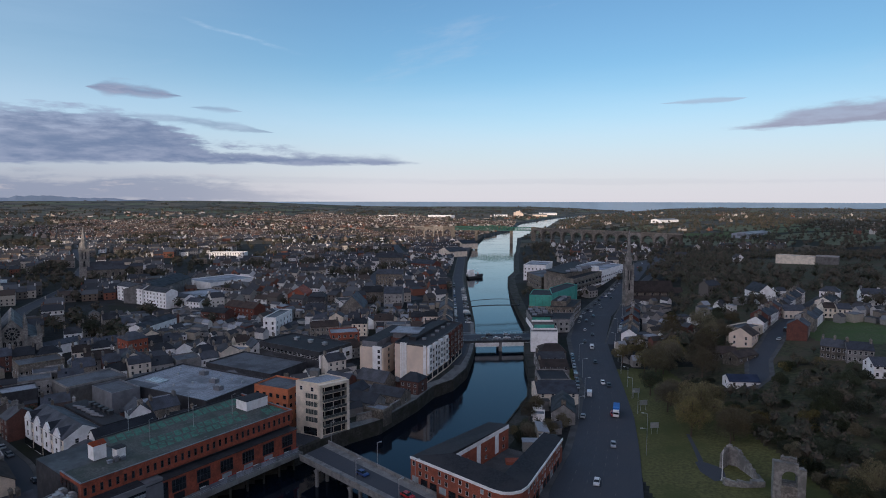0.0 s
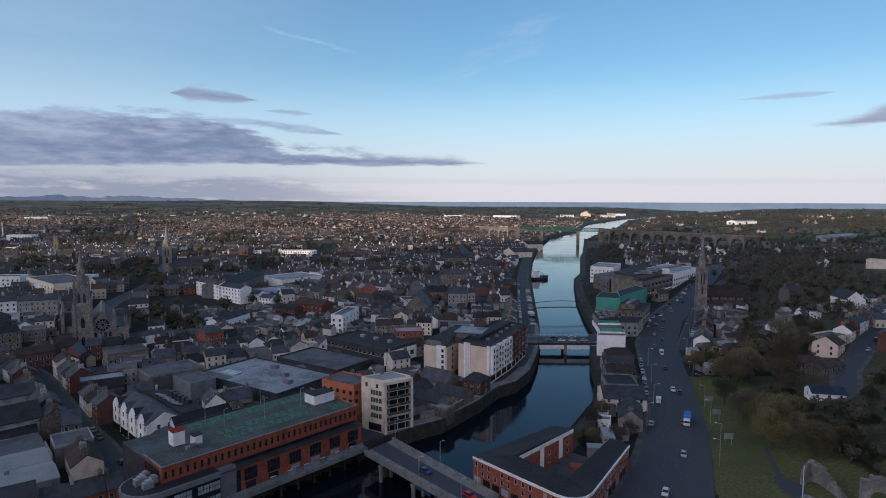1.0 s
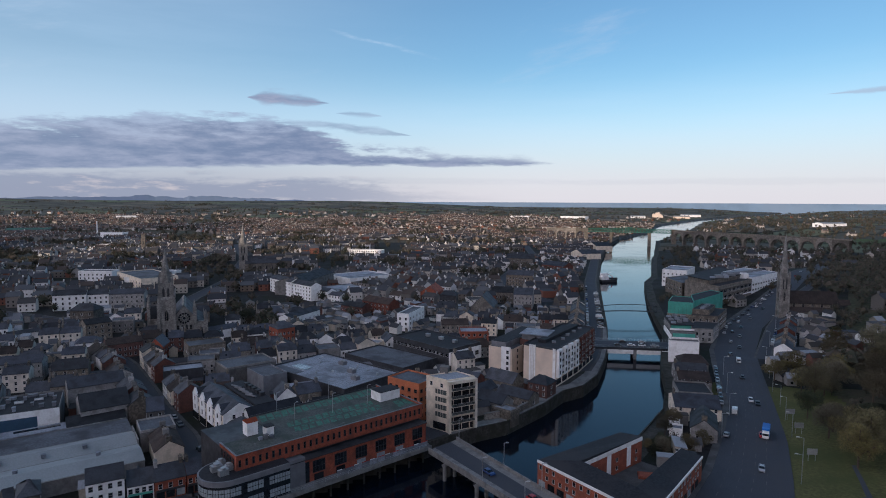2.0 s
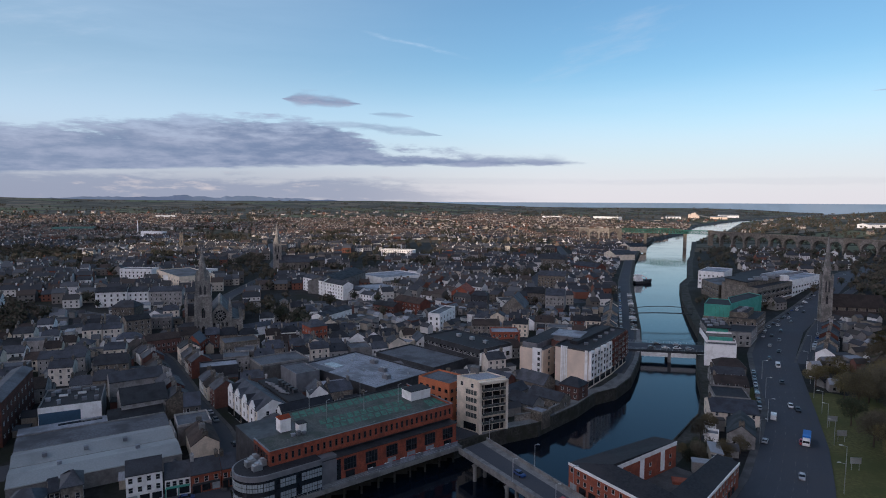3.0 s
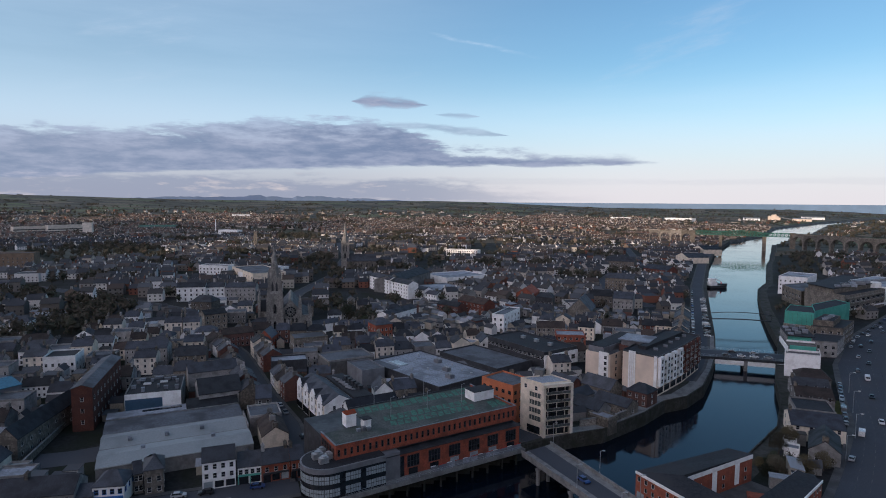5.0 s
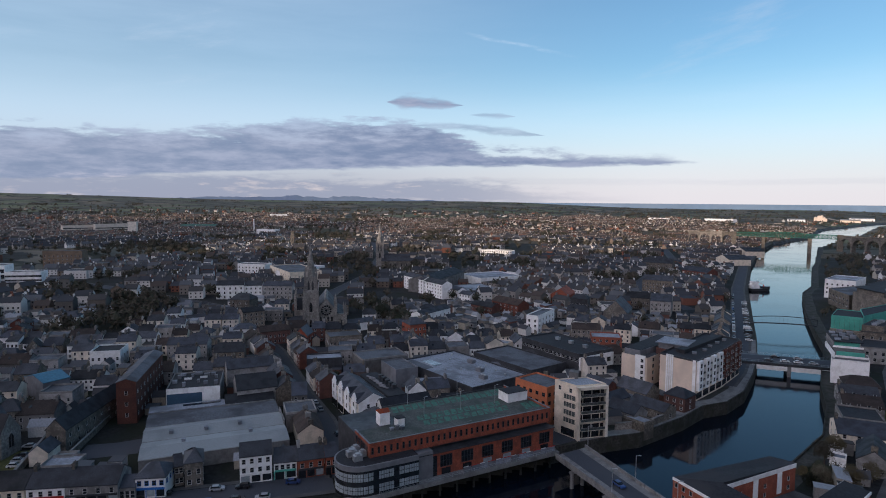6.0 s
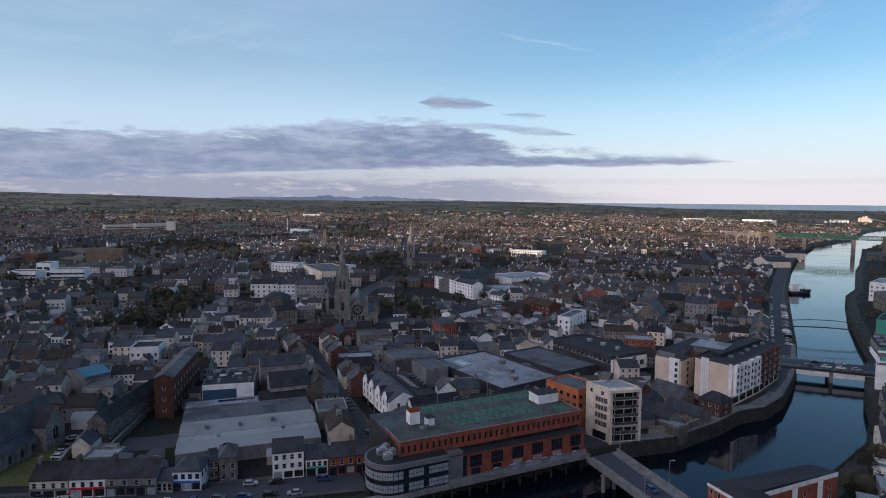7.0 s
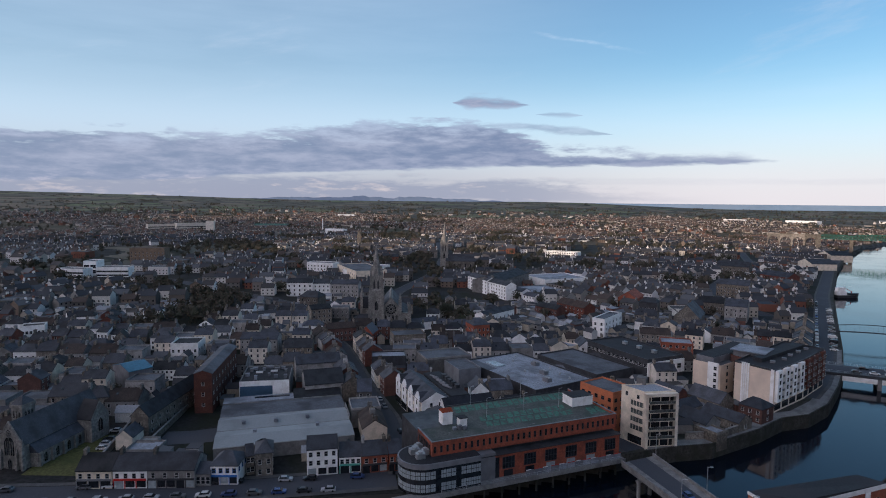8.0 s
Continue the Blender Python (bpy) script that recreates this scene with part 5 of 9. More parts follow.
def viaduct():
    """The railway viaduct: stone arches on both shores, green lattice spans between."""
    e = thing("railway_viaduct", pose(0, 0, 0), "tall stone arched railway viaduct with green lattice spans", "viaduct")
    top = 31.5
    line = [Vector((20, 1235)), Vector((68, 1226)), Vector((139, 1212)), Vector((182, 1203))]

    def arch_run(start, end, count, ground):
        d = (end - start)
        L = d.length / count
        u = d.normalized()
        turn = math.degrees(math.atan2(u.y, u.x))
        for i in range(count):
            o = start + u * (L * i)
            m = pose(o.x, o.y, 0, 0, 0, turn)
            r = L * 0.5 - 1.6
            spring = top - 4.0 - r
            n = 10
            s = Shape()
            ring = [(L / 2 - r * math.cos(math.pi * k / n), spring + r * math.sin(math.pi * k / n)) for k in range(n + 1)]
            for y, flip in ((-4.2, False), (4.2, True)):
                for k in range(n):
                    (xa, za), (xb, zb) = ring[k], ring[k + 1]
                    f = [(xa, y, za), (xb, y, zb), (xb, y, top), (xa, y, top)]
                    s.face(f[::-1] if flip else f)
                for xa, xb in ((0, 1.6), (L - 1.6, L)):
                    f = [(xa, y, ground), (xb, y, ground), (xb, y, top), (xa, y, top)]
                    s.face(f[::-1] if flip else f)
            for k in range(n):
                (xa, za), (xb, zb) = ring[k], ring[k + 1]
                s.face([(xa, -4.2, za), (xa, 4.2, za), (xb, 4.2, zb), (xb, -4.2, zb)])
            for xx in (1.6, L - 1.6):
                s.face([(xx, -4.2, ground), (xx, 4.2, ground), (xx, 4.2, spring), (xx, -4.2, spring)])
            part("arch", s, STONE, e, at=m)
            part("parapet", Shape().box(0, L, -4.5, -4.0, top, top + 1.5).box(0, L, 4.0, 4.5, top, top + 1.5).box(0, L, -4.0, 4.0, top - 0.2, top), STONE, e, at=m)

    arch_run(line[3], Vector((395, 985)), 13, -2)
    arch_run(Vector((-58, 1250)), line[0], 4, 2)
    for i, p in enumerate(line):
        wide = 4.0 if i in (0, 3) else 2.6
        h = top + 2.5 if i in (0, 3) else top - 5.5
        part("pier", Shape().box(p.x - wide, p.x + wide, p.y - 5.2, p.y + 5.2, -3, h).box(p.x - wide - 0.5, p.x + wide + 0.5, p.y - 5.7, p.y + 5.7, h - 1.5, h - 0.6), STONE, e)
    for a, b in zip(line, line[1:]):
        L = (b - a).length
        turn = math.degrees(math.atan2((b - a).y, (b - a).x))
        span = part("lattice_span", Shape().box(0.5, L - 0.5, -4, 4, top - 5.4, top - 4.6), IRON_GREEN, e, "green painted lattice girders", at=pose(a.x, a.y, 0, 0, 0, turn))
        for y in (-3.8, 3.8):
            hi = (lambda f: top + 0.8 + (3.2 if L > 60 else 0.8) * (1 - (2 * f - 1) ** 2))
            n = max(6, int(L / 5.5))
            s = Shape()
            for k in range(n):
                f0, f1 = k / n, (k + 1) / n
                s.beam((L * f0, y, hi(f0)), (L * f1, y, hi(f1)), 0.5).beam((L * f0, y, top - 5), (L * f1, y, hi(f1)), 0.28).beam((L * f1, y, top - 5), (L * f0, y, hi(f0)), 0.28).beam((L * f0, y, top - 5), (L * f0, y, hi(f0)), 0.35)
            part("girder", s, IRON_GREEN, span)


near_bridge()
town_bridge()
foot_bridge()
viaduct()


def dredger():
    """The dark workboat moored mid-river."""
    e = thing("workboat", pose(36, 676, 0, 0, 0, 35), "dark-hulled moored workboat with white wheelhouse", "boat")
    hull = [(-11, -3.4), (8, -3.4), (12.5, 0), (8, 3.4), (-11, 3.4)]
    part("hull", Shape().prism([(x * 0.92, y * 0.8) for x, y in hull], -0.8, 2.6, 0, hull), CLADDING, e)
    part("deck", Shape().prism([(x * 0.95, y * 0.9) for x, y in hull], 2.6, 2.75), STEEL, e)
    part("wheelhouse", Shape().box(-10, -1.5, -2.8, 2.8, 2.75, 6.4).box(-9.2, -2.6, -2.4, 2.4, 6.4, 9.4).box(-9.6, -2.2, -2.7, 2.7, 9.4, 9.7), WHITE, e)
    part("bow_rail", Shape().prism([(2, -3.3), (8, -3.3), (12.4, 0), (8, 3.3), (2, 3.3)], 2.75, 4.2), CLADDING, e)
    part("wheelhouse_window", Shape().box(-2.62, -2.52, -2.1, 2.1, 7.6, 8.9), GLASS_DARK, e)
    part("mast", Shape().beam((-2, 0, 2.7), (-2, 0, 12), 0.16, 0, 6).beam((-2, 0, 9), (5, 0, 11), 0.1), STEEL, e)
    part("crane", Shape().beam((5, 0, 2.7), (5, 0, 6), 0.5, 0, 6).beam((5, 0, 6), (-1, 1.5, 9), 0.2), RED_PAINT, e)


dredger()


# ---------------------------------------------------------------- churches
def spire_on(e, cx, cy, w, zt, zs, mat, pinn=4.0, louvre=True):
    """A square buttressed tower up to zt and an eight-sided spire up to zs."""
    h = w / 2
    t = Shape().box(cx - h, cx + h, cy - h, cy + h, -4, zt)
    for a, b in ((-1, -1), (1, -1), (1, 1), (-1, 1)):
        x, y = cx + a * h, cy + b * h
        part("buttress", Shape().prism([(x - 0.75, y - 0.75), (x + 0.75, y - 0.75), (x + 0.75, y + 0.75), (x - 0.75, y + 0.75)], -4, zt * 0.92, 0,
                                       [(x - 0.5, y - 0.5), (x + 0.5, y - 0.5), (x + 0.5, y + 0.5), (x - 0.5, y + 0.5)]), ASHLAR, e)
    for z in (zt * 0.36, zt * 0.62, zt - 0.5):
        part("string_course", Shape().box(cx - h - 0.25, cx + h + 0.25, cy - h - 0.25, cy + h + 0.25, z, z + 0.4), ASHLAR, e)
    part("tower", t, ASHLAR, e)
    part("spire", Shape().cone(cx, cy, zt, zs, h * 0.98, 0.0, 8, 0, 0.5), mat, e, "tall tapering stone spire")
    for a, b in ((-1, -1), (1, -1), (1, 1), (-1, 1)):
        x, y = cx + a * h, cy + b * h
        part("pinnacle", Shape().box(x - 0.6, x + 0.6, y - 0.6, y + 0.6, zt * 0.92, zt + pinn * 0.4).cone(x, y, zt + pinn * 0.4, zt + pinn * 1.7, 0.85, 0, 4, 0, 0.5), ASHLAR, e)
    for turn in (0, 90, 180, 270):
        for u in (-w * 0.18, w * 0.18):
            s = Shape().box(u - w * 0.09, u + w * 0.09, -h - 0.08, -h + 0.05, zt * 0.68, zt * 0.88)
            s.solid([(u - w * 0.09, -h - 0.08, zt * 0.88), (u + w * 0.09, -h - 0.08, zt * 0.88), (u, -h - 0.08, zt * 0.94)], [(0, 1, 2)])
            part("belfry_opening", s, CLADDING, e, at=pose(cx, cy, 0, 0, 0, turn))
        part("lancet", lancet(w * 0.22, zt * 0.2), None, e, at=pose(cx, cy, zt * 0.42, 0, 0, turn) @ pose(0, -h - 0.02, 0))
        # lucarnes on the spire
        zz = zt + (zs - zt) * 0.14
        part("lucarne", Shape().gable(-0.5, 0.5, -0.9, 0.9, 0, 1.6, 3.0), ASHLAR, e, at=pose(cx, cy, zz, 0, 0, turn) @ pose(0, -h * 0.82, 0, 0, 0, 90))


lancets = {}


def lancet(w, h):
    """A pointed window with a stone surround."""
    key = (round(w, 2), round(h, 2))
    if key not in lancets:
        s = Shape()
        out = lambda k: [(-w / 2 * k, 0), (w / 2 * k, 0), (w / 2 * k, h * 0.7), (w * 0.3 * k, h * 0.88), (0, h * (0.94 + 0.06 * k)), (-w * 0.3 * k, h * 0.88), (-w / 2 * k, h * 0.7)]
        a, b = out(1.25), out(1.0)
        for i in range(7):
            p, q, r, t = a[i], a[(i + 1) % 7], b[(i + 1) % 7], b[i]
            s.face([(p[0], -0.14, p[1]), (q[0], -0.14, q[1]), (r[0], -0.14, r[1]), (t[0], -0.14, t[1])], 1)
            s.face([(p[0], -0.14, p[1]), (p[0], 0.05, p[1]), (q[0], 0.05, q[1]), (q[0], -0.14, q[1])], 1)
        s.face([(x, -0.03, z) for x, z in b], 0)
        s.box(-0.05, 0.05, -0.1, 0.0, 0, h * 0.92, 1)
        lancets[key] = s.data("lancet", [GLASS_DARK, ASHLAR])
    return lancets[key]


def rose(r):
    """A round window with tracery."""
    s = Shape()
    n = 24
    ring = lambda k, y: [(k * math.cos(2 * math.pi * i / n), y, k * math.sin(2 * math.pi * i / n)) for i in range(n)]
    a, b = ring(r * 1.14, -0.2), ring(r, -0.2)
    for i in range(n):
        s.face([a[i], a[(i + 1) % n], b[(i + 1) % n], b[i]], 1)
        s.face([b[i], b[(i + 1) % n], (b[(i + 1) % n][0], 0, b[(i + 1) % n][2]), (b[i][0], 0, b[i][2])], 1)
    s.face(ring(r, -0.03), 0)
    for i in range(12):
        c, d = math.cos(math.pi * i / 6), math.sin(math.pi * i / 6)
        s.beam((0.28 * r * c, -0.12, 0.28 * r * d), (r * c, -0.12, r * d), 0.06 * r, 1)
    for k in (0.28, 0.62):
        q = ring(r * k, -0.12)
        for i in range(n):
            s.beam(q[i], q[(i + 1) % n], 0.045 * r, 1)
    return s.data("rose_window", [GLASS_DARK, ASHLAR])


def parish_church():
    """The great limestone church: west front with a rose window, tower and spire on its flank."""
    bx, by, turn = -219.6, 299.4, 36.0
    claim(bx - 6, by + 18, 34, 56, turn)
    zb = 8.0
    e = thing("church", pose(bx, by, zb, 0, 0, turn), "grey limestone gothic church with tall spire and rose window", "church")
    part("nave", Shape().solid([(-5.2, 0, -4), (5.2, 0, -4), (5.2, 42, -4), (-5.2, 42, -4), (-5.2, 0, 14), (5.2, 0, 14), (5.2, 42, 14), (-5.2, 42, 14), (0, 0, 20.6), (0, 42, 20.6)],
                               [(0, 1, 5, 8, 4), (1, 2, 6, 5), (2, 3, 7, 9, 6), (3, 0, 4, 7), (4, 8, 9, 7), (5, 6, 9, 8)]), ASHLAR, e)
    part("nave_roof", Shape().solid([(-5.8, 0.5, 13.6), (0, 0.5, 20.5), (5.8, 0.5, 13.6), (-5.8, 42.3, 13.6), (0, 42.3, 20.5), (5.8, 42.3, 13.6)], [(0, 1, 4, 3), (1, 2, 5, 4), (0, 2, 1), (3, 4, 5), (0, 3, 5, 2)]), SLATE, e)
    for sgn in (-1, 1):
        x0, x1 = (5.2, 11.4) if sgn > 0 else (-11.4, -5.2)
        part("aisle", Shape().box(x0, x1, 3, 40, -4, 8.5), ASHLAR, e)
        s = Shape().solid([(5.2 * sgn, 2.8, 12.2), (11.8 * sgn, 2.8, 8.3), (11.8 * sgn, 40.2, 8.3), (5.2 * sgn, 40.2, 12.2), (5.2 * sgn, 2.8, 8.2), (11.8 * sgn, 2.8, 8.2), (11.8 * sgn, 40.2, 8.2), (5.2 * sgn, 40.2, 8.2)], [(0, 1, 2, 3), (0, 4, 5, 1), (1, 5, 6, 2), (2, 6, 7, 3)])
        part("aisle_roof", s, SLATE, e)
        for k in range(7):
            part("buttress", Shape().box(11.4 * sgn - 0.5, 11.4 * sgn + 0.5, 5 + k * 5.5, 6 + k * 5.5, -4, 9.5).cone(11.4 * sgn, 5.5 + k * 5.5, 9.5, 12.2, 0.6, 0, 4, 0, 0.5), ASHLAR, e)
            part("lancet", lancet(1.6, 4.8), None, e, at=pose(11.42 * sgn, 8.2 + k * 5.2, 2.0, 0, 0, 90 * sgn))
            part("lancet", lancet(1.2, 3.0), None, e, at=pose(5.22 * sgn, 8.2 + k * 5.2, 10.4, 0, 0, 90 * sgn))
    part("rose_window", rose(3.3), None, e, at=pose(0, 0, 13.0))
    for u in (-3.4, -1.15, 1.15, 3.4):
        part("lancet", lancet(1.2, 3.0), None, e, at=pose(u, 0, 6.3))
    part("portal", Shape().gable(-0.6, 0.6, -2.0, 2.0, 0, 4.0, 6.2), ASHLAR, e, at=pose(0, -0.5, 0, 0, 0, 90))
    part("door", lancet(2.2, 4.4), None, e, at=pose(0, -1.12, 0))
    for u in (5.6, 11.6):
        part("front_turret", Shape().box(u - 1, u + 1, -0.7, 1.3, -4, 18 if u < 6 else 13).cone(u, 0.3, 18 if u < 6 else 13, 24 if u < 6 else 18, 1.25, 0, 8, 0, 0.5), ASHLAR, e)
    part("side_front", Shape().box(6, 12, 0.4, 3, -4, 10.5), ASHLAR, e)
    part("lancet", lancet(2.0, 5.0), None, e, at=pose(9.2, 0.4, 2.2))
    # transept with its own gable
    part("transept", Shape().gable(-19, -5.0, 12, 21, -4, 12, 18), ASHLAR, e)
    part("transept_roof", Shape().roof(-19, -5.2, 12, 21, 12.05, 18.1, 0, 0.3), SLATE, e)
    for y in (11.7, 21.3):
        part("pinnacle", Shape().box(-19.8, -18.2, y - 0.8, y + 0.8, -4, 18).cone(-19, y, 18, 25, 1.1, 0, 8, 0, 0.5), ASHLAR, e)
    spire_on(e, -9.2, 3.0, 6.8, 34.0, 54.5, ASHLAR, 3.2)
    part("lower_tower", Shape().box(-13.3, -5.1, -1.1, 7.1, -4, 24.6), ASHLAR, e, "broad lower stage of the tower")
    part("tower_offset", Shape().prism([(-13.5, -1.3), (-4.9, -1.3), (-4.9, 7.3), (-13.5, 7.3)], 24.6, 26.6, 0, [(-12.4, -0.2), (-6.0, -0.2), (-6.0, 6.2), (-12.4, 6.2)]), ASHLAR, e)
    for a, b in ((-13.3, -1.1), (-5.1, -1.1), (-5.1, 7.1), (-13.3, 7.1)):
        part("buttress", Shape().box(a - 0.8, a + 0.8, b - 0.8, b + 0.8, -4, 22).cone(a, b, 22, 29, 1.1, 0, 4, 0, 0.5), ASHLAR, e)
    for turn in (0, 90, 180, 270):
        for z, tall in ((3.0, 5.0), (12.5, 6.0)):
            part("lancet", lancet(1.7, tall), None, e, at=pose(-9.2, 3.0, z, 0, 0, turn) @ pose(0, -4.14, 0))


def second_church():
    """The older spired church on the hill among bare trees."""
    e = thing("church", pose(-348, 576, 12, 0, 0, 28), "stone church with slim spire and slate roof", "church")
    claim(-340, 590, 26, 40, 28)
    spire_on(e, 0, 0, 7.5, 29, 52, ASHLAR, 2.0)
    part("nave", Shape().gable(2, 34, -7, 7, -3, 9, 16), STONE, e)
    part("nave_roof", Shape().roof(2, 34, -7, 7, 9.05, 16.05, 0, 0.4), SLATE, e)
    for i in range(5):
        part("lancet", lancet(1.4, 4.0), None, e, at=pose(6 + i * 6, -7.02, 2.5))


def south_church():
    """The spired church above the dual carriageway."""
    e = thing("church", pose(143, 457, 7.2, 0, 0, 2), "brown stone church with broach spire and long slate nave", "church")
    claim(160, 462, 44, 26, 2)
    spire_on(e, 0, 0, 5.4, 31, 61, ASHLAR, 2.0)
    part("nave", Shape().gable(4, 37, 2, 16, -3, 11, 18.5), STONE, e)
    part("nave_roof", Shape().roof(4, 37, 2, 16, 11.05, 18.55, 0, 0.5), SLATE_BROWN, e, "long brown tiled roof")
    part("aisle", Shape().box(5, 34, -3.5, 2, -3, 5.5), STONE, e)
    part("aisle_roof", Shape().solid([(4.6, -4, 5.2), (34.4, -4, 5.2), (34.4, 2, 8.2), (4.6, 2, 8.2), (4.6, 2, 5.2), (34.4, 2, 5.2)], [(0, 1, 2, 3), (0, 3, 4), (1, 5, 2)]), SLATE_BROWN, e)
    for i in range(5):
        part("lancet", lancet(1.3, 2.6), None, e, at=pose(8 + i * 6, 1.98, 8.2))
        part("lancet", lancet(1.1, 2.4), None, e, at=pose(8 + i * 5.6, -3.52, 1.8))
    part("transept", Shape().gable(36, 46, 4, 14, -3, 8, 13), STONE, e)
    part("transept_roof", Shape().roof(36, 46, 4, 14, 8.05, 13.05, 0, 0.3), SLATE_BROWN, e)


def abbey_church():
    """The church by the riverside street with a great traceried end window and stub tower."""
    fx, fy, turn = -208.5, 84.0, 22.0
    e = thing("church", pose(fx, fy, 5, 0, 0, turn) @ Matrix.Diagonal((0.68, 0.85, 0.95, 1)), "grey stone friary church with traceried gable window and slate roof", "church")
    claim(fx - 6, fy + 17, 20, 44, turn)
    s = Shape().solid([(-7, 0, -3), (7, 0, -3), (7, 40, -3), (-7, 40, -3), (-7, 0, 8.5), (7, 0, 8.5), (7, 40, 8.5), (-7, 40, 8.5), (0, 0, 15.5), (0, 40, 15.5)],
                      [(0, 1, 5, 8, 4), (1, 2, 6, 5), (2, 3, 7, 9, 6), (3, 0, 4, 7), (4, 8, 9, 7), (5, 6, 9, 8)])
    part("nave", s, ASHLAR, e)
    part("nave_roof", Shape().solid([(-7.5, 0.6, 8.1), (0, 0.6, 15.7), (7.5, 0.6, 8.1), (-7.5, 40.3, 8.1), (0, 40.3, 15.7), (7.5, 40.3, 8.1)], [(0, 1, 4, 3), (1, 2, 5, 4), (0, 2, 1), (3, 4, 5), (0, 3, 5, 2)]), SLATE, e)
    part("gable_coping", Shape().beam((-7.4, 0, 8.2), (0, 0, 15.9), 0.4).beam((7.4, 0, 8.2), (0, 0, 15.9), 0.4), ASHLAR, e)
    part("west_window", lancet(5.2, 6.6), None, e, at=pose(0, -0.05, 4.6))
    for u in (-1.7, -0.6, 0.6, 1.7):
        part("mullion", Shape().box(u - 0.09, u + 0.09, -0.25, 0, 4.6, 9.4), ASHLAR, e)
    part("rose_window", rose(1.3), None, e, at=pose(0, -0.12, 12.0))
    part("door", lancet(2.0, 3.6), None, e, at=pose(0, -0.1, 0))
    for u in (-7.2, 7.2, -4.2, 4.2):
        part("buttress", Shape().box(u - 0.5, u + 0.5, -1.0, 0.4, -3, 8 if abs(u) > 5 else 6).cone(u, -0.3, 8 if abs(u) > 5 else 6, 11 if abs(u) > 5 else 7.2, 0.6, 0, 4, 0, 0.5), ASHLAR, e)
    part("aisle", Shape().box(7, 11, 3, 38, -3, 5), ASHLAR, e)
    part("aisle_roof", Shape().solid([(7, 2.8, 7.8), (11.4, 2.8, 4.9), (11.4, 38.2, 4.9), (7, 38.2, 7.8), (7, 2.8, 4.8), (7, 38.2, 4.8)], [(0, 1, 2, 3), (0, 4, 1), (3, 2, 5)]), SLATE, e)
    for k in range(6):
        part("lancet", lancet(1.5, 3.4), None, e, at=pose(11.02, 6.5 + k * 5.6, 0.8, 0, 0, 90))
        part("buttress", Shape().box(10.6, 12.0, 3.4 + k * 5.6, 4.2 + k * 5.6, -3, 4.6), ASHLAR, e)
    part("transept", Shape().gable(6, 15, 26, 36, -3, 8.5, 14.5), ASHLAR, e)
    part("transept_roof", Shape().roof(6, 14.7, 26, 36, 8.55, 14.55, 0, 0.2), SLATE, e)
    part("lancet", lancet(2.6, 5.0), None, e, at=pose(15.02, 31, 3, 0, 0, 90))
    part("tower", Shape().box(-13.5, -7.5, 12, 18, -3, 17).box(-13.9, -7.1, 11.6, 18.4, 16.2, 17.4), ASHLAR, e)
    part("tower_roof", Shape().cone(-10.5, 15, 17.4, 20.4, 4.4, 0, 4, 0, 0.5), SLATE, e)
    for u in (-12, -10.5, -9):
        part("lancet", lancet(0.9, 2.6), None, e, at=pose(u, 11.98, 12.6))
        part("lancet", lancet(0.9, 2.6), None, e, at=pose(-7.48, 15 + (u + 10.5), 12.6, 0, 0, 90))


parish_church()
second_church()
south_church()
abbey_church()


# ---------------------------------------------------------------- named buildings of the town, each from its street front
def front(name, fx, fy, w, d, deg, h, label, deep=False, **more):
    """A building by the middle of its front edge; deep: the ridge runs back from the front."""
    c, s = math.cos(radians(deg)), math.sin(radians(deg))
    x, y = fx - s * d / 2, fy + c * d / 2
    if deep:
        cols = more.pop("cols", (2, 2))
        return body(name, x, y, d, w, deg + 90, h, label, cols=(cols[1], cols[0]), sides="lfb", **more)
    return body(name, x, y, w, d, deg, h, label, **more)


office = front("office_block", -186.8, 167.0, 19.8, 23, 41.4, 9.2, "low block with dark cluttered roof, white front strip and blue panel", wall=GREY, top=FELT_DARK, floors=0)
front("brick_warehouse", -199.0, 146.9, 6.8, 44, 38.2, 15.5, "tall narrow red-brick warehouse with grey roof", wall=BRICK, roof="gable", deep=True, rise=1.2, floors=3, cols=(1, 9), storey=4.2, first=3, top=FELT)
claim(-184, 133, 20, 26, 38)
claim(-198, 119, 16, 22, 30)
front("slate_mill", -197.6, 119.7, 6.4, 46, 27.7, 7.5, "long stone mill with slate roof and skylights", wall=STONE, roof="gable", deep=True, top=SLATE, rise=3.5, floors=2, cols=(1, 9), size=(0.9, 1.1), storey=3.2)
front("leisure_shed", -245.7, 150.3, 10.3, 16, 82.4, 8.5, "shed with bright blue sheet roof", wall=GREY_CLAD, roof="gable", rise=2.0, top=BLUE_ROOF, floors=0)
front("stone_house", -229.9, 122.6, 7.8, 9, 46.5, 7.5, "square stone house with slate roof", wall=STONE, roof="hip", hip=3.0, top=SLATE, rise=3.2, floors=2, cols=(3, 2), chimneys=2)
front("cottage_row", -246.6, 163.3, 13.6, 8, 35.4, 5.2, "long white cottage row with slate roof", wall=WHITE, roof="gable", top=SLATE, rise=2.8, cols=(7, 1), storey=2.5, first=1.3, size=(0.8, 1.0), chimneys=3)
front("hall", -266.4, 186.3, 13.4, 14, 38.1, 8.5, "white rendered hall with parapet", wall=WHITE, top=FELT_DARK, floors=2, cols=(5, 3), storey=3.4)
front("terrace_house", -299.2, 199.7, 13.0, 9, 35.4, 6, "white terrace house with slate roof", wall=WHITE, roof="gable", top=SLATE, rise=2.8, cols=(5, 1), chimneys=2)
front("terrace_house", -290.8, 208.1, 11.5, 9, 36.6, 6, "cream terrace house with curved gable", wall=CREAM, roof="gable", top=SLATE, rise=2.8, cols=(5, 1), chimneys=2)
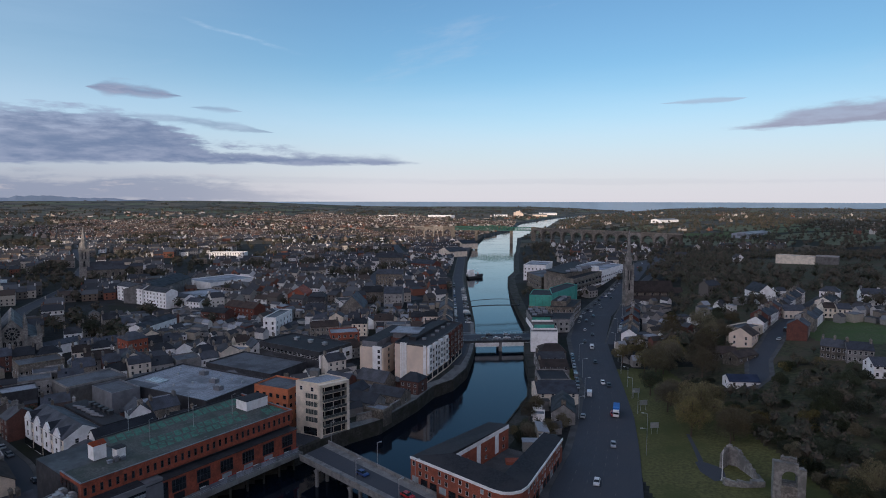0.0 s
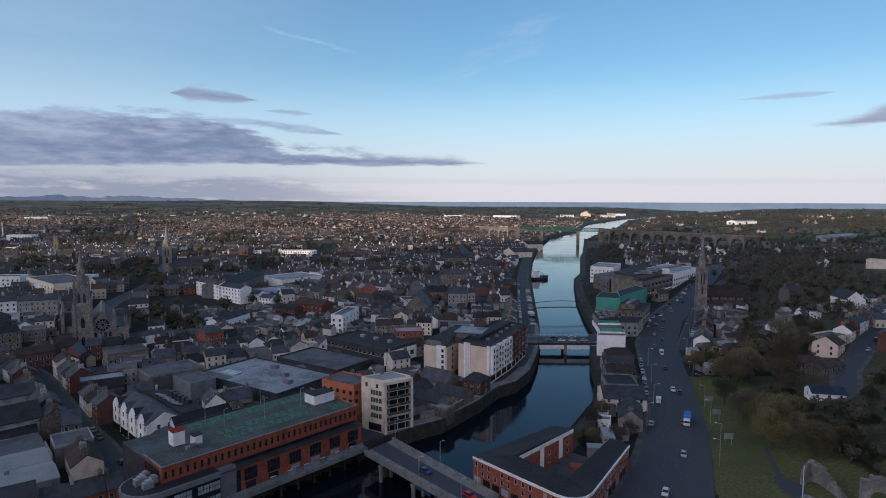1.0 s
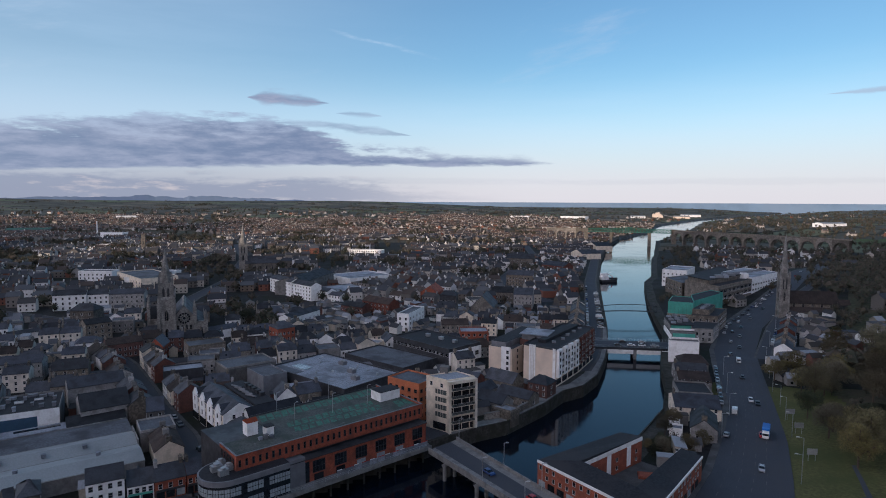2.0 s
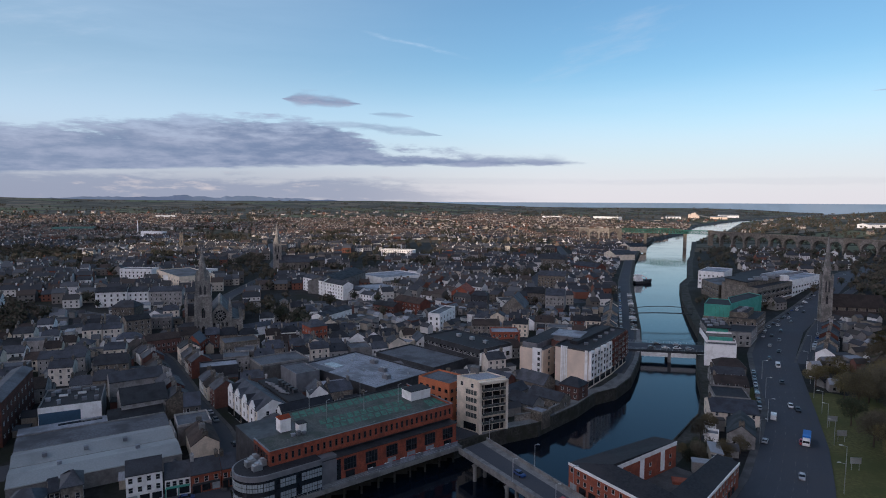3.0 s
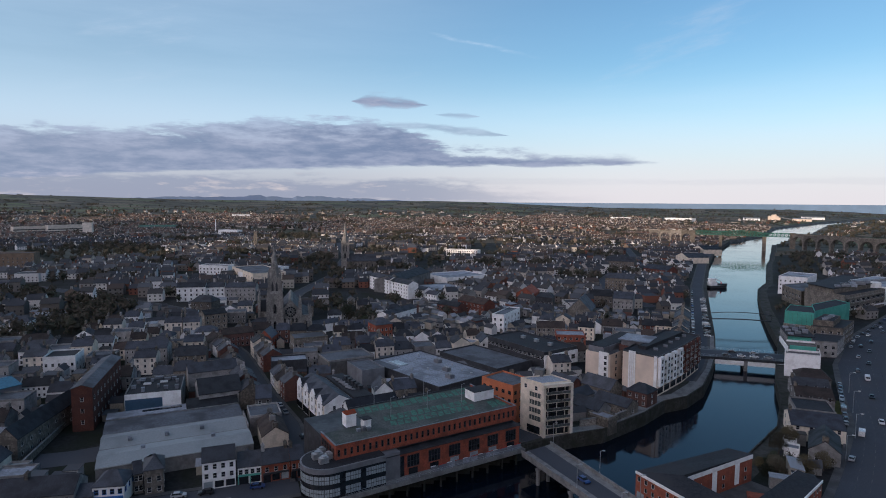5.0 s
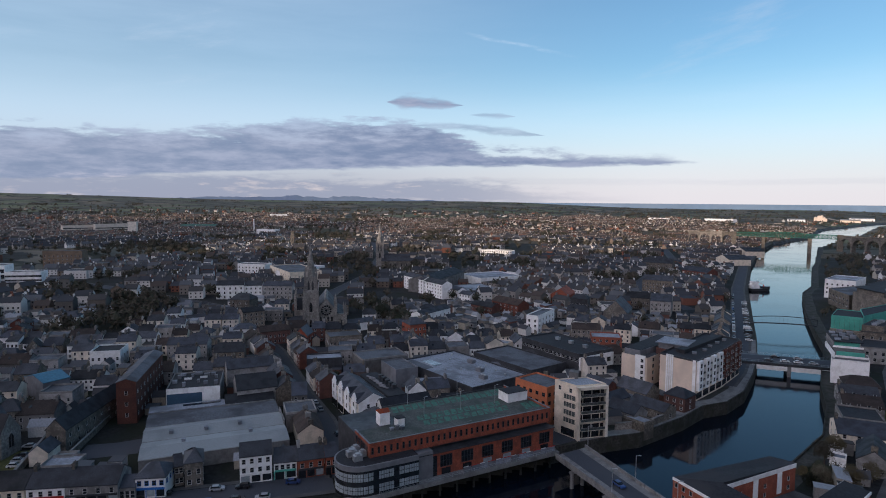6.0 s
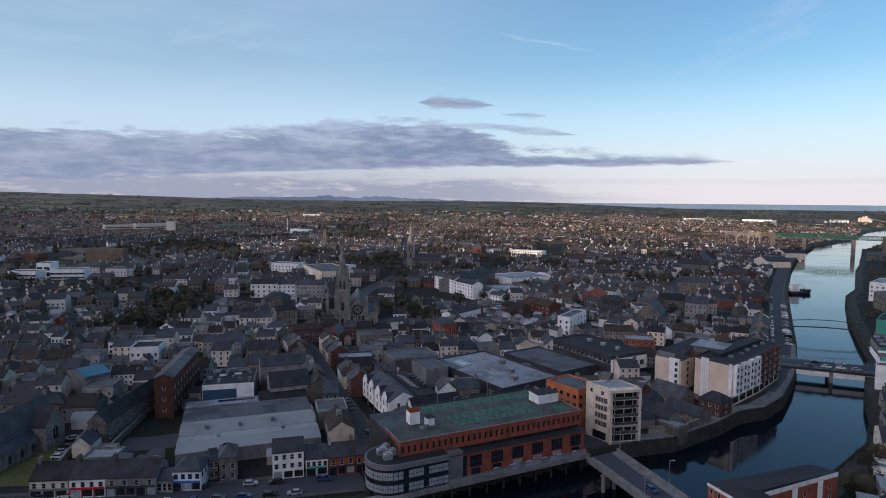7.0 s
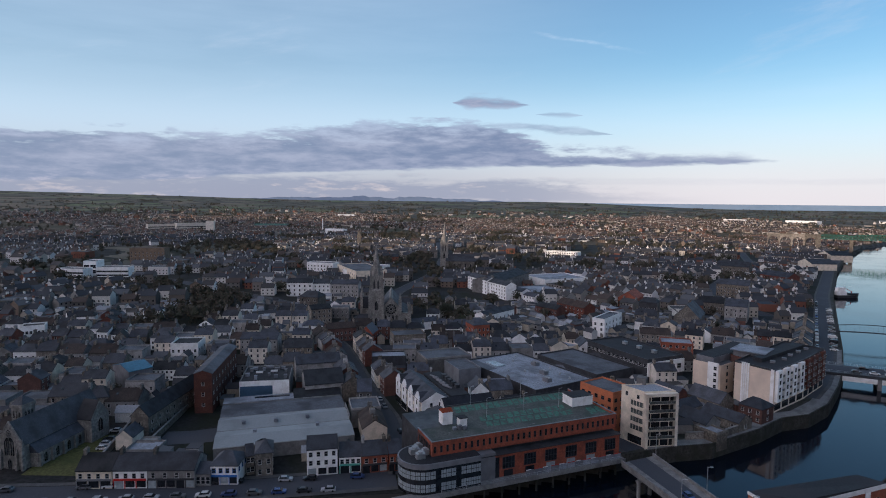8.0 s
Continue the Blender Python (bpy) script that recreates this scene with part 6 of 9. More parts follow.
front("terrace_house", -281.6, 217.5, 15.4, 9, 34.7, 6, "white terrace house with slate roof", wall=WHITE, roof="gable", top=SLATE, rise=2.8, cols=(5, 1), chimneys=2)
front("town_house", -317.7, 173.5, 5.9, 9, 28.3, 10, "tall white town house with slates", wall=WHITE, roof="gable", top=SLATE, rise=2.2, floors=3, cols=(3, 2), chimneys=1)
front("town_house", -313.6, 177.2, 5.4, 9, 28.3, 8.5, "white town house with slate roof", wall=WHITE, roof="gable", top=SLATE, rise=2.2, floors=3, cols=(3, 2), storey=2.6, chimneys=1)
front("stone_house", -304.5, 175.7, 6.1, 9, 52.0, 8, "brown stone house with steep slate roof", wall=STONE, roof="gable", deep=True, top=SLATE, rise=3.6, cols=(2, 2))
front("white_house", -372.3, 191.9, 13.1, 9, 49.2, 7.5, "white two-storey house with slate hipped roof", wall=WHITE, roof="hip", hip=3.0, top=SLATE, rise=2.6, cols=(6, 2), chimneys=2)
front("small_house", -264.7, 245.9, 7.5, 8, 28.4, 5, "small pale yellow house with hipped roof", wall=CREAM, roof="hip", top=SLATE, rise=2.0, hip=2.5, cols=(3, 2), storey=2.4)
front("grey_mill", -243.6, 214.4, 19.4, 10, 32.7, 8.5, "grey rendered mill building with small windows", wall=GREY, roof="gable", top=SLATE, rise=2.6, floors=3, cols=(8, 2), storey=2.6, size=(0.7, 1.0))
claim(-190, 103, 36, 18, 33)
claim(-196, 130, 26, 40, 38)
front("cream_store", -192.3, 110.8, 5.6, 8, 33.0, 4.4, "small cream gabled store in the yard", wall=CREAM, roof="gable", deep=True, top=SLATE, rise=2.4, floors=0)
front("flat_store", -179.5, 108.6, 10.0, 8, 33.0, 3.4, "flat store with pale sheet roof", wall=GREY, top=FELT_PALE, floors=0)
front("flat_store", -184.5, 113.5, 6.0, 5, 33.0, 3.0, "flat store with grey sheet roof", wall=GREY, top=SHEET, floors=0)
whole("churchyard", Shape().face([(-201, 83.5, 5.10), (-185, 93.0, 5.10), (-212, 125, 5.10), (-222, 114, 5.10)]), GRASS, "grass of the churchyard", "grass", kind="structure")
whole("yard_paving", Shape().face([(-187, 118, 5.11), (-173, 131, 5.11), (-193, 156, 5.11), (-207, 146, 5.11)]), ASPHALT, "open asphalt yard beside the warehouse", "paving", kind="structure")
for (xa, ya), (xb, yb) in (((-183.6, 95.0), (-213, 127)), ((-188, 117), (-208, 146))):
    e = thing("yard_wall", pose((xa + xb) / 2, (ya + yb) / 2, 5, 0, 0, math.degrees(math.atan2(yb - ya, xb - xa))), "long old stone yard wall", "wall")
    L = math.dist((xa, ya), (xb, yb))
    part("wall", Shape().box(-L / 2, L / 2, -0.3, 0.3, -1, 2.3), STONE, e)
    part("coping", Shape().box(-L / 2, L / 2, -0.38, 0.38, 2.3, 2.48), CONCRETE, e)
front("terrace_shop", -173.4, 90.6, 10.2, 10, 33.3, 5.6, "cream terrace shop with slate roof", wall=CREAM, roof="gable", top=SLATE, rise=3.2, cols=(4, 1), storey=2.7, first=1.2, chimneys=1, shop=GREY_CLAD)
front("terrace_shop", -164.8, 96.3, 9.7, 10, 33.3, 5.6, "white terrace shop with red shopfront", wall=WHITE, roof="gable", top=SLATE, rise=3.2, cols=(4, 1), storey=2.7, first=1.2, chimneys=1, shop=RED_PAINT)
front("terrace_shop", -155.0, 102.8, 13.7, 10, 33.0, 5.6, "grey stone terrace house with slate roof", wall=GREY, roof="gable", top=SLATE, rise=3.2, cols=(4, 1), storey=2.7, first=1.2, chimneys=1, shop=CLADDING)
front("pub", -143.6, 112.4, 8.0, 9, 32.2, 6, "white pub with blue trim and slate roof", wall=WHITE, roof="hip", hip=3.0, top=SLATE, rise=2.6, cols=(4, 3), storey=2.8, frame_mat=BLUE_PAINT, shop=BLUE_PAINT)
front("annexe", -148.1, 108.5, 4.3, 7, 32.2, 4, "low pub annexe with tall windows", wall=GREY, roof="gable", top=SLATE, rise=2.0, floors=1, cols=(3, 1), size=(1.1, 2.0), first=1.8)
front("brown_house", -137.8, 122.5, 5.0, 9, 46.6, 7.5, "brown stone house with hipped slate roof", wall=STONE, roof="hip", hip=3.0, top=SLATE, rise=2.6, cols=(2, 2))
front("brown_house", -142.3, 121.1, 2.3, 8, 52.7, 6, "brown stone annexe with slate roof", wall=STONE, roof="gable", top=SLATE, rise=2.2, cols=(2, 1))
front("white_shop", -123.3, 132.5, 9.2, 9, 42.7, 8.4, "white three-storey shop with slate roof", wall=WHITE, roof="gable", top=SLATE, rise=2.6, floors=3, cols=(4, 2), storey=2.7, first=1.4, shop=WHITE)
front("small_shop", -117.0, 138.2, 6.7, 9, 39.2, 5.4, "pale green and white pair of shops", wall=WHITE, roof="gable", top=SLATE, rise=2.8, cols=(4, 1), storey=2.6, first=1.2, shop=TEAL)
front("orange_shop", -110.7, 142.5, 7.9, 9, 44.3, 5.8, "orange-fronted shop with slate roof", wall=COURT_BRICK, roof="gable", top=SLATE, rise=2.8, cols=(3, 1), storey=2.7, first=1.3, chimneys=2, shop=CLADDING)
front("orange_shop", -106.0, 146.5, 3.7, 9, 45.2, 6, "orange corner shop with brick chimney", wall=COURT_BRICK, roof="gable", top=SLATE, rise=2.6, cols=(2, 2), storey=2.7, first=1.3, chimneys=1, shop=CLADDING)
front("corner_house", -146.5, 181.9, 5.8, 11, 39.6, 8.5, "grey gabled town house with white windows", wall=GREY, roof="gable", top=SLATE, rise=3.4, floors=3, cols=(2, 2), storey=2.6, shop=CLADDING)
front("slate_hall", -167.1, 181.6, 16.0, 17, 49.2, 8, "broad hall with dark slate roof", wall=GREY, roof="gable", top=SLATE, rise=4, floors=0)
front("slate_hall", -187.7, 199.9, 20.2, 11, 49.2, 9, "second hall bay with slate roof", wall=GREY, roof="gable", top=SLATE, rise=3, floors=0)
front("white_house", -108.0, 207.6, 7.0, 10, 37.6, 8.6, "white gabled house behind the market", wall=WHITE, roof="gable", deep=True, top=SLATE, rise=3.2, cols=(2, 2), chimneys=1, base=5)
front("brown_house", -101.6, 214.0, 9.5, 9, 44.0, 8.4, "brown stone house with slate roof behind the market", wall=STONE, roof="gable", top=SLATE, rise=2.8, cols=(4, 1), chimneys=2, base=5)
front("lean_to_store", -108.5, 224.0, 18, 8, 37.0, 6.6, "low store with blue-grey sheet roof", wall=GREY_CLAD, roof="gable", top=FELT_PALE, rise=1.4, floors=0, base=5)
front("store", -168.6, 228.1, 16.4, 10, 38.3, 8, "flat-roofed store with dark front", wall=CLADDING, top=FELT_PALE, floors=0)
front("store", -142.4, 240.9, 22.9, 16, 51.6, 9, "store with flat pink-grey roof", wall=GREY, top=FELT, floors=0)
front("store", -124.8, 229.6, 10.9, 17, 53.4, 9, "flat-roofed store with dark metal wall", wall=GREY_CLAD, top=FELT, floors=0)
front("stone_hall", -182.0, 265.7, 17.8, 14, 45.5, 9, "long stone civic hall with flat felt roof", wall=STONE, top=FELT, floors=2, cols=(9, 3), storey=3.8)
front("red_house", -208.4, 260.5, 7.1, 12, 21.4, 7.5, "red gabled house with grey roof", wall=MARKET_RED, roof="gable", deep=True, top=FELT, rise=4, cols=(2, 3))
front("brick_terrace", -227.2, 261.4, 17.0, 9, 52.2, 7.5, "red-brick terrace with white arched windows", wall=BRICK, roof="gable", top=SLATE_BROWN, rise=2.6, cols=(7, 2), chimneys=2)
front("white_house", -245.3, 256.6, 11.5, 9, 41.2, 7.5, "white three-bay house with hipped slate roof", wall=WHITE, roof="hip", hip=3.0, top=SLATE, rise=2.4, cols=(3, 2))
front("white_store", -203.0, 314.7, 19.7, 9, 62.4, 5, "low white store with slate lean-to", wall=WHITE, roof="gable", top=SLATE, rise=1.8, floors=0)
front("brick_house", -158.4, 304.9, 10.3, 12, 51.7, 11, "tall orange-brick house with hipped roof and chimneys", wall=COURT_BRICK, roof="hip", hip=3.5, top=SLATE, rise=3, floors=3, cols=(4, 3), storey=3.2, chimneys=2)
front("white_flats", -172.1, 358.3, 33.0, 9, 80.7, 8, "white rendered flats with stepped roof", wall=WHITE, roof="gable", top=SLATE, rise=2.0, floors=2, cols=(7, 3), storey=3.0, size=(0.9, 1.1))
front("brick_range", -156.0, 399.1, 20.6, 9, -20.9, 7, "dark red brick range with white trim", wall=BRICK, roof="gable", top=SLATE, rise=2.4, cols=(8, 2))
front("brick_terrace", -140.6, 406.3, 27.8, 11, -28.3, 9.5, "red-brick gabled terrace with brown slates", wall=BRICK, roof="gable", top=SLATE_BROWN, rise=3.2, floors=3, cols=(7, 2), chimneys=3)
front("white_flats", -101.6, 377.1, 29.4, 8, 84.6, 11, "modern white flats with square windows", wall=WHITE, top=FELT, floors=3, cols=(5, 2), storey=3.2, size=(1.2, 1.6), sides="flr")
front("gabled_store", -97.7, 310.4, 6.8, 14, 30.7, 6, "white gabled store with slate roof", wall=WHITE, roof="gable", deep=True, top=SLATE, rise=3, cols=(2, 3))
front("cream_store", -110.0, 306.9, 11.7, 8, -9.5, 5.5, "low cream flat-roofed store building", wall=CREAM, top=FELT_PALE, floors=1, cols=(3, 2))
front("store", -95.0, 269.9, 41.1, 24, -27.8, 6.4, "long dark-clad store wing with felt roof", wall=CLADDING, top=FELT, floors=0)
front("friary_church", -64.0, 414.9, 15.9, 26, 0.4, 8.5, "stone chapel with steep slate roof and lancets", wall=STONE, roof="gable", deep=True, top=SLATE, rise=8, floors=0)
front("red_hall", -118.2, 477.3, 14.6, 24, 0.5, 7, "hall with red tiled gable", wall=COURT_BRICK, roof="gable", deep=True, top=RED_TILE, rise=5, floors=1, cols=(2, 4))
front("mansard_house", -97.7, 455.9, 13.1, 11, 0.5, 9, "dark mansard house with lit dormers", wall=CLADDING, roof="hip", hip=3.0, top=SLATE, rise=3, cols=(6, 2))
front("stone_range", -57.8, 483.6, 17.6, 11, 0.5, 9, "long stone range with slate roof", wall=STONE, roof="gable", top=SLATE, rise=4, floors=2, cols=(6, 2), storey=3.4, chimneys=2)
front("stone_range", -39.1, 462.8, 14.6, 20, 0.5, 11, "grey warehouse with slate roof", wall=GREY, roof="gable", top=SLATE, rise=4, floors=3, cols=(5, 3), storey=3.2)
front("brown_flats", -55.4, 332.6, 16.2, 13, 15.6, 9, "orange and cream flats with pale roof", wall=COURT_BRICK, top=FELT_PALE, floors=3, cols=(5, 2), storey=2.9, size=(1.3, 1.3))
front("stone_terrace", -72.5, 361.5, 17.1, 9, 16.9, 6.5, "stone terrace with brown slates", wall=STONE, roof="gable", top=SLATE_BROWN, rise=3, cols=(6, 1), chimneys=3)
front("tall_terrace", -247.1, 465.7, 36.7, 10, -34.3, 12, "tall white terrace glowing in late light", wall=WHITE, roof="gable", top=SLATE, rise=2.6, floors=4, cols=(7, 3), storey=2.8, chimneys=2)
front("tall_terrace", -219.7, 449.2, 29.5, 10, -31.9, 12, "tall white terrace with red door bays", wall=WHITE, roof="gable", top=SLATE, rise=2.6, floors=4, cols=(7, 2), storey=2.8, chimneys=2)
front("white_terrace", -203.4, 449.3, 20.8, 9, -28.4, 8, "lower white terrace with slate roof", wall=WHITE, roof="gable", top=SLATE, rise=2.2, floors=2, cols=(6, 2), chimneys=1)
front("white_house", -187.6, 442.5, 13.3, 8, -24.1, 6, "small white house beside trees", wall=WHITE, roof="gable", top=SLATE, rise=2.2, cols=(4, 2))
front("slate_warehouse", -226.1, 498.1, 74.9, 24, 92.0, 11, "large blue-slated warehouse roof", wall=GREY, roof="gable", top=SLATE, rise=4, floors=0)
front("pale_store", -184.4, 473.9, 39.0, 36, 52.4, 5, "store with wide pale flat roof", wall=GREY, top=FELT_PALE, floors=0)
front("pale_store", -193.2, 547.5, 48.3, 40, 54.1, 7, "low store cluster with pale roofs", wall=WHITE, top=FELT_PALE, floors=1, cols=(8, 2))
front("hospital", -285.5, 784.4, 46.6, 14, 1.8, 9, "long white hospital block in evening sun", wall=WHITE, top=FELT, floors=3, cols=(14, 3), storey=3, size=(1.4, 1.6))
front("convent", -375.8, 439.5, 65.9, 30, -34.0, 12, "cream institution with sunlit gable end", wall=CREAM, top=FELT, floors=3, cols=(9, 6), storey=3.4, size=(1.1, 1.8))
front("convent", -364.3, 467.5, 57.6, 16, 92.5, 10, "white institution wing with flat roof", wall=WHITE, top=FELT_PALE, floors=2, cols=(8, 4), storey=3.6)
front("convent", -425.7, 456.6, 30.0, 14, 14.0, 11, "white patterned institution block", wall=WHITE, top=FELT, floors=3, cols=(8, 3), storey=3.2, size=(1.2, 1.5))
def abbey_tower():
    """The lone square tower left of an old friary."""
    x, y = -581.6, 711.1
    e = thing("stone_tower", pose(x, y, gz(x, y), 0, 0, 30), "lone tall square tower of a ruined friary", "tower")
    part("tower", Shape().box(-2.6, 2.6, -2.6, 2.6, -2, 22), STONE, e)
    part("belfry", Shape().box(-2.2, 2.2, -2.2, 2.2, 22, 27), STONE, e)
    for a, b in ((-1, -1), (1, -1), (1, 1), (-1, 1)):
        part("merlon", Shape().box(a * 1.6 - 0.6, a * 1.6 + 0.6, b * 1.6 - 0.6, b * 1.6 + 0.6, 27, 28.4), STONE, e)
    part("lancet", lancet(1.4, 4.5), None, e, at=pose(0, -2.62, 14))


abbey_tower()
mast_z = gz(-914, 991)
radio_mast = thing("mast", pose(-914, 991, mast_z), "tall slim white mast among the far roofs", "mast")
part("pole", Shape().cone(0, 0, -1, 31, 1.3, 0.9, 8), WHITE, radio_mast)
part("foot", Shape().box(-3, 3, -3, 3, -1, 3), CONCRETE, radio_mast)
front("works", -856.0, 962.0, 46.0, 16, 5.0, 11, "white factory block below the mast", wall=WHITE, top=SHEET, floors=2, cols=(9, 2), storey=4.2)
front("works", -1115.0, 1023.0, 78.0, 40, 34.0, 8, "long works with dull green sheet roof", wall=GREY_CLAD, roof="gable", top=GREEN_DECK, rise=3, floors=0)
front("white_store", -302.5, 277.4, 24.0, 6, 63.6, 3.8, "long low white store behind gardens", wall=WHITE, roof="gable", top=SLATE, rise=1.4, floors=0)
front("georgian_house", -346.4, 347.9, 20.7, 11, 34.4, 11, "white georgian building with small windows", wall=WHITE, roof="gable", top=SLATE, rise=3, floors=3, cols=(5, 2), storey=3.4, size=(1.1, 1.7), chimneys=2)
front("georgian_house", -333.5, 359.5, 13.6, 11, 34.4, 10.5, "pale georgian building with balcony", wall=WHITE, roof="gable", top=SLATE, rise=3, floors=3, cols=(4, 2), storey=3.2, chimneys=2)
front("georgian_house", -316.9, 368.3, 22.9, 11, 26.2, 10.5, "grey georgian range with slate roof", wall=GREY, roof="gable", top=SLATE, rise=3, floors=3, cols=(7, 2), storey=3.2, chimneys=2)
front("stone_block", -300.9, 310.8, 14.5, 12, 14.1, 10, "tall square stone house with slate roof", wall=STONE, roof="hip", hip=3.0, top=SLATE, rise=3.5, floors=3, cols=(3, 2))
front("stone_block", -266.3, 287.0, 13.6, 11, 59.9, 9.5, "stone house with flat slate roof", wall=STONE, roof="gable", top=SLATE, rise=2.2, floors=3, cols=(4, 2), storey=3)
front("college", -588.8, 293.8, 26.4, 14, 25.1, 9, "white horizontal-banded college wing", wall=WHITE, top=FELT, floors=2, cols=(5, 2), storey=3.8, size=(6.0, 1.6))
front("college", -594.6, 315.6, 12.2, 16, 35.4, 14, "white college entrance tower with blue glazing", wall=WHITE, top=FELT, floors=2, cols=(2, 2), storey=5, size=(5.0, 3.4), first=4)
front("college", -568.2, 322.5, 28.9, 14, 35.1, 9, "white horizontal-banded college wing", wall=WHITE, top=FELT, floors=2, cols=(6, 2), storey=3.8, size=(6.0, 1.6))
front("old_barracks", -650.7, 410.6, 39.1, 16, 36.3, 17.5, "large brown stone block with small windows", wall=BARRACK_STONE, top=SLATE, floors=4, cols=(9, 4), storey=3.6, size=(1.0, 1.5))
front("slab_block", -1186.2, 785.7, 57.2, 18, 71.5, 16, "long pale concrete hospital slab", wall=CREAM, top=FELT, floors=3, cols=(12, 2), storey=4.5, size=(6.0, 2.0))
front("slab_block", -1153.7, 833.7, 61.3, 18, 71.7, 18, "long pale concrete hospital slab", wall=CREAM, top=FELT, floors=3, cols=(12, 2), storey=4.5, size=(6.0, 2.0))
front("slab_block", -1065.5, 813.2, 15.6, 18, 42.9, 26, "plain pale concrete stair tower", wall=CREAM, top=FELT, floors=0)
front("white_house", -376.3, 190.5, 8.9, 10, 69.7, 7, "white gabled house behind trees", wall=WHITE, roof="gable", top=SLATE, rise=3, cols=(4, 2), chimneys=1)
front("white_school", -367.3, 162.4, 11.4, 9, 56.4, 8, "white two-storey schoolhouse with big windows", wall=WHITE, top=SLATE, floors=2, cols=(6, 2), size=(1.3, 1.6))
front("quay_flats", -52.9, 584.0, 26.8, 14, -6.5, 11, "brown stone quay warehouse with gables", wall=STONE, roof="gable", top=SLATE, rise=4, floors=3, cols=(9, 2), storey=3, chimneys=1)
front("quay_warehouse", -68.7, 748.9, 34.4, 18, -6.6, 11, "big brown stone warehouse near the quay", wall=STONE, roof="gable", top=SLATE, rise=5, floors=3, cols=(8, 2), storey=3)
front("quay_warehouse", -25.1, 689.6, 32.9, 16, -37.8, 10, "stone warehouse with brick patches", wall=BRICK, roof="gable", top=SLATE, rise=4, floors=3, cols=(8, 3), storey=3)
front("quay_shed", 1.5, 884.0, 34.0, 30, -62.9, 8, "pale gabled shed on the quayside", wall=CREAM, roof="gable", deep=True, top=SLATE, rise=5, floors=0)
front("quay_shed", 26.2, 1056.0, 38.0, 30, -65.1, 7, "pale gabled shed on the quayside", wall=CREAM, roof="gable", deep=True, top=SLATE, rise=5, floors=0)
claim(186, 284, 22, 22, 40)
front("pink_house", 153.8, 303.7, 11.2, 11, -42.9, 6, "pink rendered house with dark slate roof", wall=BUFF_WARM, roof="gable", deep=True, top=SLATE_BROWN, rise=3.6, cols=(2, 3), storey=2.8)
front("cream_house", 166.4, 315.1, 18.5, 10, 32.9, 6, "cream flat-fronted house with felt roof", wall=CREAM, top=FELT, cols=(3, 2), storey=2.8)
front("bungalow", 139.1, 290.3, 12.6, 9, -14.6, 3.2, "low bungalow with brown tiled roof", wall=STONE, roof="gable", top=SLATE_BROWN, rise=2.6, floors=1, cols=(6, 1), first=1.6)
front("bungalow", 146.9, 281.7, 15.4, 8, 28.6, 3, "brown tiled garage and porch", wall=STONE, roof="gable", top=SLATE_BROWN, rise=2.2, floors=1, cols=(3, 1), first=1.5)
front("blue_garage", 129.2, 249.6, 12.8, 8, -5.9, 2.5, "low white building with dark blue roof", wall=WHITE, roof="gable", top=NAVY_ROOF, rise=2.0, floors=1, cols=(3, 1), first=1.3)
front("stone_terrace", 174.6, 261.9, 10.2, 9, -36.6, 6, "stone terrace with blue slates and tall chimneys", wall=STONE, roof="gable", top=SLATE, rise=2.6, cols=(5, 2), chimneys=3)
front("stone_terrace", 181.4, 254.3, 9.9, 9, -22.9, 6, "stone terrace end with slate roof", wall=GREY, roof="gable", top=SLATE, rise=2.6, cols=(5, 2), chimneys=2)
front("white_cottage", 175.6, 232.0, 8.0, 9, -11.3, 5, "white cottage with slate roof among trees", wall=WHITE, roof="gable", top=SLATE, rise=2.6, cols=(3, 2))
front("cream_terrace", 232.0, 352.8, 7.2, 9, -14.6, 6, "cream terrace with brown roof", wall=CREAM, roof="gable", top=SLATE_BROWN, rise=2.6, cols=(3, 1), chimneys=1)
front("cream_terrace", 237.8, 348.7, 7.4, 9, -13.8, 6, "cream terrace house with slate roof", wall=CREAM, roof="gable", top=SLATE, rise=2.6, cols=(3, 1), chimneys=1)
front("yellow_shop", 210.0, 350.9, 13.5, 10, 0.4, 5, "ochre shop with slate roof", wall=CREAM, roof="gable", top=SLATE, rise=2.6, floors=1, cols=(5, 2), chimneys=1)
front("meeting_house", 219.8, 400.7, 11.9, 18, 0.5, 8, "white gabled meeting house with slate roof", wall=WHITE, roof="gable", deep=True, top=SLATE, rise=5, floors=1, cols=(2, 4), size=(1.2, 2.6), first=4)
front("white_house", 237.2, 413.9, 6.8, 8, 0.5, 7, "white house beside the meeting house", wall=WHITE, roof="gable", top=SLATE, rise=2, cols=(2, 2))
front("white_house", 266.1, 407.2, 11.5, 10, -40.3, 7, "white house with dark hipped roof", wall=WHITE, roof="hip", hip=3.0, top=SLATE, rise=3, cols=(4, 2), chimneys=1)
front("white_house", 282.3, 387.1, 13.4, 10, -19.8, 8, "white house on the hill with slate roof", wall=WHITE, roof="gable", top=SLATE, rise=3, cols=(4, 2), chimneys=1)
front("works", 368.7, 622.3, 36.0, 14, -42.5, 8, "long cream and brick works building", wall=CREAM, top=SHEET, floors=0)
front("works", 392.5, 606.4, 19.9, 14, -35.9, 8, "long grey-green works building", wall=GREY, top=SHEET, floors=0)
front("works", 660.0, 1240.0, 110.0, 34, 40.0, 7, "white industrial sheds in low light", wall=FELT_PALE, roof="gable", top=SHEET, rise=3, floors=0)
front("works", 640.0, 1690.0, 80.0, 30, 30.0, 7, "white metal industrial shed far off", wall=WHITE, roof="gable", top=SHEET, rise=3, floors=0)
front("works", -220.0, 2363.7, 71.5, 30, -9.5, 9, "long bright industrial shed on the plain", wall=WHITE, top=SHEET, floors=0)
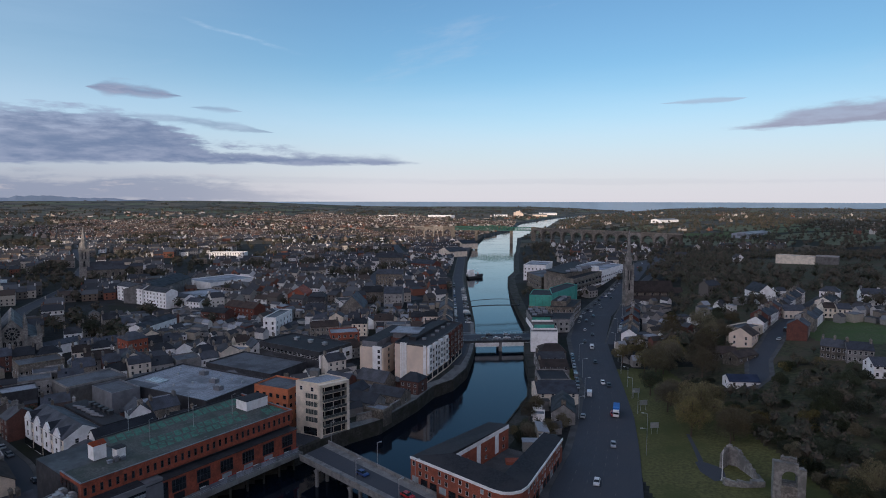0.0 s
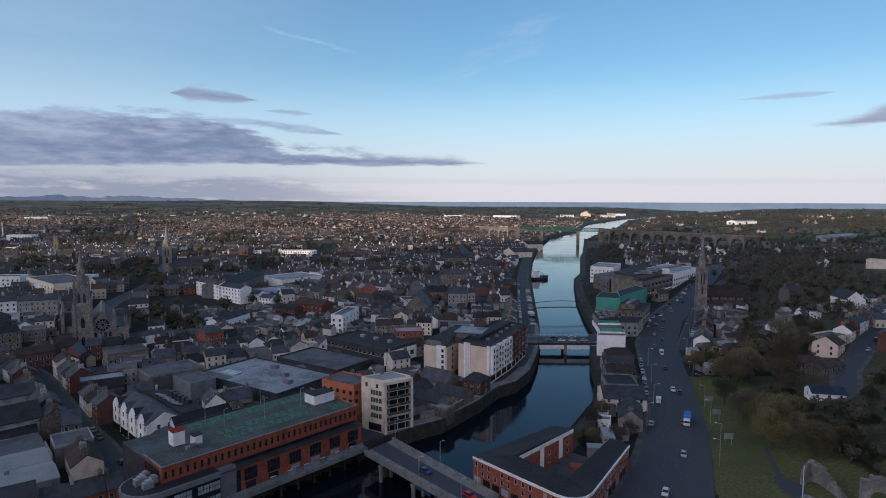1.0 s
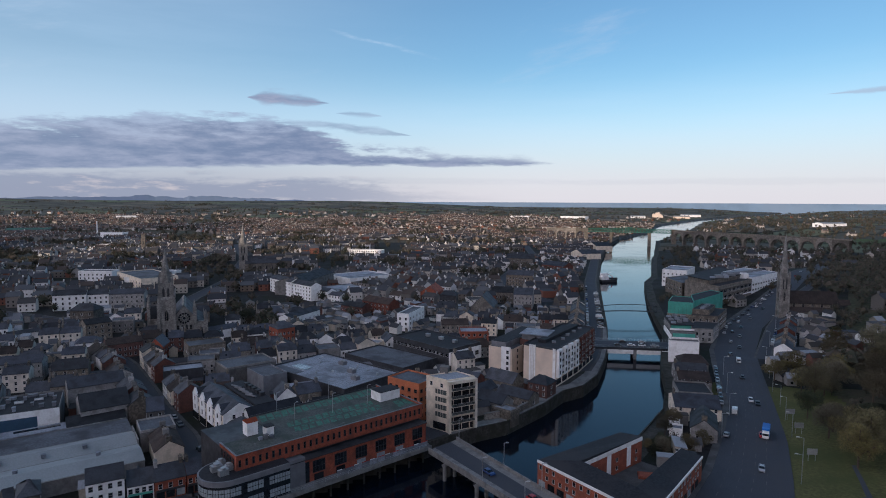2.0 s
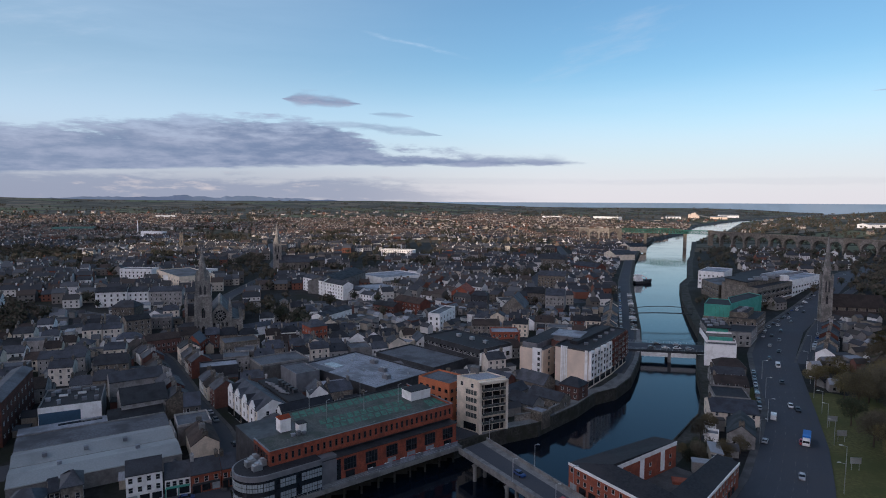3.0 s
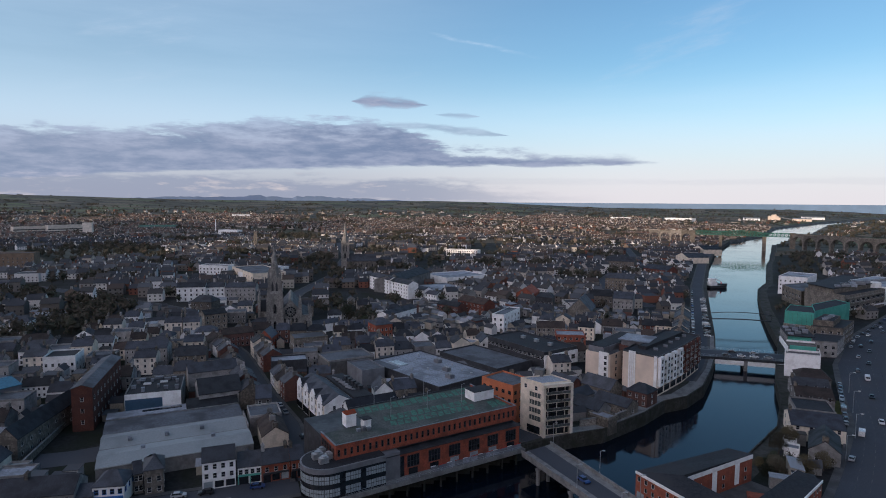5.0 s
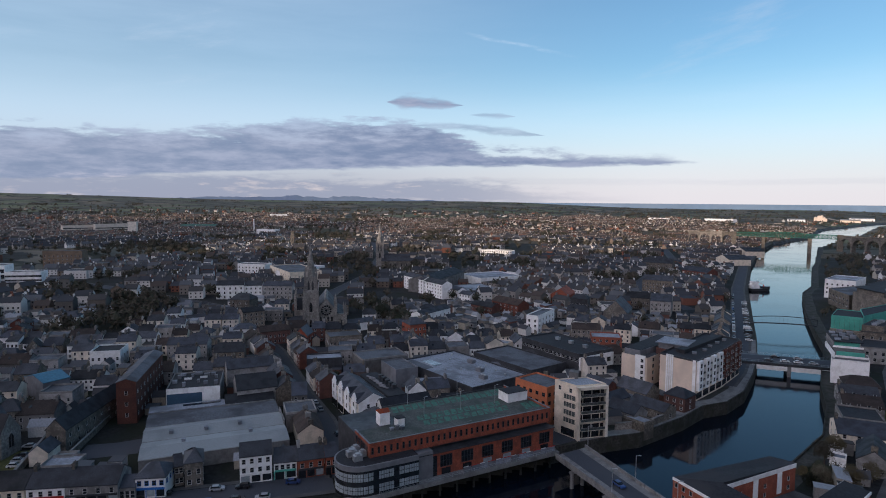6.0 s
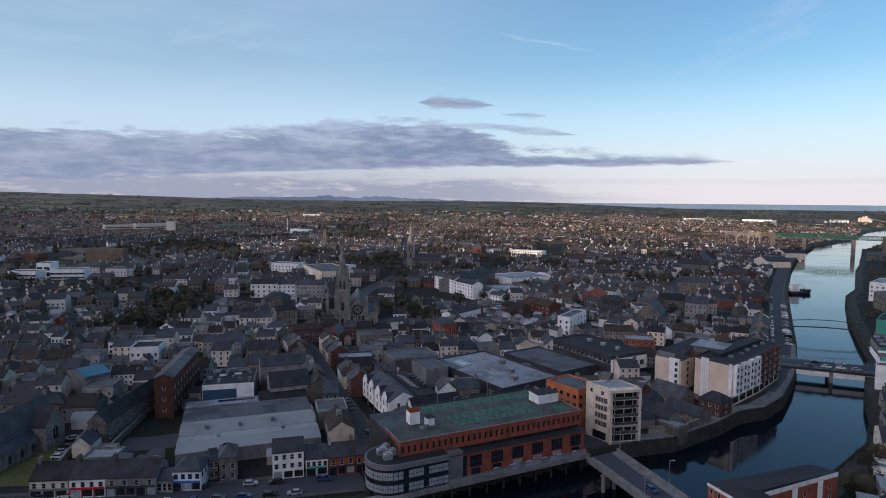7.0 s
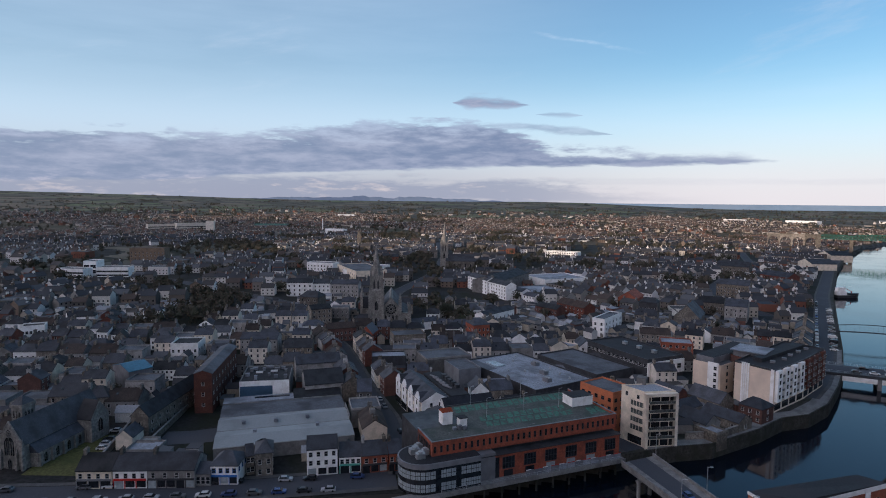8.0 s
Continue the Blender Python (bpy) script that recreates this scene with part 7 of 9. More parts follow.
front("works", -15.0, 2463.5, 111.3, 30, -29.9, 9, "long bright industrial shed on the plain", wall=WHITE, top=SHEET, floors=0)
front("works", -1409.1, 1652.6, 54.5, 30, 47.8, 10, "bright sunlit industrial shed at the town edge", wall=WHITE, top=SHEET, floors=0)
# the buff also carries the orange evening light on the silos
works = front("cement_works", 372.0, 2940.0, 46.0, 40, -4.0, 9, "sunlit cement works with tall silos by the river mouth", wall=BUFF_WARM, top=SHEET, floors=0)
for ux, uh in ((-18, 15), (-6, 20), (4, 22), (14, 14)):
    part("silo", Shape().cone(ux, -4, 0, uh, 6.0, 6.0, 12).cone(ux, -4, uh, uh + 3, 6.0, 1.5, 12), BUFF_WARM, works, "tall pale silo")
part("conveyor", Shape().beam((14, -8, 14), (70, -20, 2), 1.6), CONCRETE, works, "sloping conveyor gallery")
front("works", 470.0, 2900.0, 70.0, 26, -10.0, 9, "long pale shed beside the cement works", wall=BUFF_WARM, roof="gable", top=SHEET, rise=4, floors=0)
front("works", 560.0, 3170.0, 90.0, 30, 6.0, 9, "white riverside shed far downstream", wall=WHITE, roof="gable", top=SHEET, rise=4, floors=0)
front("works", 270.0, 2780.0, 60.0, 26, 4.0, 8, "white round-roofed shed on the plain", wall=WHITE, roof="gable", top=SHEET, rise=4, floors=0)
front("riverside_house", 58.0, 306.0, 13.0, 13, 0.3, 5.0, "brown hip-roofed riverside house", wall=GREY, roof="hip", hip=3.0, top=SLATE_BROWN, rise=3, cols=(3, 2))
front("riverside_house", 54.5, 293.5, 14.3, 11, 0.3, 4.6, "grey riverside house with slate roof", wall=GREY, roof="gable", top=SLATE, rise=2.6, cols=(4, 2), chimneys=1)
front("riverside_house", 53.2, 277.0, 13.7, 15, 0.3, 4.6, "brown-roofed grey riverside house", wall=GREY, roof="gable", top=SLATE_BROWN, rise=2.6, cols=(4, 2), chimneys=1)
front("riverside_house", 50.2, 259.5, 13.5, 16, 0.3, 4.6, "riverside store with flat dark roof", wall=GREY, top=FELT_DARK, floors=1, cols=(4, 1))
front("riverside_house", 45.0, 216.5, 8.6, 17, -10.0, 4.8, "long low house with dark slate roof beside the carriageway", wall=GREY, roof="gable", deep=True, top=SLATE, rise=3.2, floors=1, cols=(2, 5), first=2.2, chimneys=1)
front("wash_house", 36.5, 221.0, 4.5, 5, -10.0, 2.8, "small white-walled yard building", wall=WHITE, top=FELT_PALE, floors=0)
front("wash_house", 36.8, 227.5, 4.2, 4, -10.0, 3.2, "small white-walled yard building", wall=WHITE, top=FELT, floors=0)
front("riverside_house", 47.2, 238.5, 16.8, 16, 0.2, 5.4, "pale cream riverside house with slate roof", wall=CREAM, roof="gable", top=SLATE, rise=3, cols=(4, 2), chimneys=1)

part("front_strip", Shape().box(-9.9, 9.9, -11.62, -11.51, 0.5, 9.7), WHITE, office, "white rendered front strip")
part("blue_panel", Shape().box(-9.7, 3.2, -11.72, -11.63, 1.0, 7.6), surface("blue_grey_panel", (0.05, 0.10, 0.16), 0.5), office, "blue-grey cladding panel")
for ux, uy in ((-3.5, 2), (2.5, 3)):
    part("roof_vent", Shape().beam((ux - 1.4, uy, 9.3), (ux + 1.4, uy, 9.3), 0.7, 0, 10), STEEL, office)
for ux, uy, uw in ((-6, 8, 2.0), (0, 9, 3.0), (6, 7, 1.6), (4, -6, 1.4), (-7, 4, 1.2), (7.5, 2, 1.0), (-8, -2, 1.6), (-2, 5.5, 1.0), (3.5, 6.5, 2.2), (8, -7, 1.2), (-4, -7, 1.0), (1, -3, 0.8)):
    roof_box(office, ux, uy, uw, 1.4, 9.15, 0.9 + 0.3 * (int(ux) % 3), GREY_CLAD if int(ux) % 2 else FELT_PALE)
glass_store = body("civic_offices", -71.1, 302.5, 42.4, 23.1, -32.7, 11, "dark-roofed offices with white glazed upper storey", wall=CLADDING, top=FELT_DARK, floors=1, cols=(14, 0), size=(2.2, 1.4), first=8.2, base=5.1, sides="f")
part("white_end", Shape().box(21.25, 21.8, -11.6, 11.6, 3.4, 9.8), WHITE, glass_store, "white rendered end wall")
for k in range(5):
    part("window", window_mesh(2.6, 2.2, GLASS_PALE if k in (1, 2) else GLASS_DARK, FRAME), None, glass_store, at=pose(21.82, -8.6 + k * 4.2, 6.6, 0, 0, 90))
for ux in (-8, 2, 12):
    roof_box(glass_store, ux, 2, 2.2, 1.8, 11.0, 1.4, STEEL)


# ---------------------------------------------------------------- shopping centre on the south bank
def south_centre():
    e = block("hotel", [(49, 327), (64, 327), (66, 342), (51, 342)], 10, "white riverside block with stepped green-glass terraces", wall=WHITE, top=FELT, base=6)
    part("side_wall", Shape().box(-7.2, -6.6, -3.0, 22, 10.1, 12.6), WHITE, e, "white side wall rising past the terraces")
    for k, (z, dy) in enumerate(((10.2, 1.0), (13.4, 8.0))):
        part("terrace", Shape().box(-6.5, 7.0 - k, -4 + dy, 30, z, z + 0.35), CONCRETE, e)
        part("green_glazing", Shape().box(-5.8, 5.5 - k, -2.5 + dy, -2.3 + dy, z + 0.35, z + 2.9), TEAL, e, "green glass storey front")
        part("storey", Shape().box(-6.0, 6 - k, -2.28 + dy, 29, z + 0.35, z + 2.9), GREY, e)
        part("rail", Shape().box(-6.5, 7.0 - k, -4 + dy, -3.92 + dy, z + 0.35, z + 1.3), WHITE, e, "white terrace rail")
    part("roof_slab", Shape().box(-6.4, 6.0, 4.5, 30, 16.4, 16.8), FELT_DARK, e)
    for k in range(8):
        roof_box(e, -4.2 + (k % 3) * 3.6, 8 + 2.8 * k, 2.4, 2.0, 16.8, 0.8 + 0.5 * (k % 3), GREY_CLAD if k % 2 else FELT_PALE)
    t = block("theatre", [(64, 437), (80, 434), (87, 460), (71, 464)], 13.0, "theatre box clad in bright teal panels", wall=TEAL, top=FELT_DARK, base=6)
    part("plinth", Shape().prism([(-12.1, -12.2), (5.0, -15.4), (12.3, 11.6), (-4.8, 15.9)], -2, 5.2), STONE, t, "brown lower storey")
    for k in range(7):
        part("panel_joint", Shape().box(-10 + k * 2.6, -9.94 + k * 2.6, -14.6, -14.4, 4.2, 12.6), CLADDING, t)
    block("shops", [(81, 438), (110, 484), (104, 496), (84, 466)], 13.5, "brown and teal shopping block", wall=TEAL, top=FELT_DARK, base=6.2)
    block("shops", [(72, 398), (88, 398), (100, 428), (84, 431)], 11, "grey-brown shops with roof plant", wall=STONE, top=FELT_DARK, base=6.0, edges=[(1, 3, 8, (1.4, 1.6), 3.2, 2, None), (0, 3, 4, (1.4, 1.6), 3.2, 2, None)])
    plant_shop = block("shops", [(74, 404), (84, 403), (92, 424), (84, 427)], 14, "brown set-back upper shops storey with plant", wall=STONE, top=FELT_DARK, base=6.0)
    for k in range(5):
        roof_box(plant_shop, -3 + 1.6 * k, -7 + 3.4 * k, 2.4, 1.8, 14.1, 1.2, GREY_CLAD if k % 2 else FELT_PALE)
    block("shops", [(66, 372), (80, 372), (88, 394), (74, 395)], 8, "low dark-roofed shops with signs", wall=GREY, top=FELT_DARK, base=6.0, edges=[(1, 2, 6, (1.4, 1.6), 3.2, 2, None), (0, 2, 4, (1.4, 1.6), 3.2, 2, None)])
    m = block("shopping_centre", [(112, 506), (150, 560), (128, 590), (92, 540)], 15, "brown shopping centre with banded glazing and dark roof", wall=STONE, top=FELT_DARK, base=6.5,
              edges=[(0, 1, 8, (6.0, 1.8), 4.4, 10.5, None), (0, 1, 8, (6.0, 1.2), 4.4, 6.0, None)])
    part("upper_storey", Shape().prism([(-14, -34), (20, 12), (4, 34), (-26, -8)], 15.2, 18.6), STONE, m, "brown set-back storey")
    part("upper_roof", Shape().prism([(-15, -35), (21, 12), (4, 35), (-27, -8)], 18.6, 19.1), FELT_DARK, m)
    for k in range(9):
        roof_box(m, -9 + 2.6 * k + (k % 3) * 3, -20 + 5.0 * k - (k % 3) * 4, 3.5 + (k % 2) * 2, 2.6, 19.1, 1.2 + 0.5 * (k % 3), GREY_CLAD if k % 2 else FELT_PALE)
    for z in (8.6, 12.9):
        part("brown_band", Shape().beam((-8.9, -43.6, z), (28.9, 10.2, z), 0.8), STONE, m)
    part("white_band", Shape().beam((-8.6, -43.4, 4.2), (29.2, 10.4, 4.2), 0.5), WHITE, m)
    w2 = block("shopping_centre", [(150.5, 561), (186, 612), (164, 644), (129, 591)], 16, "white shopping centre wing with stair tower", wall=WHITE, top=FELT_PALE, base=6.5,
               edges=[(0, 2, 10, (3.0, 1.4), 4.4, 5.5, None)])
    part("stair_tower", Shape().box(-17, -9, -38, -30, 0, 19.5), WHITE, w2)
    part("glazed_band", Shape().beam((-8.5, -41.2, 11.5), (28, 10.5, 11.5), 1.0), GLASS_DARK, w2)
    for k in range(7):
        roof_box(w2, -18 + 5.5 * k, -16 + 6.0 * k, 5, 3.2, 16.1, 1.6, GREY_CLAD)
    block("store", [(90, 541), (127, 591), (112, 612), (82, 580)], 12, "brown and black store with long flat roof", wall=STONE, top=FELT, base=6.3, edges=[(3, 2, 6, (3.0, 1.4), 4.0, 4, None)])
    block("store", [(128, 593), (163, 646), (146, 672), (113, 614)], 13, "dark store with flat felt roof", wall=CLADDING, top=FELT_DARK, base=6.4)
    block("white_offices", [(84, 618), (106, 612), (120, 650), (98, 658)], 15, "white offices with small windows", wall=WHITE, top=FELT_PALE, base=6.5, edges=[(0, 3, 6, (1.2, 1.4), 3.6, 4, None), (3, 3, 8, (1.2, 1.4), 3.6, 4, None)])


south_centre()

# ---------------------------------------------------------------- roads
road_lines = []


def ribbon(name, left, right, z_up, mat, label, category="road", kind="structure", step=5.0):
    """A surface between two edge lines, laid over the land."""
    n = 0
    for a, b in ((left, right),):
        la = sum(math.dist(p, q) for p, q in zip(a, a[1:]))
        n = max(2, int(la / step))

    def walk_line(pts, f):
        total = sum(math.dist(p, q) for p, q in zip(pts, pts[1:]))
        go = f * total
        for p, q in zip(pts, pts[1:]):
            l = math.dist(p, q)
            if go <= l or q == pts[-1]:
                k = min(1.0, go / l)
                return (p[0] + (q[0] - p[0]) * k, p[1] + (q[1] - p[1]) * k)
            go -= l
    s = Shape()
    for i in range(n):
        a0, a1 = walk_line(left, i / n), walk_line(left, (i + 1) / n)
        b0, b1 = walk_line(right, i / n), walk_line(right, (i + 1) / n)
        m = 4
        for k in range(m):
            q = []
            for (p, r), f in (((a0, b0), k / m), ((a0, b0), (k + 1) / m), ((a1, b1), (k + 1) / m), ((a1, b1), k / m)):
                x, y = p[0] + (r[0] - p[0]) * f, p[1] + (r[1] - p[1]) * f
                q.append((x, y, gz(x, y) + z_up))
            s.face(q)
        road_lines.append((((a0[0] + b0[0]) / 2, (a0[1] + b0[1]) / 2), math.dist(a0, b0) / 2))
    return whole(name, s, mat, label, category, kind=kind)


def offset_line(pts, d):
    out = []
    for i, (x, y) in enumerate(pts):
        xa, ya = pts[max(0, i - 1)]
        xb, yb = pts[min(len(pts) - 1, i + 1)]
        l = math.hypot(xb - xa, yb - ya)
        out.append((x - (yb - ya) / l * d, y + (xb - xa) / l * d))
    return out


def street(pts, width, paths=2.0, name="road", label="asphalt town street"):
    ribbon(name, offset_line(pts, width / 2), offset_line(pts, -width / 2), 0.12, ASPHALT, label)
    for sgn in (1, -1):
        inner, outer = offset_line(pts, sgn * width / 2), offset_line(pts, sgn * (width / 2 + paths))
        ribbon("pavement", *((outer, inner) if sgn > 0 else (inner, outer)), 0.26, PAVING, "paved footway with raised kerb", "pavement")


MAIN_L = [(24, 140), (31, 166), (43, 193), (55, 230), (63, 258), (69, 304), (77, 354), (97, 424), (131, 497), (175, 580), (262, 760), (330, 900)]
MAIN_R = [(44, 138), (53.5, 162), (62.5, 193), (70.5, 224), (77, 258), (85.5, 304), (95, 354), (118, 424), (146, 483), (198, 590), (280, 752), (346, 892)]
ribbon("road", MAIN_L, MAIN_R, 0.14, ASPHALT, "wide asphalt dual carriageway with worn markings")
ribbon("pavement", offset_line(MAIN_R, 0.0), offset_line(MAIN_R, -3.2), 0.24, ASPHALT, "paved footway beside the dual carriageway", "pavement")
ribbon("pavement", offset_line(MAIN_L, 2.5), offset_line(MAIN_L, 0.0), 0.28, PAVING, "paved footway beside the dual carriageway", "pavement")
street([(-200, 68), (-177, 84), (-140, 111), (-103, 143), (-72, 172)][:4], 11, label="riverside street lined with parked cars")
street([(-103, 146), (-114, 160), (-134, 182), (-163, 205), (-188, 227), (-215, 250), (-245, 270), (-300, 318)], 5.5, 1.5, label="narrow shopping street")
street([(-46, 203), (-60, 212), (-90, 225), (-128, 215)][:3], 8)
street([(3, 300), (8, 326), (11, 356), (13, 407), (14, 497), (16, 641), (28, 890), (46, 1100)], 9, 1.5, label="quayside street with parked cars")
street([(11, 356), (-20, 350), (-60, 352), (-110, 345), (-150, 335)], 8)
street([(128, 248), (140, 258), (150, 278), (166, 298), (180, 317), (215, 358), (249, 396), (300, 450)], 8, label="sloping lane up the hill")
street([(-20, 500), (-60, 560), (-75, 640), (-70, 760), (-60, 900), (-90, 1100)], 8)
street([(-245, 270), (-260, 330), (-300, 420), (-330, 520), (-420, 700), (-560, 900)], 8)
street([(98, 340), (112, 380), (128, 425), (160, 500), (215, 590)], 6, 1.2, label="service street beside the church")
street([(-300, 318), (-420, 330), (-560, 345), (-760, 360)], 8)
road_cells = {}
for p, r in road_lines:
    road_cells.setdefault((int(p[0] // 20), int(p[1] // 20)), []).append((p, r))


def on_road(x, y, pad):
    cx, cy = int(x // 20), int(y // 20)
    for i in (-1, 0, 1):
        for j in (-1, 0, 1):
            for p, r in road_cells.get((cx + i, cy + j), ()):
                if math.hypot(p[0] - x, p[1] - y) < r + pad:
                    return True
    return False


# markings on the dual carriageway
def mid_point(i, f, k):
    a = (MAIN_L[i][0] + (MAIN_L[i + 1][0] - MAIN_L[i][0]) * f, MAIN_L[i][1] + (MAIN_L[i + 1][1] - MAIN_L[i][1]) * f)
    b = (MAIN_R[i][0] + (MAIN_R[i + 1][0] - MAIN_R[i][0]) * f, MAIN_R[i][1] + (MAIN_R[i + 1][1] - MAIN_R[i][1]) * f)
    return (a[0] + (b[0] - a[0]) * k, a[1] + (b[1] - a[1]) * k)


marks = Shape()
for i in range(8):
    L = math.dist(mid_point(i, 0, 0.5), mid_point(i, 1, 0.5))
    n = int(L / 6)
    for j in range(n):
        for k in (0.22, 0.42, 0.62, 0.8):
            p, q = mid_point(i, j / n, k), mid_point(i, (j + 0.45) / n, k)
            ux, uy = q[1] - p[1], p[0] - q[0]
            l = math.hypot(ux, uy)
            ux, uy = ux / l * 0.07, uy / l * 0.07
            marks.face([(c[0] + s * ux, c[1] + s * uy, gz(*c) + 0.17) for c, s in ((p, 1), (p, -1), (q, -1), (q, 1))][::-1])
whole("lane_marking", marks, LINE_PAINT, "broken white lane lines on the carriageway", "road marking", kind="stuff")

# ---------------------------------------------------------------- vehicles
car_paint = {
    "white": surface("white_car_paint", (0.62, 0.62, 0.62), 0.3, spec=0.6), "silver": surface("silver_car_paint", (0.32, 0.33, 0.35), 0.3, spec=0.6),
    "black": surface("black_car_paint", (0.02, 0.02, 0.024), 0.25, spec=0.6), "grey": surface("grey_car_paint", (0.11, 0.115, 0.125), 0.3, spec=0.6),
    "red": surface("red_car_paint", (0.36, 0.02, 0.02), 0.3, spec=0.6), "blue": surface("blue_car_paint", (0.03, 0.06, 0.18), 0.3, spec=0.6)}
car_models = {}


def car(x, y, deg, paint, van=False):
    z = gz(x, y) + 0.13
    key = (paint, van)
    if key in car_models:
        return copy_thing(car_models[key], pose(x, y, z, 0, 0, deg))
    lbl = f"{paint} {'panel van' if van else 'hatchback car'} on the road"
    e = thing("van" if van else "car", pose(x, y, z, 0, 0, deg), lbl, "van" if van else "car", "cars and vans")
    m = car_paint[paint]
    if van:
        side = [(-2.6, 0.35), (2.55, 0.35), (2.6, 1.0), (2.2, 1.15), (1.6, 2.1), (-2.55, 2.2), (-2.62, 1.0)]
    else:
        side = [(-2.1, 0.35), (2.1, 0.32), (2.15, 0.65), (2.0, 0.82), (1.0, 0.95), (-1.95, 1.0), (-2.15, 0.8)]
    hw = 0.98 if van else 0.88

    def slab(pts, w0, w1):
        n = len(pts)
        s = Shape()
        verts = [(px, -w0, pz) for px, pz in pts] + [(px, w0, pz) for px, pz in pts]
        verts[n // 2:n // 2] = []
        s.solid(verts, [tuple(range(n)), tuple(range(2 * n - 1, n - 1, -1))] + [(i, n + i, n + (i + 1) % n, (i + 1) % n) for i in range(n)])
        return s
    part("body", slab(side, hw, hw), m, e)
    if van:
        part("windscreen", Shape().solid([(2.23, -0.85, 1.17), (2.23, 0.85, 1.17), (1.66, 0.8, 2.02), (1.66, -0.8, 2.02)], [(0, 1, 2, 3)]), GLASS_DARK, e)
    else:
        g = Shape().solid([(1.05, -0.8, 0.95), (1.05, 0.8, 0.95), (-1.85, 0.8, 0.98), (-1.85, -0.8, 0.98), (0.35, -0.66, 1.42), (0.35, 0.66, 1.42), (-1.35, 0.66, 1.44), (-1.35, -0.66, 1.44)],
                          [(0, 1, 5, 4), (1, 2, 6, 5), (2, 3, 7, 6), (3, 0, 4, 7)])
        part("glasshouse", g, GLASS_DARK, e)
        part("roof", Shape().box(-1.36, 0.36, -0.68, 0.68, 1.42, 1.48), m, e)
    for wx in (-1.3 * (1.25 if van else 1), 1.3 * (1.25 if van else 1)):
        for wy in (-hw + 0.05, hw - 0.05):
            part("wheel", Shape().beam((wx, wy - 0.11, 0.32), (wx, wy + 0.11, 0.32), 0.32, 0, 8), TYRE, e)
    car_models[key] = e
    return e


random.seed(7)
PAINTS = ["white", "silver", "black", "grey", "black", "grey", "black", "blue", "silver", "grey"]


def parked(p, q, count, deg_off=0.0, jitter=0.4, gap=0.12):
    """A row of parked cars from p to q."""
    turn = math.degrees(math.atan2(q[1] - p[1], q[0] - p[0]))
    for i in range(count):
        if random.random() < gap:
            continue
        f = (i + 0.5) / count
        car(p[0] + (q[0] - p[0]) * f + random.uniform(-jitter, jitter) * 0.3, p[1] + (q[1] - p[1]) * f + random.uniform(-jitter, jitter) * 0.3,
            turn + deg_off + random.choice((0, 180)), random.choice(PAINTS), random.random() < 0.08)


def road_car(y, k, paint, away=True, van=False):
    for i in range(len(MAIN_L) - 1):
        ya, yb = mid_point(i, 0, k)[1], mid_point(i, 1, k)[1]
        if ya <= y < yb:
            p, q = mid_point(i, (y - ya) / (yb - ya), k), mid_point(i, 1, k)
            car(p[0], p[1], math.degrees(math.atan2(q[1] - p[1], q[0] - p[0])) + (0 if away else 180), paint, van)
            return


for y, k, paint, away, van in ((170, 0.55, "white", False, False), (197, 0.72, "silver", False, False), (226, 0.72, "red", False, False), (262, 0.78, "black", False, False),
                               (266, 0.62, "white", False, False), (250, 0.15, "white", True, True), (224, 0.06, "silver", True, False), (300, 0.6, "black", False, False),
                               (330, 0.62, "white", False, True), (345, 0.45, "grey", True, False), (362, 0.7, "black", False, False), (376, 0.4, "silver", True, False),
                               (392, 0.6, "grey", False, False), (405, 0.35, "black", True, False), (420, 0.55, "black", False, False), (440, 0.3, "white", True, False),
                               (455, 0.5, "grey", False, False), (470, 0.3, "silver", True, False), (490, 0.55, "black", False, False), (500, 0.25, "white", True, False),
                               (512, 0.25, "silver", True, False), (525, 0.25, "white", True, False), (538, 0.25, "grey", True, False), (550, 0.25, "silver", True, False),
                               (570, 0.5, "black", False, False), (590, 0.3, "white", True, False), (620, 0.5, "red", False, False), (660, 0.4, "silver", True, False)):
    road_car(y, k, paint, away, van)
parked((60, 258), (70, 318), 11)
parked((-196, 74), (-110, 139), 15, 0, 0.4, 0.15)
parked((-190, 68), (-112, 128), 14, 0, 0.4, 0.2)
parked((-119, 170), (-160, 205), 6, 0, 0.4, 0.4)
parked((9.0, 380), (11, 600), 20)
parked((17.5, 400), (19.0, 560), 22, 90)
parked((112, 372), (128, 418), 9)
parked((120, 362), (136, 408), 9)
parked((132, 425), (168, 505), 14)
parked((171, 300), (212, 350), 7, 0, 0.5, 0.3)
parked((-211, 119), (-197, 106), 5, 80)
for y in range(398, 560, 11):
    road_car(y + (y % 5), 0.12, PAINTS[y % 10], True)
for y, k in ((350.3, 0.2), (351.2, 0.42), (351.8, 0.6), (352.6, 0.8), (359.5, 0.3), (360.5, 0.62)):
    c = car(18 + 34 * k, y, 5, random.choice(("white", "silver", "white", "black")))
    c.location.z = 6.65
for f, off, p in ((0.52, 0.32, "blue"), (0.9, 0.62, "red")):
    c = car(-44 + 38 * f, 192.5 - 35.5 * f, -42, p)
    c.location.z = 6.76


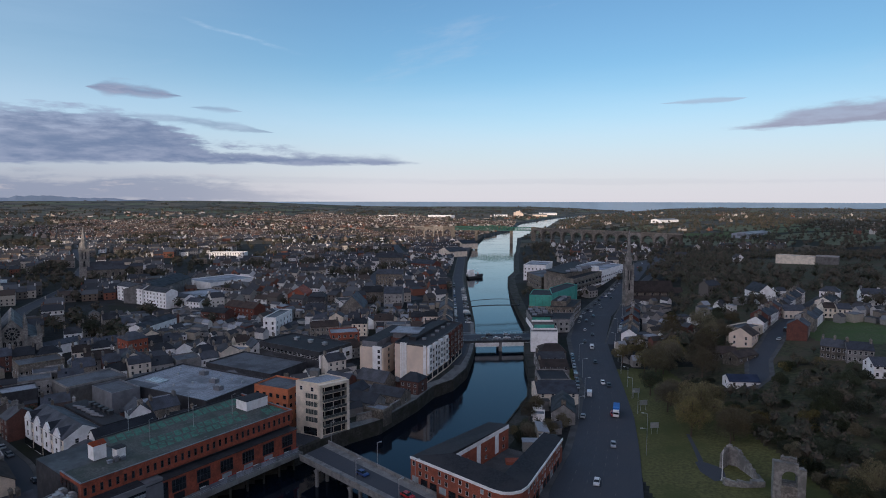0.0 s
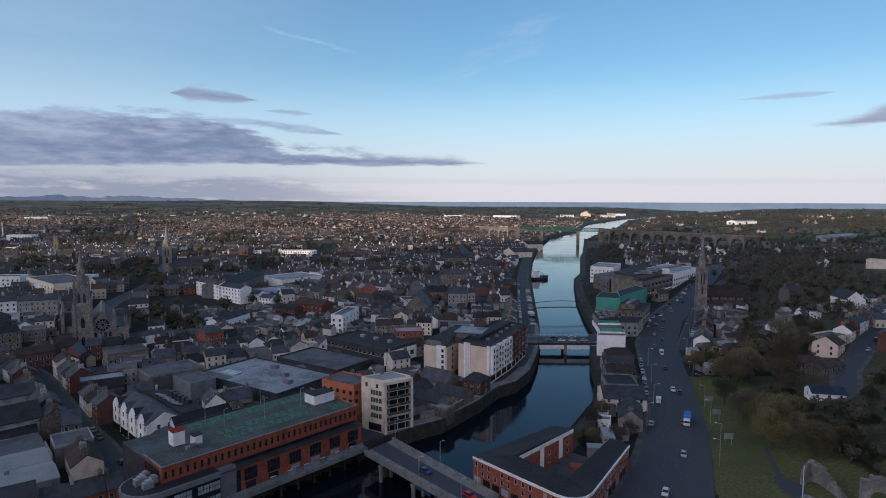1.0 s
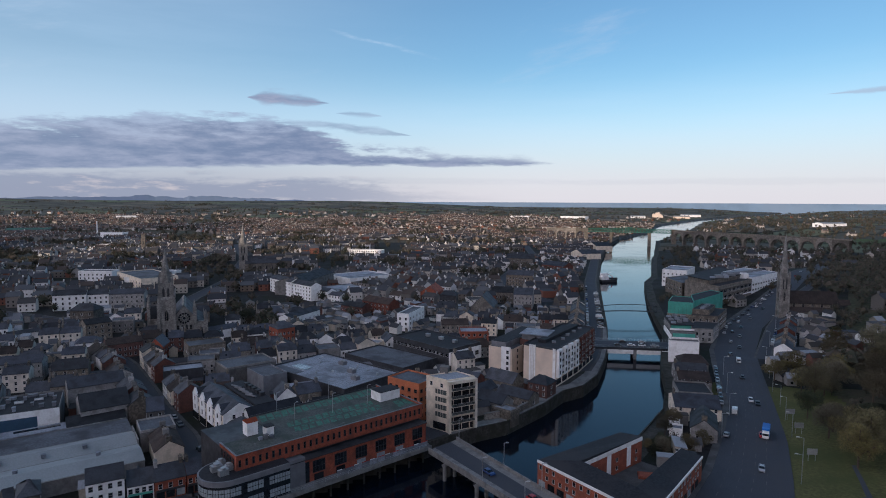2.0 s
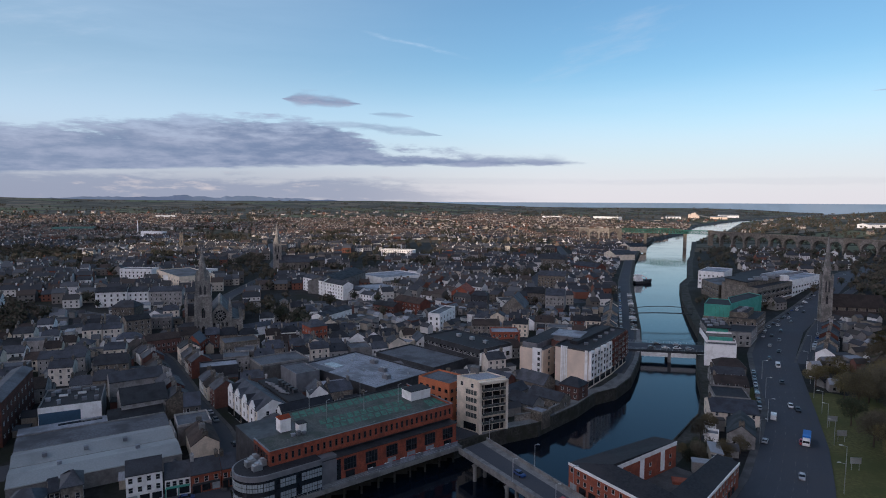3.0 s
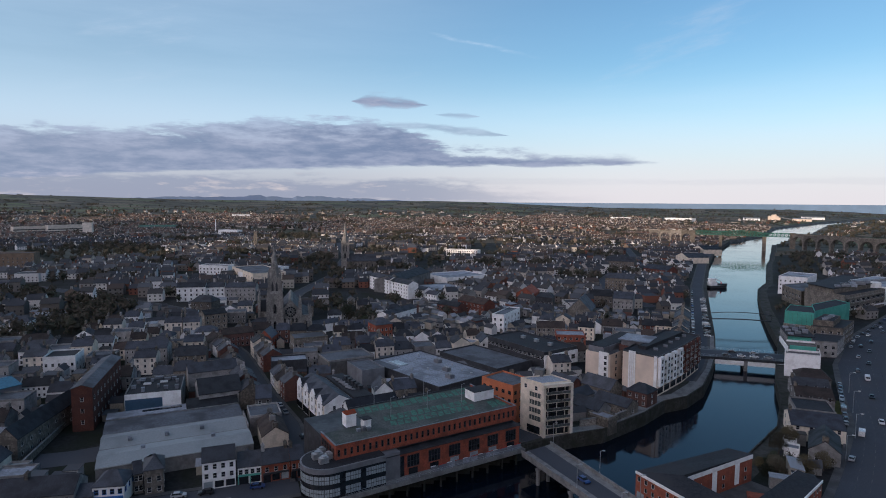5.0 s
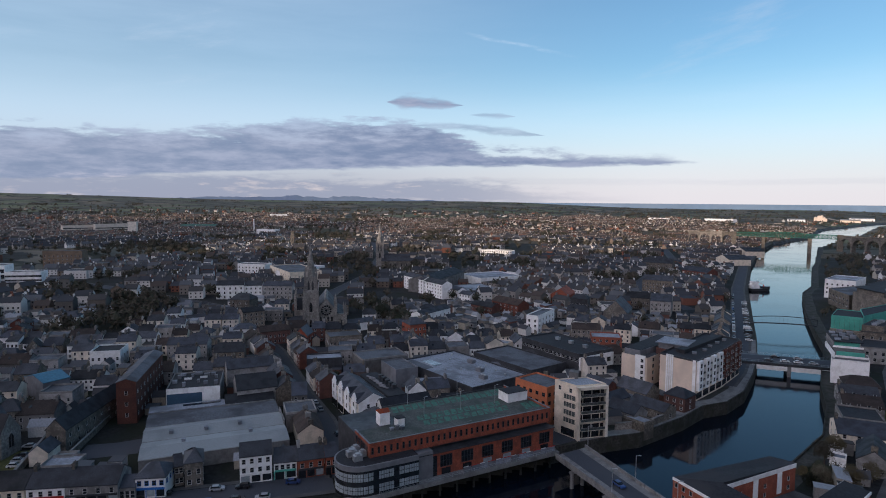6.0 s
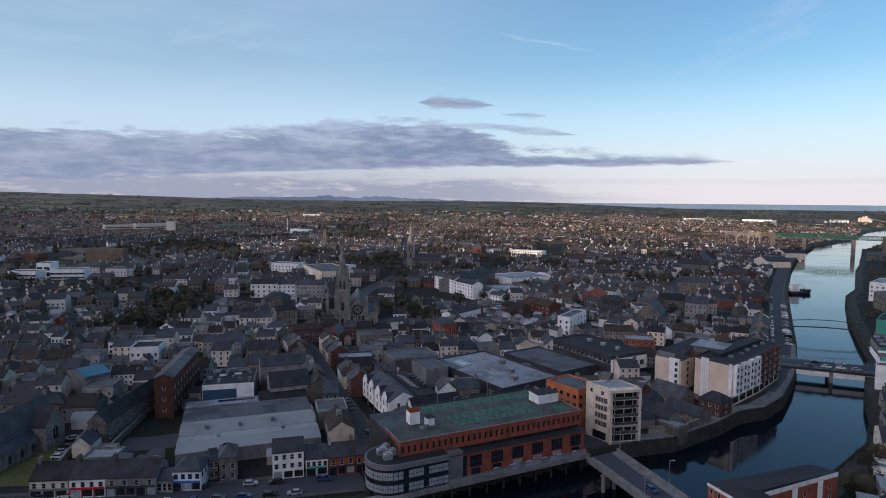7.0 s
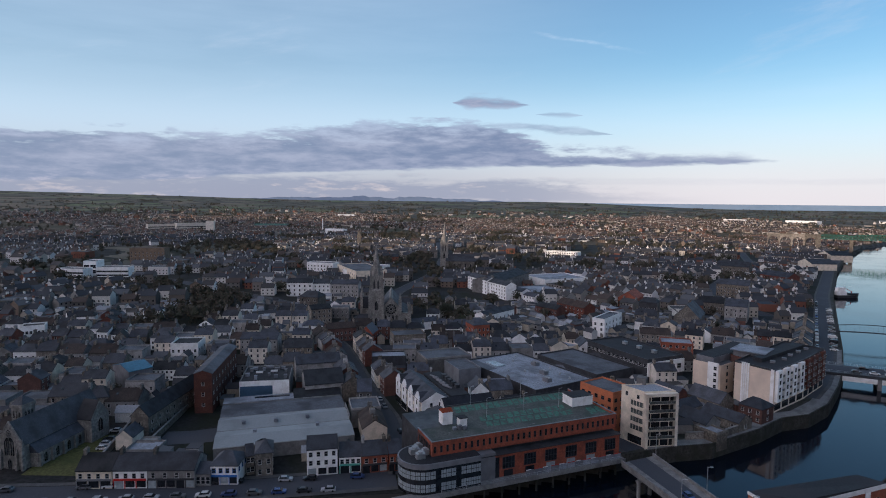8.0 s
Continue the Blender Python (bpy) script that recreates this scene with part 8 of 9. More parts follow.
def lorry():
    x, y = mid_point(3, 0.05, 0.8)
    e = thing("lorry", pose(x, y, gz(x, y) + 0.14, 0, 0, 72 + 180), "bright blue box lorry with yellow tail on the carriageway", "lorry")
    part("cargo_box", Shape().box(-4.0, 2.6, -1.2, 1.2, 1.0, 3.4).box(-3.95, 2.55, -1.15, 1.15, 3.4, 3.5), BLUE_PAINT, e)
    part("cab", Shape().box(2.7, 4.4, -1.1, 1.1, 0.6, 2.4).box(2.7, 4.1, -1.05, 1.05, 2.4, 2.9), WHITE, e)
    part("windscreen", Shape().box(4.3, 4.43, -1.0, 1.0, 1.6, 2.35), GLASS_DARK, e)
    part("tail", Shape().box(-4.2, -4.0, -1.15, 1.15, 0.7, 1.9), surface("yellow_paint", (0.6, 0.42, 0.08), 0.5), e, "yellow tail panel")
    for wx in (-2.8, 3.2):
        for wy in (-1.0, 1.0):
            part("wheel", Shape().beam((wx, wy - 0.15, 0.48), (wx, wy + 0.15, 0.48), 0.48, 0, 10), TYRE, e)


lorry()

# ---------------------------------------------------------------- street lamps along the carriageway
lamp_model = None
for i, (x, y) in enumerate([(67, 190), (72, 204), (76.5, 228), (80, 246), (83, 262), (86, 282), (91, 304), (97, 330), (52, 222), (60, 246), (66, 276), (71, 305), (110, 370), (128, 420), (152, 470)]):
    m = pose(x, y, gz(x, y), 0, 0, 180 if i < 8 or i > 11 else 0)
    if lamp_model is None:
        lamp_model = thing("street_lamp", m, "tall grey steel street lamp", "street lamp", "street lamps")
        part("post", Shape().cone(0, 0, 0, 9, 0.12, 0.07, 8), STEEL, lamp_model)
        part("arm", Shape().beam((0, 0, 8.9), (1.6, 0, 9.2), 0.05), STEEL, lamp_model)
        part("lantern", Shape().box(1.3, 2.2, -0.16, 0.16, 9.1, 9.3), LAMP_GLASS, lamp_model)
    else:
        copy_thing(lamp_model, m)
for x, y in ((78, 232), (80, 247), (74, 208)):
    e = thing("road_sign", pose(x + 2, y, gz(x + 2, y), 0, 0, 8), "plain-backed road sign on two posts", "sign")
    part("panel", Shape().box(-1.6, 1.6, -0.05, 0.05, 2.2, 4.2), STEEL, e)
    for k in (-1.1, 1.1):
        part("post", Shape().beam((k, 0.1, 0), (k, 0.1, 4.1), 0.07), STEEL, e)


# ---------------------------------------------------------------- the ruined gate in the park
def ruins():
    x, y = 93.2, 155.0
    e = thing("ruined_gate", pose(x, y, gz(x, y), 0, 0, -24), "ruined medieval stone gate tower with broken arch", "ruin")
    w, d, h = 7.6, 5.0, 11.0
    s = Shape()
    rng = random.Random(3)
    r, n = 1.9, 8
    arch = [(-r * math.cos(math.pi * k / n), 7.0 + r * math.sin(math.pi * k / n)) for k in range(n + 1)]
    for yy, flip in ((-d / 2, 0), (-d / 2 + 1.3, 1), (d / 2 - 1.3, 0), (d / 2, 1)):
        for k in range(n):
            (xa, za), (xb, zb) = arch[k], arch[k + 1]
            f = [(xa, yy, za), (xb, yy, zb), (xb, yy, h + 0.5 * math.sin(k * 2.1)), (xa, yy, h + 0.5 * math.sin(k * 2.1 - 2.1))]
            s.face(f[::-1] if flip else f)
    for y0 in (-d / 2, d / 2 - 1.3):
        for k in range(n):
            (xa, za), (xb, zb) = arch[k], arch[k + 1]
            s.face([(xa, y0, za), (xa, y0 + 1.3, za), (xb, y0 + 1.3, zb), (xb, y0, zb)])
            s.face([(xa, y0, h), (xb, y0, h), (xb, y0 + 1.3, h), (xa, y0 + 1.3, h)])
    for x0, x1, top in ((-w / 2, -r, h), (r, w / 2, h - 1.2)):
        for j in range(5):
            y0 = -d / 2 + d * j / 5
            s.box(x0, x1, y0, y0 + d / 5, -3, top - abs(j - 2) * 0.0 - (2.4 if j in (1, 2, 3) and x0 > 0 else 0.3 * j))
    part("tower", s, ASHLAR, e)
    part("blocking_wall", Shape().box(-r, r, -d / 2 + 0.3, d / 2 - 0.3, -3, 4.6), STONE, e, "rough stone closing the gateway below the arch")
    base = thing("ruined_wall", pose(0, 0, 0), "stretch of ruined grey town wall with broken top", "ruin")
    line = [(91.5, 164), (91.6, 168.5), (91.5, 173), (91.3, 178), (89.3, 180.6), (86, 178)]
    for i, ((xa, ya), (xb, yb)) in enumerate(zip(line, line[1:])):
        for k in range(6):
            f0, f1 = k / 6, (k + 1.02) / 6
            p, q = (xa + (xb - xa) * f0, ya + (yb - ya) * f0), (xa + (xb - xa) * f1, ya + (yb - ya) * f1)
            l = math.dist(p, q)
            nx, ny = -(q[1] - p[1]) / l * 0.65, (q[0] - p[0]) / l * 0.65
            z = gz(*p)
            rise = (1.2, 2.0, 3.2, 5.2, 6.4, 4.2)
            top = z + rise[i] + (rise[i + 1] - rise[i]) * (k + 0.5) / 6 + rng.uniform(-0.35, 0.35)
            part("stretch", Shape().prism([(p[0] - nx, p[1] - ny), (q[0] - nx, q[1] - ny), (q[0] + nx, q[1] + ny), (p[0] + nx, p[1] + ny)], z - 2, top,
                                          0, [(p[0] - nx * 0.7, p[1] - ny * 0.7), (q[0] - nx * 0.7, q[1] - ny * 0.7), (q[0] + nx * 0.7, q[1] + ny * 0.7), (p[0] + nx * 0.7, p[1] + ny * 0.7)]), ASHLAR, base)
    low = [(91.5, 163), (86.5, 164), (81.9, 166.8)]
    for (xa, ya), (xb, yb) in zip(low, low[1:]):
        for k in range(3):
            f0, f1 = k / 3, (k + 1) / 3
            p, q = (xa + (xb - xa) * f0, ya + (yb - ya) * f0), (xa + (xb - xa) * f1, ya + (yb - ya) * f1)
            z = gz(*p)
            part("stretch", Shape().prism([(p[0], p[1]), (p[0], p[1] + 1.5), (q[0], q[1] + 1.5), (q[0], q[1])], z - 1, z + rng.uniform(0.8, 1.8)), ASHLAR, base)
    z = gz(82.5, 170)
    f = thing("flagpole", pose(82.5, 170, z), "white flagpole standing in the park", "flagpole")
    part("pole", Shape().cone(0, 0, 0, 9.5, 0.12, 0.06, 8), WHITE, f)
    part("foot", Shape().box(-0.4, 0.4, -0.4, 0.4, 0, 0.3), CONCRETE, f)


ruins()
ribbon("path", [(80.5, 184), (79.0, 179), (79.5, 174), (80.5, 170)], [(82.5, 184.5), (86.5, 180), (86.5, 174.5), (84.0, 170)], 0.1, ASPHALT, "worn tarmac play area in the park", "path")
ribbon("path", [(87.0, 207), (84.6, 196), (81.6, 184)], [(88.2, 207), (85.9, 196), (83.2, 184)], 0.1, ASPHALT, "tarmac path across the grass", "path")

# ---------------------------------------------------------------- town houses filling the streets
random.seed(11)
house_models = {}
STYLES = [  # walls, roof, width, depth, eaves, rise, floors, columns, hip
    (WHITE, SLATE, 8.5, 8.5, 5.8, 2.8, 2, 3, 0.0), (GREY, SLATE, 9.5, 9.0, 6.2, 3.0, 2, 3, 0.0), (STONE, SLATE, 9.0, 9.5, 7.2, 3.2, 2, 3, 0.0),
    (CREAM, SLATE_BROWN, 8.0, 8.5, 5.6, 2.8, 2, 3, 0.0), (BRICK, SLATE, 7.5, 9.0, 7.8, 3.0, 3, 2, 0.0), (WHITE, SLATE, 10.5, 9.5, 6.8, 2.6, 2, 4, 3.0),
    (GREY, SLATE_BROWN, 12.5, 10.0, 6.0, 3.4, 2, 4, 0.0), (STONE, SLATE, 14.0, 10.0, 8.2, 3.6, 3, 4, 0.0), (GREY, FELT, 12.0, 11.0, 7.0, 0.0, 2, 4, 0.0), (CREAM, SLATE, 9.5, 9.0, 8.2, 2.6, 3, 3, 0.0)]
WORDS = {"white_render": "white rendered", "grey_render": "grey rendered", "rubble_stone": "brown stone", "cream_render": "cream rendered", "red_brick": "red-brick"}
ROOFS = {"slate": "dark slate roof", "brown_tile": "brown tiled roof", "roof_felt": "flat felt roof"}


def town_house(k, x, y, deg):
    wall, top, w, d, h, rise, floors, cols, hip = STYLES[k]
    z = gz(x, y)
    if k in house_models:
        claim(x, y, w, d, deg)
        return copy_thing(house_models[k], pose(x, y, z, 0, 0, deg))
    e = body("terrace_house" if w < 10 else "town_building", x, y, w, d, deg, h, f"{WORDS[wall.name]} {floors}-storey town house with {ROOFS[top.name]}".replace("2-storey", "two-storey").replace("3-storey", "three-storey"),
             "house", roof="flat" if rise == 0 else "gable", rise=rise, wall=wall, top=top, hip=hip, floors=floors, cols=(cols, 1), storey=2.6, first=1.4, size=(0.9, 1.3), chimneys=0 if rise == 0 else 2, sides="f", group="houses of the town")
    if rise > 0 and k in (1, 6, 7):
        for u in (-0.2,):
            f = 0.5
            part("skylight", Shape().box(-0.45, 0.45, -0.6, 0.6, 0.0, 0.12), GLASS_DARK if u < 0 else GLASS_PALE, e, at=pose(u * w, -d / 2 * f, h + rise * (1 - f) + 0.24, math.degrees(math.atan2(rise, d / 2))))
    house_models[k] = e
    return e


def street_angle(x, y):
    """How the streets lie in each quarter."""
    if x > 0:
        return 24.0 if y > 300 else 0.0
    if y < 330 or x < -180:
        return 36.0
    if x > -90:
        return 3.0
    return -24.0 if y < 560 else 12.0


def is_park(x, y):
    d = x - along(RIGHT_BANK, max(y, -30))
    if 194 < x < 242 and 283 < y < 337:
        return True
    if d > 0:
        if y < 290 and x > 62:
            return True
        if d < 60 and y > 330:
            return True
        if x > 100 and y < 330:
            return True
    return False


WOODS = [(-620, 560, 24), (-560, 640, 20), (-720, 640, 26), (-480, 560, 22), (-660, 500, 22), (-760, 520, 24), (-500, 380, 26), (-470, 300, 24), (-350, 272, 24), (-385, 298, 20), (-364, 300, 18), (-300, 700, 30), (-420, 760, 40), (-250, 820, 30), (-520, 640, 40), (-640, 760, 50), (-380, 900, 45), (-480, 1000, 50), (-250, 1050, 40), (-700, 950, 60), (-560, 1150, 60), (-330, 1250, 45), (-150, 1150, 30), (-820, 820, 50), (-420, 640, 22), (-120, 1400, 40), (-600, 1450, 60), (-335, 545, 42), (-300, 600, 30), (-400, 560, 40), (-236, 372, 22), (-195, 345, 18), (-150, 400, 10), (-210, 420, 12), (-335, 225, 26), (-345, 250, 22), (-100, 640, 30), (-60, 700, 24),
         (-690, 330, 40), (-540, 500, 28), (-700, 560, 50), (-800, 640, 60), (180, 520, 40), (215, 500, 40), (240, 560, 55), (300, 600, 60), (260, 640, 50), (340, 560, 50), (380, 520, 60),
         (420, 700, 70), (470, 1130, 60), (540, 1150, 110), (380, 1250, 90), (260, 1300, 50), (520, 1350, 130), (700, 1250, 140), (680, 1000, 110), (850, 1450, 160), (420, 1550, 110), (620, 1650, 130), (560, 2000, 150), (820, 1900, 170), (1000, 1700, 170), (500, 640, 80), (560, 760, 90), (330, 740, 60), (420, 860, 90), (240, 470, 30), (300, 480, 30), (350, 470, 40), (140, 320, 16), (165, 345, 18), (185, 360, 18), (205, 385, 16), (160, 400, 14), (185, 420, 20), (-20, 760, 20), (-130, 900, 50), (-220, 690, 26), (-170, 740, 26)]


def in_wood(x, y, pad=0.0):
    return any(math.hypot(x - a, y - b) < r + pad for a, b, r in WOODS)


near_count = 0


def line_street(pts, gap, both=True):
    """Houses shoulder to shoulder along a street, fronts to the road."""
    global near_count
    for (xa, ya), (xb, yb) in zip(pts, pts[1:]):
        L = math.dist((xa, ya), (xb, yb))
        ux, uy = (xb - xa) / L, (yb - ya) / L
        turn = math.degrees(math.atan2(uy, ux))
        for side in ((1, -1) if both else (1,)):
            f = 0.0
            while f < L - 4:
                k = random.choices(range(10), (30, 12, 8, 16, 8, 10, 6, 3, 2, 16))[0]
                w, d = STYLES[k][2], STYLES[k][3]
                f += w / 2
                x, y = xa + ux * f - uy * side * (gap + d / 2), ya + uy * f + ux * side * (gap + d / 2)
                f += w / 2 + 0.15
                if is_free(x, y, 3.4) and not in_river(x, y, 12) and not on_road(x, y, 2.0) and near_count < 222:
                    town_house(k, x, y, turn + (180 if side < 0 else 0))
                    near_count += 1


line_street([(-118, 166), (-134, 182), (-163, 205), (-188, 227), (-215, 250), (-245, 270)], 4.4)
line_street([(3, 300), (11, 356), (13, 407), (14, 460)], 6.2)
line_street([(100, 345), (112, 380), (128, 425)], 4.6)
line_street([(166, 298), (180, 317), (215, 358), (249, 396)], 6.2)
for quarter in range(6):
    ang = (36.0, 36.0, 3.0, -24.0, 24.0, 12.0)[quarter]
    c, s = math.cos(radians(ang)), math.sin(radians(ang))
    for iv in range(-60, 60):
        v = iv * 15.5 + (5.0 if iv % 3 == 0 else 0.0)
        u = -620.0
        while u < 620:
            k = random.choices(range(10), (26, 12, 10, 12, 8, 12, 8, 5, 8, 10))[0]
            w = STYLES[k][2]
            u += w * 0.5 + random.choice((0.3, 0.3, 0.5, 3.0))
            x, y = c * u - s * v, 200 + s * u + c * v
            u += w * 0.5
            r, b = math.hypot(x, y), math.degrees(math.atan2(-x, y))
            if not (150 < r < 430 and -39 < b < 70) or near_count > 222:
                continue
            if abs(street_angle(x, y) - ang) > 1 or in_river(x, y, 13) or is_park(x, y) or in_wood(x, y) or random.random() < 0.07:
                continue
            if on_road(x, y, 6.5) or not is_free(x, y, 4.6):
                continue
            turn = ang + (90 if random.random() < 0.14 else 0) + random.uniform(-2, 2)
            town_house(k, x, y, turn)
            near_count += 1

# back-yard sheds, lean-tos and stores packed between the houses, past counting
random.seed(17)
SHED_WALL = island_surface("yard_walls", [(0.55, 0.54, 0.52), (0.26, 0.25, 0.24), (0.20, 0.18, 0.15), (0.70, 0.70, 0.68), (0.15, 0.07, 0.055), (0.38, 0.34, 0.28), (0.22, 0.21, 0.2)])
SHED_ROOF = island_surface("yard_roofs", [(0.04, 0.042, 0.05), (0.08, 0.085, 0.095), (0.16, 0.17, 0.19), (0.05, 0.045, 0.042), (0.03, 0.032, 0.038), (0.28, 0.30, 0.33), (0.06, 0.062, 0.07)], 0.8)
sheds = Shape()
for _ in range(9000):
    b, r = radians(random.uniform(-39, 70)), math.sqrt(random.uniform(140 ** 2, 470 ** 2))
    x, y = -r * math.sin(b), r * math.cos(b)
    if in_river(x, y, 11) or is_park(x, y) or in_wood(x, y) or on_road(x, y, 4.5) or not is_free(x, y, 2.6):
        continue
    ang = street_angle(x, y) + random.choice((0, 0, 90)) + random.uniform(-3, 3)
    w, d = random.uniform(3, 9), random.uniform(3, 6)
    claim(x, y, w, d, ang)
    c, q = math.cos(radians(ang)), math.sin(radians(ang))
    z = gz(x, y)
    hw, hd, h, rise = w / 2, d / 2, random.uniform(2.3, 4.8), random.choice((0.0, 0.5, 1.6, 2.0))
    put = lambda px, py, pz: (x + c * px - q * py, y + q * px + c * py, z + pz)
    low = [put(a, e, -2) for a, e in ((-hw, -hd), (hw, -hd), (hw, hd), (-hw, hd))]
    if rise > 1:
        sheds.solid(low + [put(-hw, -hd, h), put(hw, -hd, h), put(hw, hd, h), put(-hw, hd, h), put(-hw, 0, h + rise), put(hw, 0, h + rise)], [(0, 1, 5, 4), (2, 3, 7, 6), (1, 2, 6, 9, 5), (3, 0, 4, 8, 7)], 0)
        sheds.solid([put(-hw - 0.2, -hd - 0.3, h - 0.1), put(hw + 0.2, -hd - 0.3, h - 0.1), put(hw + 0.2, 0, h + rise + 0.15), put(-hw - 0.2, 0, h + rise + 0.15), put(hw + 0.2, hd + 0.3, h - 0.1), put(-hw - 0.2, hd + 0.3, h - 0.1)], [(0, 1, 2, 3), (3, 2, 4, 5)], 1)
    else:
        sheds.solid(low + [put(-hw, -hd, h), put(hw, -hd, h), put(hw, hd, h + rise), put(-hw, hd, h + rise)], [(0, 1, 5, 4), (1, 2, 6, 5), (2, 3, 7, 6), (3, 0, 4, 7)], 0)
        sheds.solid([put(-hw - 0.2, -hd - 0.2, h + 0.02), put(hw + 0.2, -hd - 0.2, h + 0.02), put(hw + 0.2, hd + 0.2, h + rise + 0.02), put(-hw - 0.2, hd + 0.2, h + rise + 0.02),
                     put(-hw - 0.2, -hd - 0.2, h + 0.18), put(hw + 0.2, -hd - 0.2, h + 0.18), put(hw + 0.2, hd + 0.2, h + rise + 0.18), put(-hw - 0.2, hd + 0.2, h + rise + 0.18)],
                    [(4, 5, 6, 7), (0, 1, 5, 4), (1, 2, 6, 5), (3, 0, 4, 7)], 1)
    if random.random() < 0.5:
        sheds.solid([put(-0.6, -hd - 0.04, 0.8), put(0.5, -hd - 0.04, 0.8), put(0.5, -hd - 0.04, 2.0), put(-0.6, -hd - 0.04, 2.0)], [(0, 1, 2, 3)], 2)
whole("yard_sheds", sheds, [SHED_WALL, SHED_ROOF, GLASS_DARK], "crowded back-yard sheds, lean-tos and low stores", "sheds", kind="stuff")

# ---------------------------------------------------------------- the far town, past counting
WALL_FAR = island_surface("far_walls", [(0.74, 0.73, 0.72), (0.15, 0.144, 0.135), (0.26, 0.25, 0.24), (0.13, 0.115, 0.10), (0.66, 0.64, 0.62), (0.18, 0.07, 0.045), (0.46, 0.42, 0.36), (0.12, 0.11, 0.10), (0.30, 0.28, 0.26), (0.68, 0.66, 0.62), (0.17, 0.13, 0.10), (0.22, 0.20, 0.18)])
ROOF_FAR = island_surface("far_roofs", [(0.034, 0.037, 0.046), (0.046, 0.043, 0.043), (0.060, 0.042, 0.034), (0.042, 0.044, 0.052), (0.030, 0.033, 0.040), (0.085, 0.09, 0.10)], 0.7)
random.seed(23)
far, estate_rows = Shape(), Shape()


def far_house(s, x, y, deg, w, d, h, rise, flat=False):
    c, q = math.cos(radians(deg)), math.sin(radians(deg))
    z = gz(x, y)

    def put(px, py, pz):
        return (x + c * px - q * py, y + q * px + c * py, z + pz)
    hw, hd = w / 2, d / 2
    box_f = [(0, 1, 5, 4), (1, 2, 6, 5), (2, 3, 7, 6), (3, 0, 4, 7)]
    v = [put(a, b, -3) for a, b in ((-hw, -hd), (hw, -hd), (hw, hd), (-hw, hd))] + [put(a, b, h) for a, b in ((-hw, -hd), (hw, -hd), (hw, hd), (-hw, hd))]
    if flat:
        s.solid(v, box_f, 0)
        s.solid([put(a, b, h - 0.3) for a, b in ((-hw, -hd), (hw, -hd), (hw, hd), (-hw, hd))], [(0, 1, 2, 3)], 1)
    else:
        s.solid(v + [put(-hw, 0, h + rise), put(hw, 0, h + rise)], [(0, 1, 5, 4), (2, 3, 7, 6), (1, 2, 6, 9, 5), (3, 0, 4, 8, 7)], 0)
        o, t = 0.4, 0.2
        k = rise / hd * o
        s.solid([put(-hw - 0.2, -hd - o, h - k + t), put(hw + 0.2, -hd - o, h - k + t), put(hw + 0.2, 0, h + rise + t), put(-hw - 0.2, 0, h + rise + t), put(hw + 0.2, hd + o, h - k + t), put(-hw - 0.2, hd + o, h - k + t),
                 put(-hw - 0.2, -hd - o, h - k), put(hw + 0.2, -hd - o, h - k), put(hw + 0.2, hd + o, h - k), put(-hw - 0.2, hd + o, h - k)],
                [(0, 1, 2, 3), (3, 2, 4, 5), (6, 7, 1, 0), (8, 9, 5, 4)], 1)
        if w > 5:
            for cx in ((-hw + 0.5, hw - 0.5) if int(x * 7 + y) % 3 else (-hw + 0.5,)):
                cv = [put(cx + a, b, zz) for zz in (h + rise - 1, h + rise + 1.5) for a, b in ((-0.4, -0.8), (0.4, -0.8), (0.4, 0.8), (-0.4, 0.8))]
                s.solid(cv, box_f + [(4, 5, 6, 7)], 0)
    if not flat and int(x * 3 + y * 5) % 2:
        # a lower wing behind
        px0, px1, top = (-hw + 0.3, -hw * 0.1, h * 0.8) if int(x) % 2 else (hw * 0.1, hw - 0.3, h * 0.72)
        wv = [put(a, b, zz) for zz in (-2, top) for a, b in ((px0, hd - 0.2), (px1, hd - 0.2), (px1, hd + 5.0), (px0, hd + 5.0))]
        s.solid(wv, box_f, 0)
        s.solid([put(px0 - 0.2, hd - 0.2, top + 0.02), put(px1 + 0.2, hd - 0.2, top + 1.6), put(px1 + 0.2, hd + 5.2, top + 1.6), put(px0 - 0.2, hd + 5.2, top + 0.02), put(px1 + 0.2, hd + 5.2, top + 0.02), put(px1 + 0.2, hd - 0.2, top + 0.02)], [(0, 1, 2, 3), (3, 2, 4), (1, 5, 4, 2)], 1)
    n = max(2, int(w / 3))
    for i in range(n):
        px = -hw + w * (i + 0.5) / n
        for zz in ((1.5, 4.2) if h > 4.5 else (1.5,)):
            s.solid([put(px - 0.5, -hd - 0.05, zz - 0.6), put(px + 0.5, -hd - 0.05, zz - 0.6), put(px + 0.5, -hd - 0.05, zz + 0.6), put(px - 0.5, -hd - 0.05, zz + 0.6)], [(0, 1, 2, 3)], 2)


